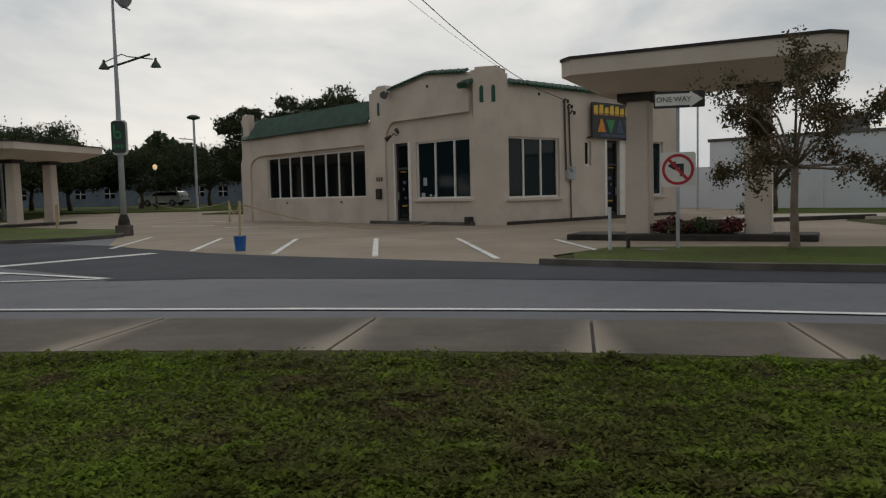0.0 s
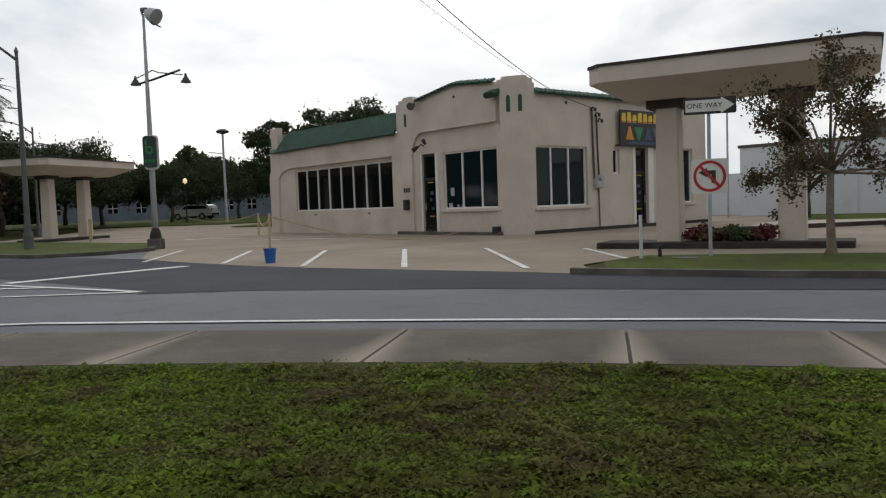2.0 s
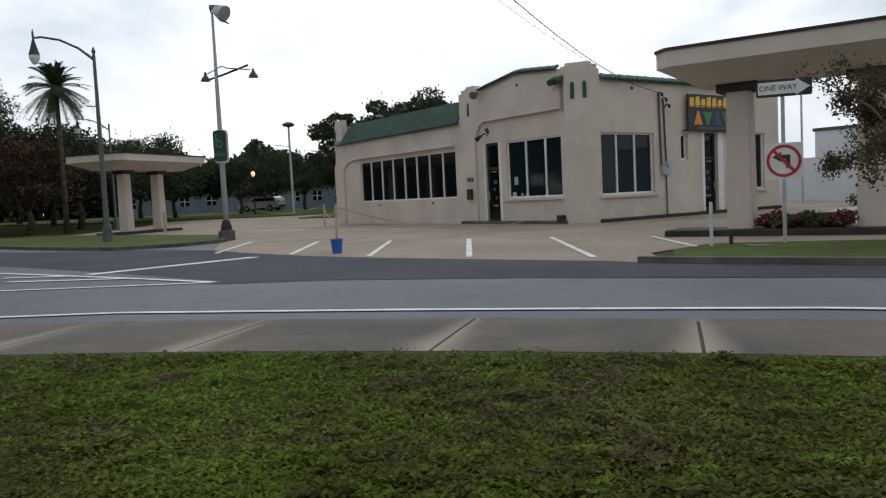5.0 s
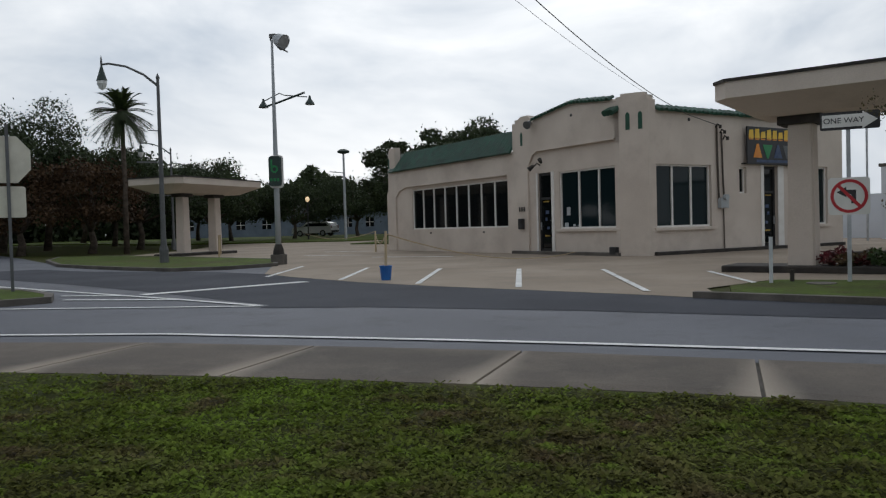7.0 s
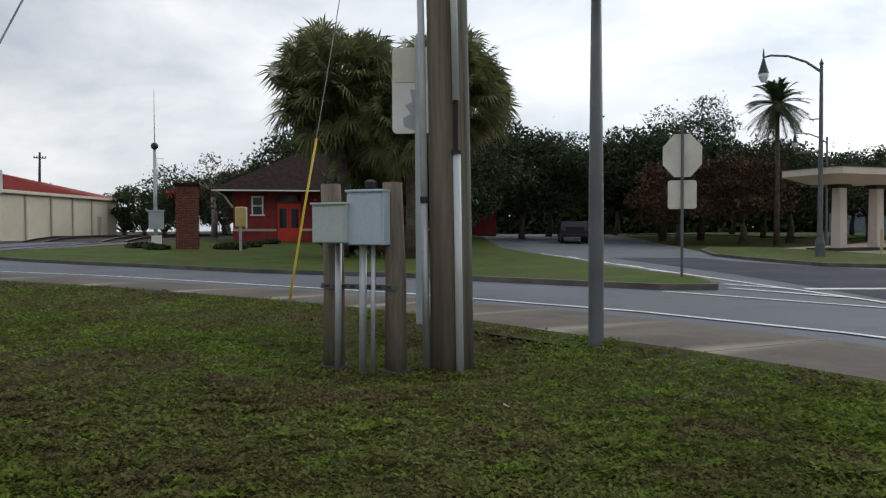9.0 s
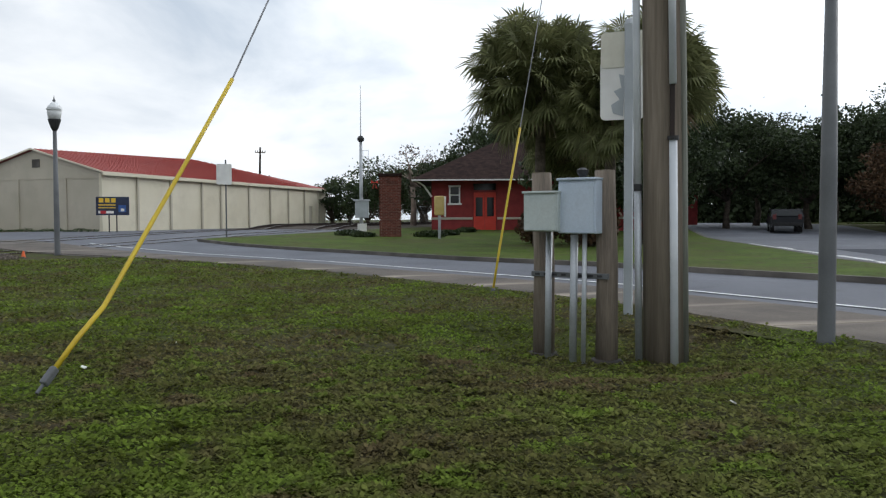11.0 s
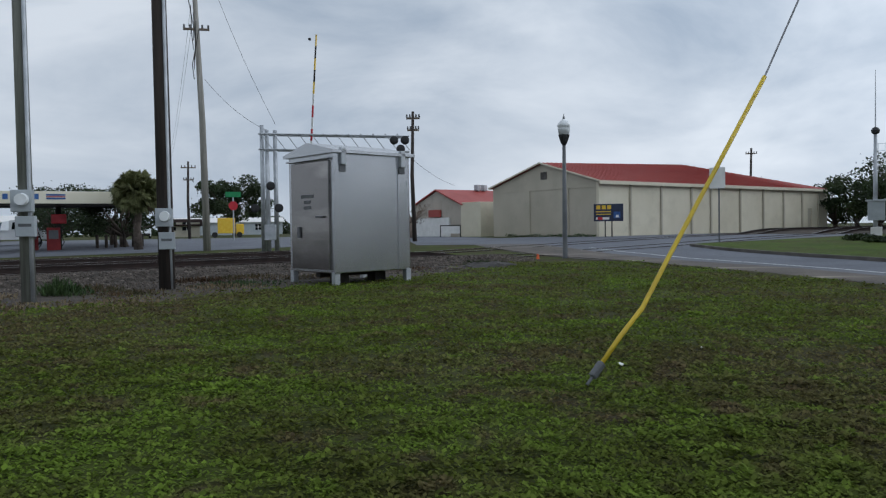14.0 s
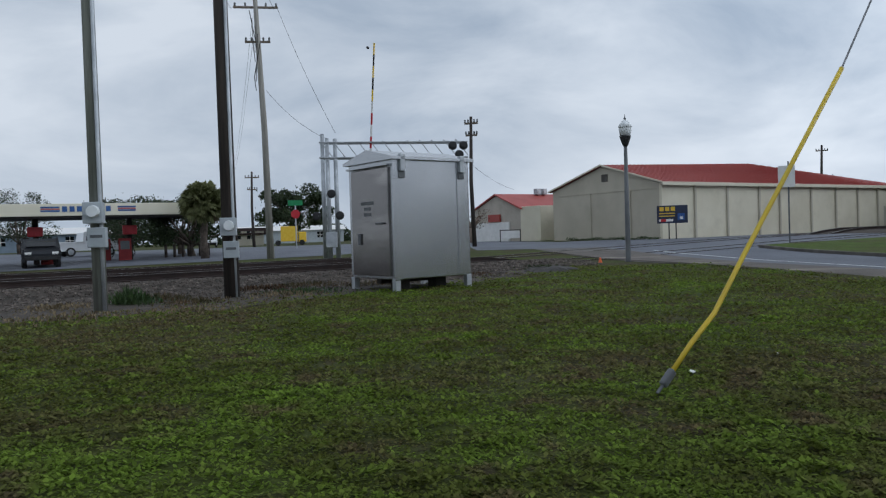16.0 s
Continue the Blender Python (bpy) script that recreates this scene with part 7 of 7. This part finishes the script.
part("stone_band", box(B(), (1.22, -0.02, 0.78), (2.5, 0.06, 0.14), 0.01), "pale_walk", dp)
part("stone_band", box(B(), (8.5, -0.02, 0.78), (9.1, 0.06, 0.14), 0.01), "pale_walk", dp)
bm = B()
v = [bm.verts.new(q) for q in ((-1.15, -1.15, HD - 0.05), (LD + 1.15, -1.15, HD - 0.05), (LD + 1.15, DD + 1.15, HD - 0.05), (-1.15, DD + 1.15, HD - 0.05), (4.0, DD / 2, 5.75), (LD - 4.0, DD / 2, 5.75))]
for f in ((0, 1, 5, 4), (1, 2, 5), (2, 3, 4, 5), (3, 0, 4), (3, 2, 1, 0)):
    bm.faces.new([v[j] for j in f])
part("roof", bm, "brown_roof", dp, "brown shingled hipped roof with wide eaves")
bm = box(B(), (LD / 2, -1.13, HD - 0.1), (LD + 2.3, 0.05, 0.08))
box(bm, (-1.13, DD / 2, HD - 0.1), (0.05, DD + 2.2, 0.08))
part("gutter", bm, "white_frame", dp)
part("eave_bracket", tube(B(), [(0.0, -0.05, 2.1), (-0.45, -0.35, 2.75), (-0.95, -0.6, 3.05)], 0.06, 6), "white_frame", dp)
w = part("window", box(box(box(box(B(), (1.385, 0.0, 2.72), (0.75, 0.12, 0.1)), (1.385, -0.02, 1.65), (0.85, 0.18, 0.1)), (1.09, 0.0, 2.2), (0.09, 0.12, 1.0)), (1.68, 0.0, 2.2), (0.09, 0.12, 1.0)), "sign_white", dp, "white-framed sash window")
part("pane", box(B(), (1.385, 0.05, 2.45), (0.5, 0.02, 0.46)), "dark_glass", w)
part("pane", box(B(), (1.385, 0.05, 1.93), (0.5, 0.02, 0.46)), "dark_glass", w)
part("sash_bar", box(B(), (1.385, 0.0, 2.2), (0.5, 0.08, 0.07)), "sign_white", w)
part("transom", box(B(), (3.2, 0.08, 2.68), (1.3, 0.06, 0.4)), "dark_glass", dp)
part("door_frame", box(box(B(), (3.2, 0.0, 2.42), (1.4, 0.1, 0.1)), (3.2, 0.0, 2.92), (1.4, 0.1, 0.08)), "red_brick_paint", dp)
for x in (2.86, 3.54):
    d_ = part("door", box(box(box(box(B(), (x, 0.06, 0.45), (0.66, 0.07, 0.9)), (x, 0.06, 2.2), (0.66, 0.07, 0.3)), (x - 0.27, 0.06, 1.48), (0.12, 0.07, 1.15)), (x + 0.27, 0.06, 1.48), (0.12, 0.07, 1.15)), "bright_red", dp, "bright red glazed door leaf")
    part("pane", box(B(), (x, 0.07, 1.48), (0.42, 0.02, 1.15)), "dark_glass", d_)
part("step", box(B(), (3.2, -0.5, -0.02), (2.4, 0.9, 0.16)), "pale_walk", dp)

# brick pillar with a seasonal garland
bp = thing("brick_pillar", "weathered red brick gate pillar with dark cap", "pillar", on(-37.0, 10.72, 72, 0.02))
part("core", box(B(), (0, 0, 1.5), (0.94, 0.94, 3.0)), "mortar", bp)
P, F = [], []
for c in range(39):
    z = 0.04 + 0.077 * c
    for k in range(4):
        for s in range(4):
            u = -0.36 + 0.24 * k + (0.06 if c % 2 else -0.06)
            ctr = Vector((u, -0.475, z))
            R = Matrix.Rotation(math.pi / 2 * s, 3, "Z")
            i = len(P)
            for dx in (-0.112, 0.112):
                for dy in (-0.03, 0.03):
                    for dz in (-0.033, 0.033):
                        P.append(tuple(R @ (ctr + Vector((dx, dy, dz)))))
            F += [tuple(i + j for j in f) for f in ((0, 1, 3, 2), (4, 6, 7, 5), (0, 4, 5, 1), (2, 3, 7, 6), (0, 2, 6, 4), (1, 5, 7, 3))]
br = quads("bricks", P, F, "brick", bp)
br["kind"] = "stuff"
part("cap", box(B(), (0, 0, 3.08), (1.16, 1.16, 0.14), 0.02), "brown_roof", bp)
gl = shrub("green garland with small white lights hung on the pillar", bp.matrix_basis @ pose(-0.75, -0.25, 1.2), 0.24, 1.7, "oak_leaf_mid", 700, 0.12, 210, "garland", "garlands")
shrub("green garland hung on the far side of the pillar", bp.matrix_basis @ pose(0.7, -0.1, 1.3), 0.2, 1.4, "oak_leaf_mid", 500, 0.12, 211, "garland", "garlands")
bm = B()
for sx in (-1, 1):
    slab(bm, [(0, 0), (sx * 0.26, 0.18), (sx * 0.3, -0.1)], -0.04, 0.04, "xz")
    slab(bm, [(0, 0), (sx * 0.12, -0.5), (sx * 0.2, -0.46)], -0.03, 0.03, "xz")
tagged(link("red_bow", bm, "bright_red"), "bright red ribbon bow on the garland", "decoration").matrix_basis = bp.matrix_basis @ pose(-0.74, -0.5, 2.72) @ Matrix.Scale(0.6, 4)
hp = thing("call_box", "yellow and white box on a short post before the depot", "utility box", on(-34.2, 12.25, 72, 0.1))
part("post", box(B(), (0, 0, 0.55), (0.12, 0.12, 1.3), 0.01), "galv", hp)
part("body", box(B(), (0, 0, 1.55), (0.46, 0.36, 0.9), 0.06), "aged_yellow", hp)
part("side_cover", box(B(), (0.26, -0.02, 1.5), (0.08, 0.4, 0.95), 0.03), "sign_white", hp)

# radio mast by the tracks
an = thing("radio_mast", "grey radio mast with whip aerial and cabinets by the tracks", "mast", on(-43.0, 10.8, 72))
part("mast", tube(B(), [(0, 0, -0.05), (0, 0, 5.2)], [0.11, 0.08], 10), "galv", an, smooth=True)
part("whip", tube(B(), [(0, 0, 5.2), (0, 0, 8.3)], [0.035, 0.012], 6), "galv", an)
part("ball", lathe(B(), [(0.02, 5.08), (0.18, 5.2), (0.2, 5.32), (0.14, 5.44), (0.0, 5.5)], 12), "black", an)
part("cabinet", box(B(), (0.05, -0.15, 1.35), (0.75, 0.4, 0.95), 0.02), "grey_paint", an)
part("cabinet_hood", box(B(), (0.05, -0.15, 1.86), (0.95, 0.5, 0.08), 0.01), "galv", an)
part("base_box", box(B(), (0.05, -0.1, 0.25), (0.5, 0.35, 0.6), 0.02), "sign_white", an)
bm = B()
for x in (0.12, 0.42):
    tube(bm, [(x, 0, 3.2), (x, 0, 4.7)], 0.012, 4)
for k in range(5):
    tube(bm, [(0.0, 0, 3.25 + 0.35 * k), (0.42, 0, 3.25 + 0.35 * k)], 0.012, 4)
part("aerial_loops", bm, "galv", an)
tagged(link("marker_post", rod(B(), (0, 0, 0), (0, 0, 1.2), 0.06, n=8), "pvc"), "white marker post by the mast", "post").matrix_basis = on(-42.3, 11.9)
# chain-link fence beyond the tracks
fn = thing("wire_fence", "grey chain-link fence beyond the tracks", "fence", on(-76, 17, 60))
for k in range(8):
    part("post", rod(B(), (2.4 * k - 4, 0, 0), (2.4 * k - 4, 0, 1.9), 0.035, n=6), "galv", fn)
bm = B()
for k in range(96):
    x = -4 + 0.175 * k
    tube(bm, [(x, 0, 0.05), (min(x + 0.9, 12.8), 0, 1.85)], 0.007, 3)
    tube(bm, [(x + 0.9, 0, 0.05), (x, 0, 1.85)], 0.007, 3)
part("mesh", bm, "galv", fn)
part("top_rail", tube(B(), [(-4, 0, 1.88), (12.8, 0, 1.88)], 0.025, 6), "galv", fn)


# ---------- vehicles ----------
def car(m, paint, label, L=4.5, H=1.55, kind="suv"):
    c = thing("parked_car", label, "car", m, "parked vehicles")
    if kind == "pickup":
        prof = [(-L / 2, 0.45), (-L / 2, 1.0), (-0.5, 1.05), (-0.35, H - 0.05), (0.75, H), (1.25, 1.08), (L / 2 - 0.1, 0.98), (L / 2, 0.75), (L / 2, 0.42)]
        win = [(-0.3, 1.1), (-0.22, H - 0.12), (0.7, H - 0.08), (1.08, 1.1)]
    else:
        prof = [(-L / 2, 0.42), (-L / 2, 0.95), (-L / 2 + 0.35, H - 0.1), (-L / 2 + 0.7, H), (0.4, H), (1.15, 1.0), (L / 2 - 0.15, 0.88), (L / 2, 0.7), (L / 2, 0.38)]
        win = [(-L / 2 + 0.3, 1.02), (-L / 2 + 0.55, H - 0.12), (0.35, H - 0.1), (0.92, 1.02)]
    bm = slab(B(), prof, -0.85, 0.85, "xz")
    bmesh.ops.bevel(bm, geom=[e_ for e_ in bm.edges if abs(e_.verts[0].co.y - e_.verts[1].co.y) < 0.01 and len(e_.link_faces) == 2 and abs(e_.calc_face_angle(0)) > 0.8], offset=0.07, segments=2, affect="EDGES")
    part("body", bm, paint, c)
    for s in (-1, 1):
        part("side_glass", slab(B(), win, s * 0.852, s * 0.862, "xz"), "dark_glass", c)
    xa, xb = (0.78, 1.2) if kind == "pickup" else (0.45, 1.1)
    part("windscreen", slab(B(), [(xa + 0.02, H - 0.08), (xb, 1.1), (xb + 0.03, 1.1), (xa + 0.05, H - 0.08)], -0.7, 0.7, "xz"), "dark_glass", c)
    if kind != "pickup":
        part("rear_glass", slab(B(), [(-L / 2 + 0.02, 1.02), (-L / 2 + 0.3, H - 0.14), (-L / 2 + 0.27, H - 0.14), (-L / 2 - 0.01, 1.02)], -0.66, 0.66, "xz"), "dark_glass", c)
    for sx in (-1.32, 1.32):
        for s in (-1, 1):
            w = part("wheel", rod(B(), (sx, s * 0.68, 0.32), (sx, s * 0.89, 0.32), 0.32, n=18), "rubber", c)
            part("rim", rod(B(), (sx, s * 0.89, 0.32), (sx, s * 0.9, 0.32), 0.2, n=14), "galv", w)
    for s in (-1, 1):
        part("tail_lamp", box(B(), (-L / 2 - 0.01, s * 0.7, 0.95), (0.04, 0.2, 0.3), 0.01), "tail_red", c)
        part("headlight", box(B(), (L / 2 - 0.03, s * 0.62, 0.72), (0.06, 0.3, 0.16), 0.02), "sign_white", c)
    part("front_bumper", box(B(), (L / 2 + 0.02, 0, 0.48), (0.08, 1.6, 0.2), 0.03), "galv" if kind == "pickup" else "rubber", c)
    part("rear_bumper", box(B(), (-L / 2 - 0.02, 0, 0.5), (0.08, 1.6, 0.2), 0.03), "rubber", c)
    return c


car(on(-38.2, 36.6, 140, 0.02), "car_dark", "dark car parked under the oaks", H=1.42)
car(on(-27.3, 76.5, 170, 0.1), "car_white", "white car parked behind the lot", H=1.45)
car(on(-55, 36.0, 130, 0.02), "car_dark", "dark car parked under the oaks", H=1.45)
car(on(-29.2, -34.3, 48, 0.02), "car_green", "dark green pickup truck at the filling station", L=5.0, H=1.7, kind="pickup")
car(on(-33.0, -34.3, 48, 0.02), "car_dark", "dark sport utility vehicle at the filling station", H=1.5)
car(on(-45.0, -42.5, 150, 0.02), "car_white", "white pickup truck behind the filling station", L=5.0, H=1.7, kind="pickup")
car(on(-78.0, -55.7, 36, 0.02), "car_white", "white car on the road beyond the tracks", H=1.45)

# ---------- filling station beyond the tracks ----------
fs = thing("station_canopy", "white flat filling station canopy with blue and red stripes", "canopy", on(-32.45, -36.5, math.degrees(math.atan2(6.75, -6.3))))
part("fascia", box(B(), (0.95, 2.5, 3.1), (18.3, 5.4, 0.68), 0.02), "cream_sign", fs)
part("soffit", box(B(), (0.95, 2.5, 2.72), (18.1, 5.2, 0.1)), "rust_black", fs)
for x, w in ((2.6, 1.3), (6.3, 1.3)):
    for z, m_ in ((3.24, "sign_blue"), (3.04, "sign_blue")):
        part("stripe", box(B(), (x - 0.1 if x < 4 else x + 0.1, -0.21, z), (0.95, 0.02, 0.09)), m_, fs)
    part("stripe", box(B(), (x - 0.1 if x < 4 else x + 0.1, -0.21, 3.14), (0.95, 0.02, 0.05)), "sign_red", fs)
for k in range(7):
    part("lettering_bar", box(B(), (3.22 + 0.37 * k, -0.212, 3.14), (0.25, 0.02, 0.3)), "sign_blue", fs, "blue bar in place of a brand letter")
for x in (1.6, 6.6):
    part("column", box(B(), (x, 2.4, 1.4), (0.3, 0.3, 3.1)), "rust_black", fs)
    part("column_box", box(B(), (x, 2.0, 1.95), (0.8, 0.5, 0.55), 0.05), "sign_red", fs)
for k, (x, y) in enumerate(((2.2, 1.8), (6.3, 1.8), (5.2, 3.0))):
    pm = thing("fuel_pump", "dark red fuel pump with grey panel under the canopy", "fuel pump", fs.matrix_basis @ pose(x, y, 0))
    part("body", box(B(), (0, 0, 0.75), (0.7, 0.45, 1.4), 0.03), "red_brick_paint", pm)
    part("panel", box(B(), (0, -0.24, 1.05), (0.5, 0.03, 0.5), 0.01), "lamp_grey", pm)
    part("hose", tube(B(), [(0.36, 0, 1.2), (0.55, 0.05, 0.6), (0.38, 0.1, 0.3)], 0.025, 6), "rubber", pm)
for k in range(6):
    tagged(link("bollard", rod(B(), (0, 0, 0), (0, 0, 1.0), 0.09, n=10), "tie_wood"), "brown bollard at the filling station", "bollard", "bollards").matrix_basis = fs.matrix_basis @ pose(8.6 + 0.5 * k, 2.0, 0)
tagged(link("station_forecourt", drape(B(), [(-24, -38), (-33, -27), (-38.5, -19.5), (-47, -13.5), (-75, -30), (-60, -75), (-30, -60)], 0.02), "asphalt"), "grey asphalt forecourt beyond the tracks", "pavement", kind="structure")


def low_building(m, w, d, h, wall, roof, label, nwin):
    b = thing("low_building", label, "building", m, "far buildings")
    holes = [(0.8 + k * (w - 1.2) / nwin, 1.9 + k * (w - 1.2) / nwin, 0.9, 2.0) for k in range(nwin)]
    part("wall", grid_wall(B(), "x", 0, 0.2, 0, w, -0.2, h, holes), wall, b)
    part("wall", box(B(), (w / 2, d / 2 + 0.12, h / 2 - 0.1), (w, d - 0.22, h + 0.18)), wall, b)
    part("roof", slab(B(), [(-0.4, h), (-0.4, h + 0.12), (d / 2, h + 1.0), (d + 0.4, h + 0.12), (d + 0.4, h)], -0.4, w + 0.4, "yz"), roof, b)
    for a0, a1, z0, z1 in holes:
        w_ = part("window", box(B(), ((a0 + a1) / 2, 0.03, (z0 + z1) / 2), (a1 - a0, 0.05, z1 - z0), 0.0), "dark_glass", b)
        part("frame", box(box(B(), ((a0 + a1) / 2, -0.01, (z0 + z1) / 2), (0.07, 0.06, z1 - z0)), ((a0 + a1) / 2, -0.012, (z0 + z1) / 2), (a1 - a0, 0.06, 0.07)), "white_frame", w_)
    return b


low_building(on(-77.9, -89.6, 139.0), 15, 6, 2.3, "pale_blue", "white_frame", "pale blue low building with white windows behind the station", 5)
low_building(on(-125.6, -83.4, 123.5), 20, 6, 2.3, "grey_paint", "white_frame", "long white commercial building beyond the crossing", 4)
low_building(on(-93.1, -63.5, 124.2), 5, 5, 1.5, "tan_metal", "brown_roof", "small tan house beyond the crossing", 2)
low_building(on(-32.5, 92, -12), 16, 8, 2.9, "pale_blue", "lamp_grey", "pale blue house glimpsed under the trees", 5)
low_building(on(-49, 88, 8), 14, 8, 2.9, "pale_blue", "lamp_grey", "pale blue-grey house glimpsed under the trees", 4)
low_building(on(-66, 37, 58), 12, 7, 2.8, "red_brick_paint", "brown_roof", "red building glimpsed under the oaks", 4)
tk = thing("box_truck", "yellow box truck parked beyond the crossing", "truck", on(-78.4, -45.7, 120) @ Matrix.Scale(0.78, 4))
part("cargo_box", box(B(), (0.5, 0, 1.7), (2.4, 2.0, 2.2), 0.04), "sign_yellow", tk)
part("cab", box(B(), (2.4, 0, 1.2), (1.1, 1.9, 1.5), 0.12), "sign_yellow", tk)
for x in (-1.1, 2.3):
    for s in (-1, 1):
        part("wheel", rod(B(), (x, s * 0.75, 0.4), (x, s * 1.0, 0.4), 0.4, n=16), "rubber", tk)
gs = thing("street_sign", "green street name sign on a pole by the crossing", "road sign", on(-52.9, -30.0, 118))
part("pole", rod(B(), (0, 0, 0), (0, 0, 3.6), 0.05, n=8), "galv", gs)
part("blade", box(B(), (0, -0.06, 3.45), (1.1, 0.03, 0.4), 0.005), "sign_green", gs)
part("stop_plate", slab(B(), [(0.35 * math.cos(radians(22.5 + 45 * k)), 2.6 + 0.35 * math.sin(radians(22.5 + 45 * k))) for k in range(8)], -0.07, -0.06, "xz"), "sign_red", gs)

# ---------- white block building and clutter right of the corner building ----------
wb = thing("block_building", "long low white-painted concrete block building behind the lawn", "building", pose(15.6, 39.6, 0, 0, 0, math.degrees(math.atan2(-4.9, 5.1))))
part("wall", box(B(), (8, 0.1, 1.75), (20, 0.2, 3.6)), "white_block", wb)
part("wall", box(B(), (-1.9, 6.0, 1.75), (0.2, 11.6, 3.6)), "white_block", wb)
part("parapet", box(B(), (8, 0.1, 3.6), (20.2, 0.3, 0.16), 0.01), "kerb", wb)
part("roof", box(B(), (8, 6, 3.4), (19.6, 11.6, 0.12)), "kerb", wb)
for x in (1.4, 4.2, 7.0, 9.8):
    part("vent", box(B(), (x, -0.02, 2.2), (0.25, 0.06, 0.18)), "lamp_grey", wb)
for x in (0.5, 3.5, 6.5, 9.5):
    part("pilaster", box(B(), (x, -0.04, 1.7), (0.35, 0.1, 3.5)), "white_block", wb)
part("rooftop_unit", box(B(), (4.2, 2.0, 4.0), (1.5, 1.2, 1.0), 0.05), "lamp_grey", wb)
part("wall", box(B(), (-6.2, 2.2, 1.1), (8.4, 0.2, 2.4)), "white_block", wb, "lower white yard wall")
tagged(link("steel_mast", tube(B(), [(0, 0, 0), (0, 0, 6.2)], 0.05, 8), "galv"), "thin grey mast behind the corner building", "pole").matrix_basis = on(12.7, 38.5)
tree("background_tree", "sparse grey-green tree beside the block building", on(14.2, 33.5), "oak_leaf_mid", h=3.8, r=1.8, low=0.2, seed=221, leaves=1100, size=0.14, clumps=26)
shrub("dark planter shrub by the white wall", on(12.6, 31.0), 0.7, 0.6, "oak_leaf", 500, 0.14, 222)
part("kerb_edge", box(B(), (0, 0, 0.08), (7.5, 0.2, 0.16), 0.02), "rust_black", tagged(thing("lot_kerb", "dark low kerb along the raised walk", "kerb", pose(10.6, 24.6, 0, 0, 0, 14), kind="structure"), "dark low kerb along the raised walk"))
tagged(link("raised_walk", slab(B(), [(8.2, 23.9), (13.8, 25.3), (16.5, 24.8), (17.2, 27.3), (12, 29.8), (10.4, 28.2)], -0.05, 0.1), "pale_walk"), "raised pale concrete walk beside the building", "pavement", kind="structure")
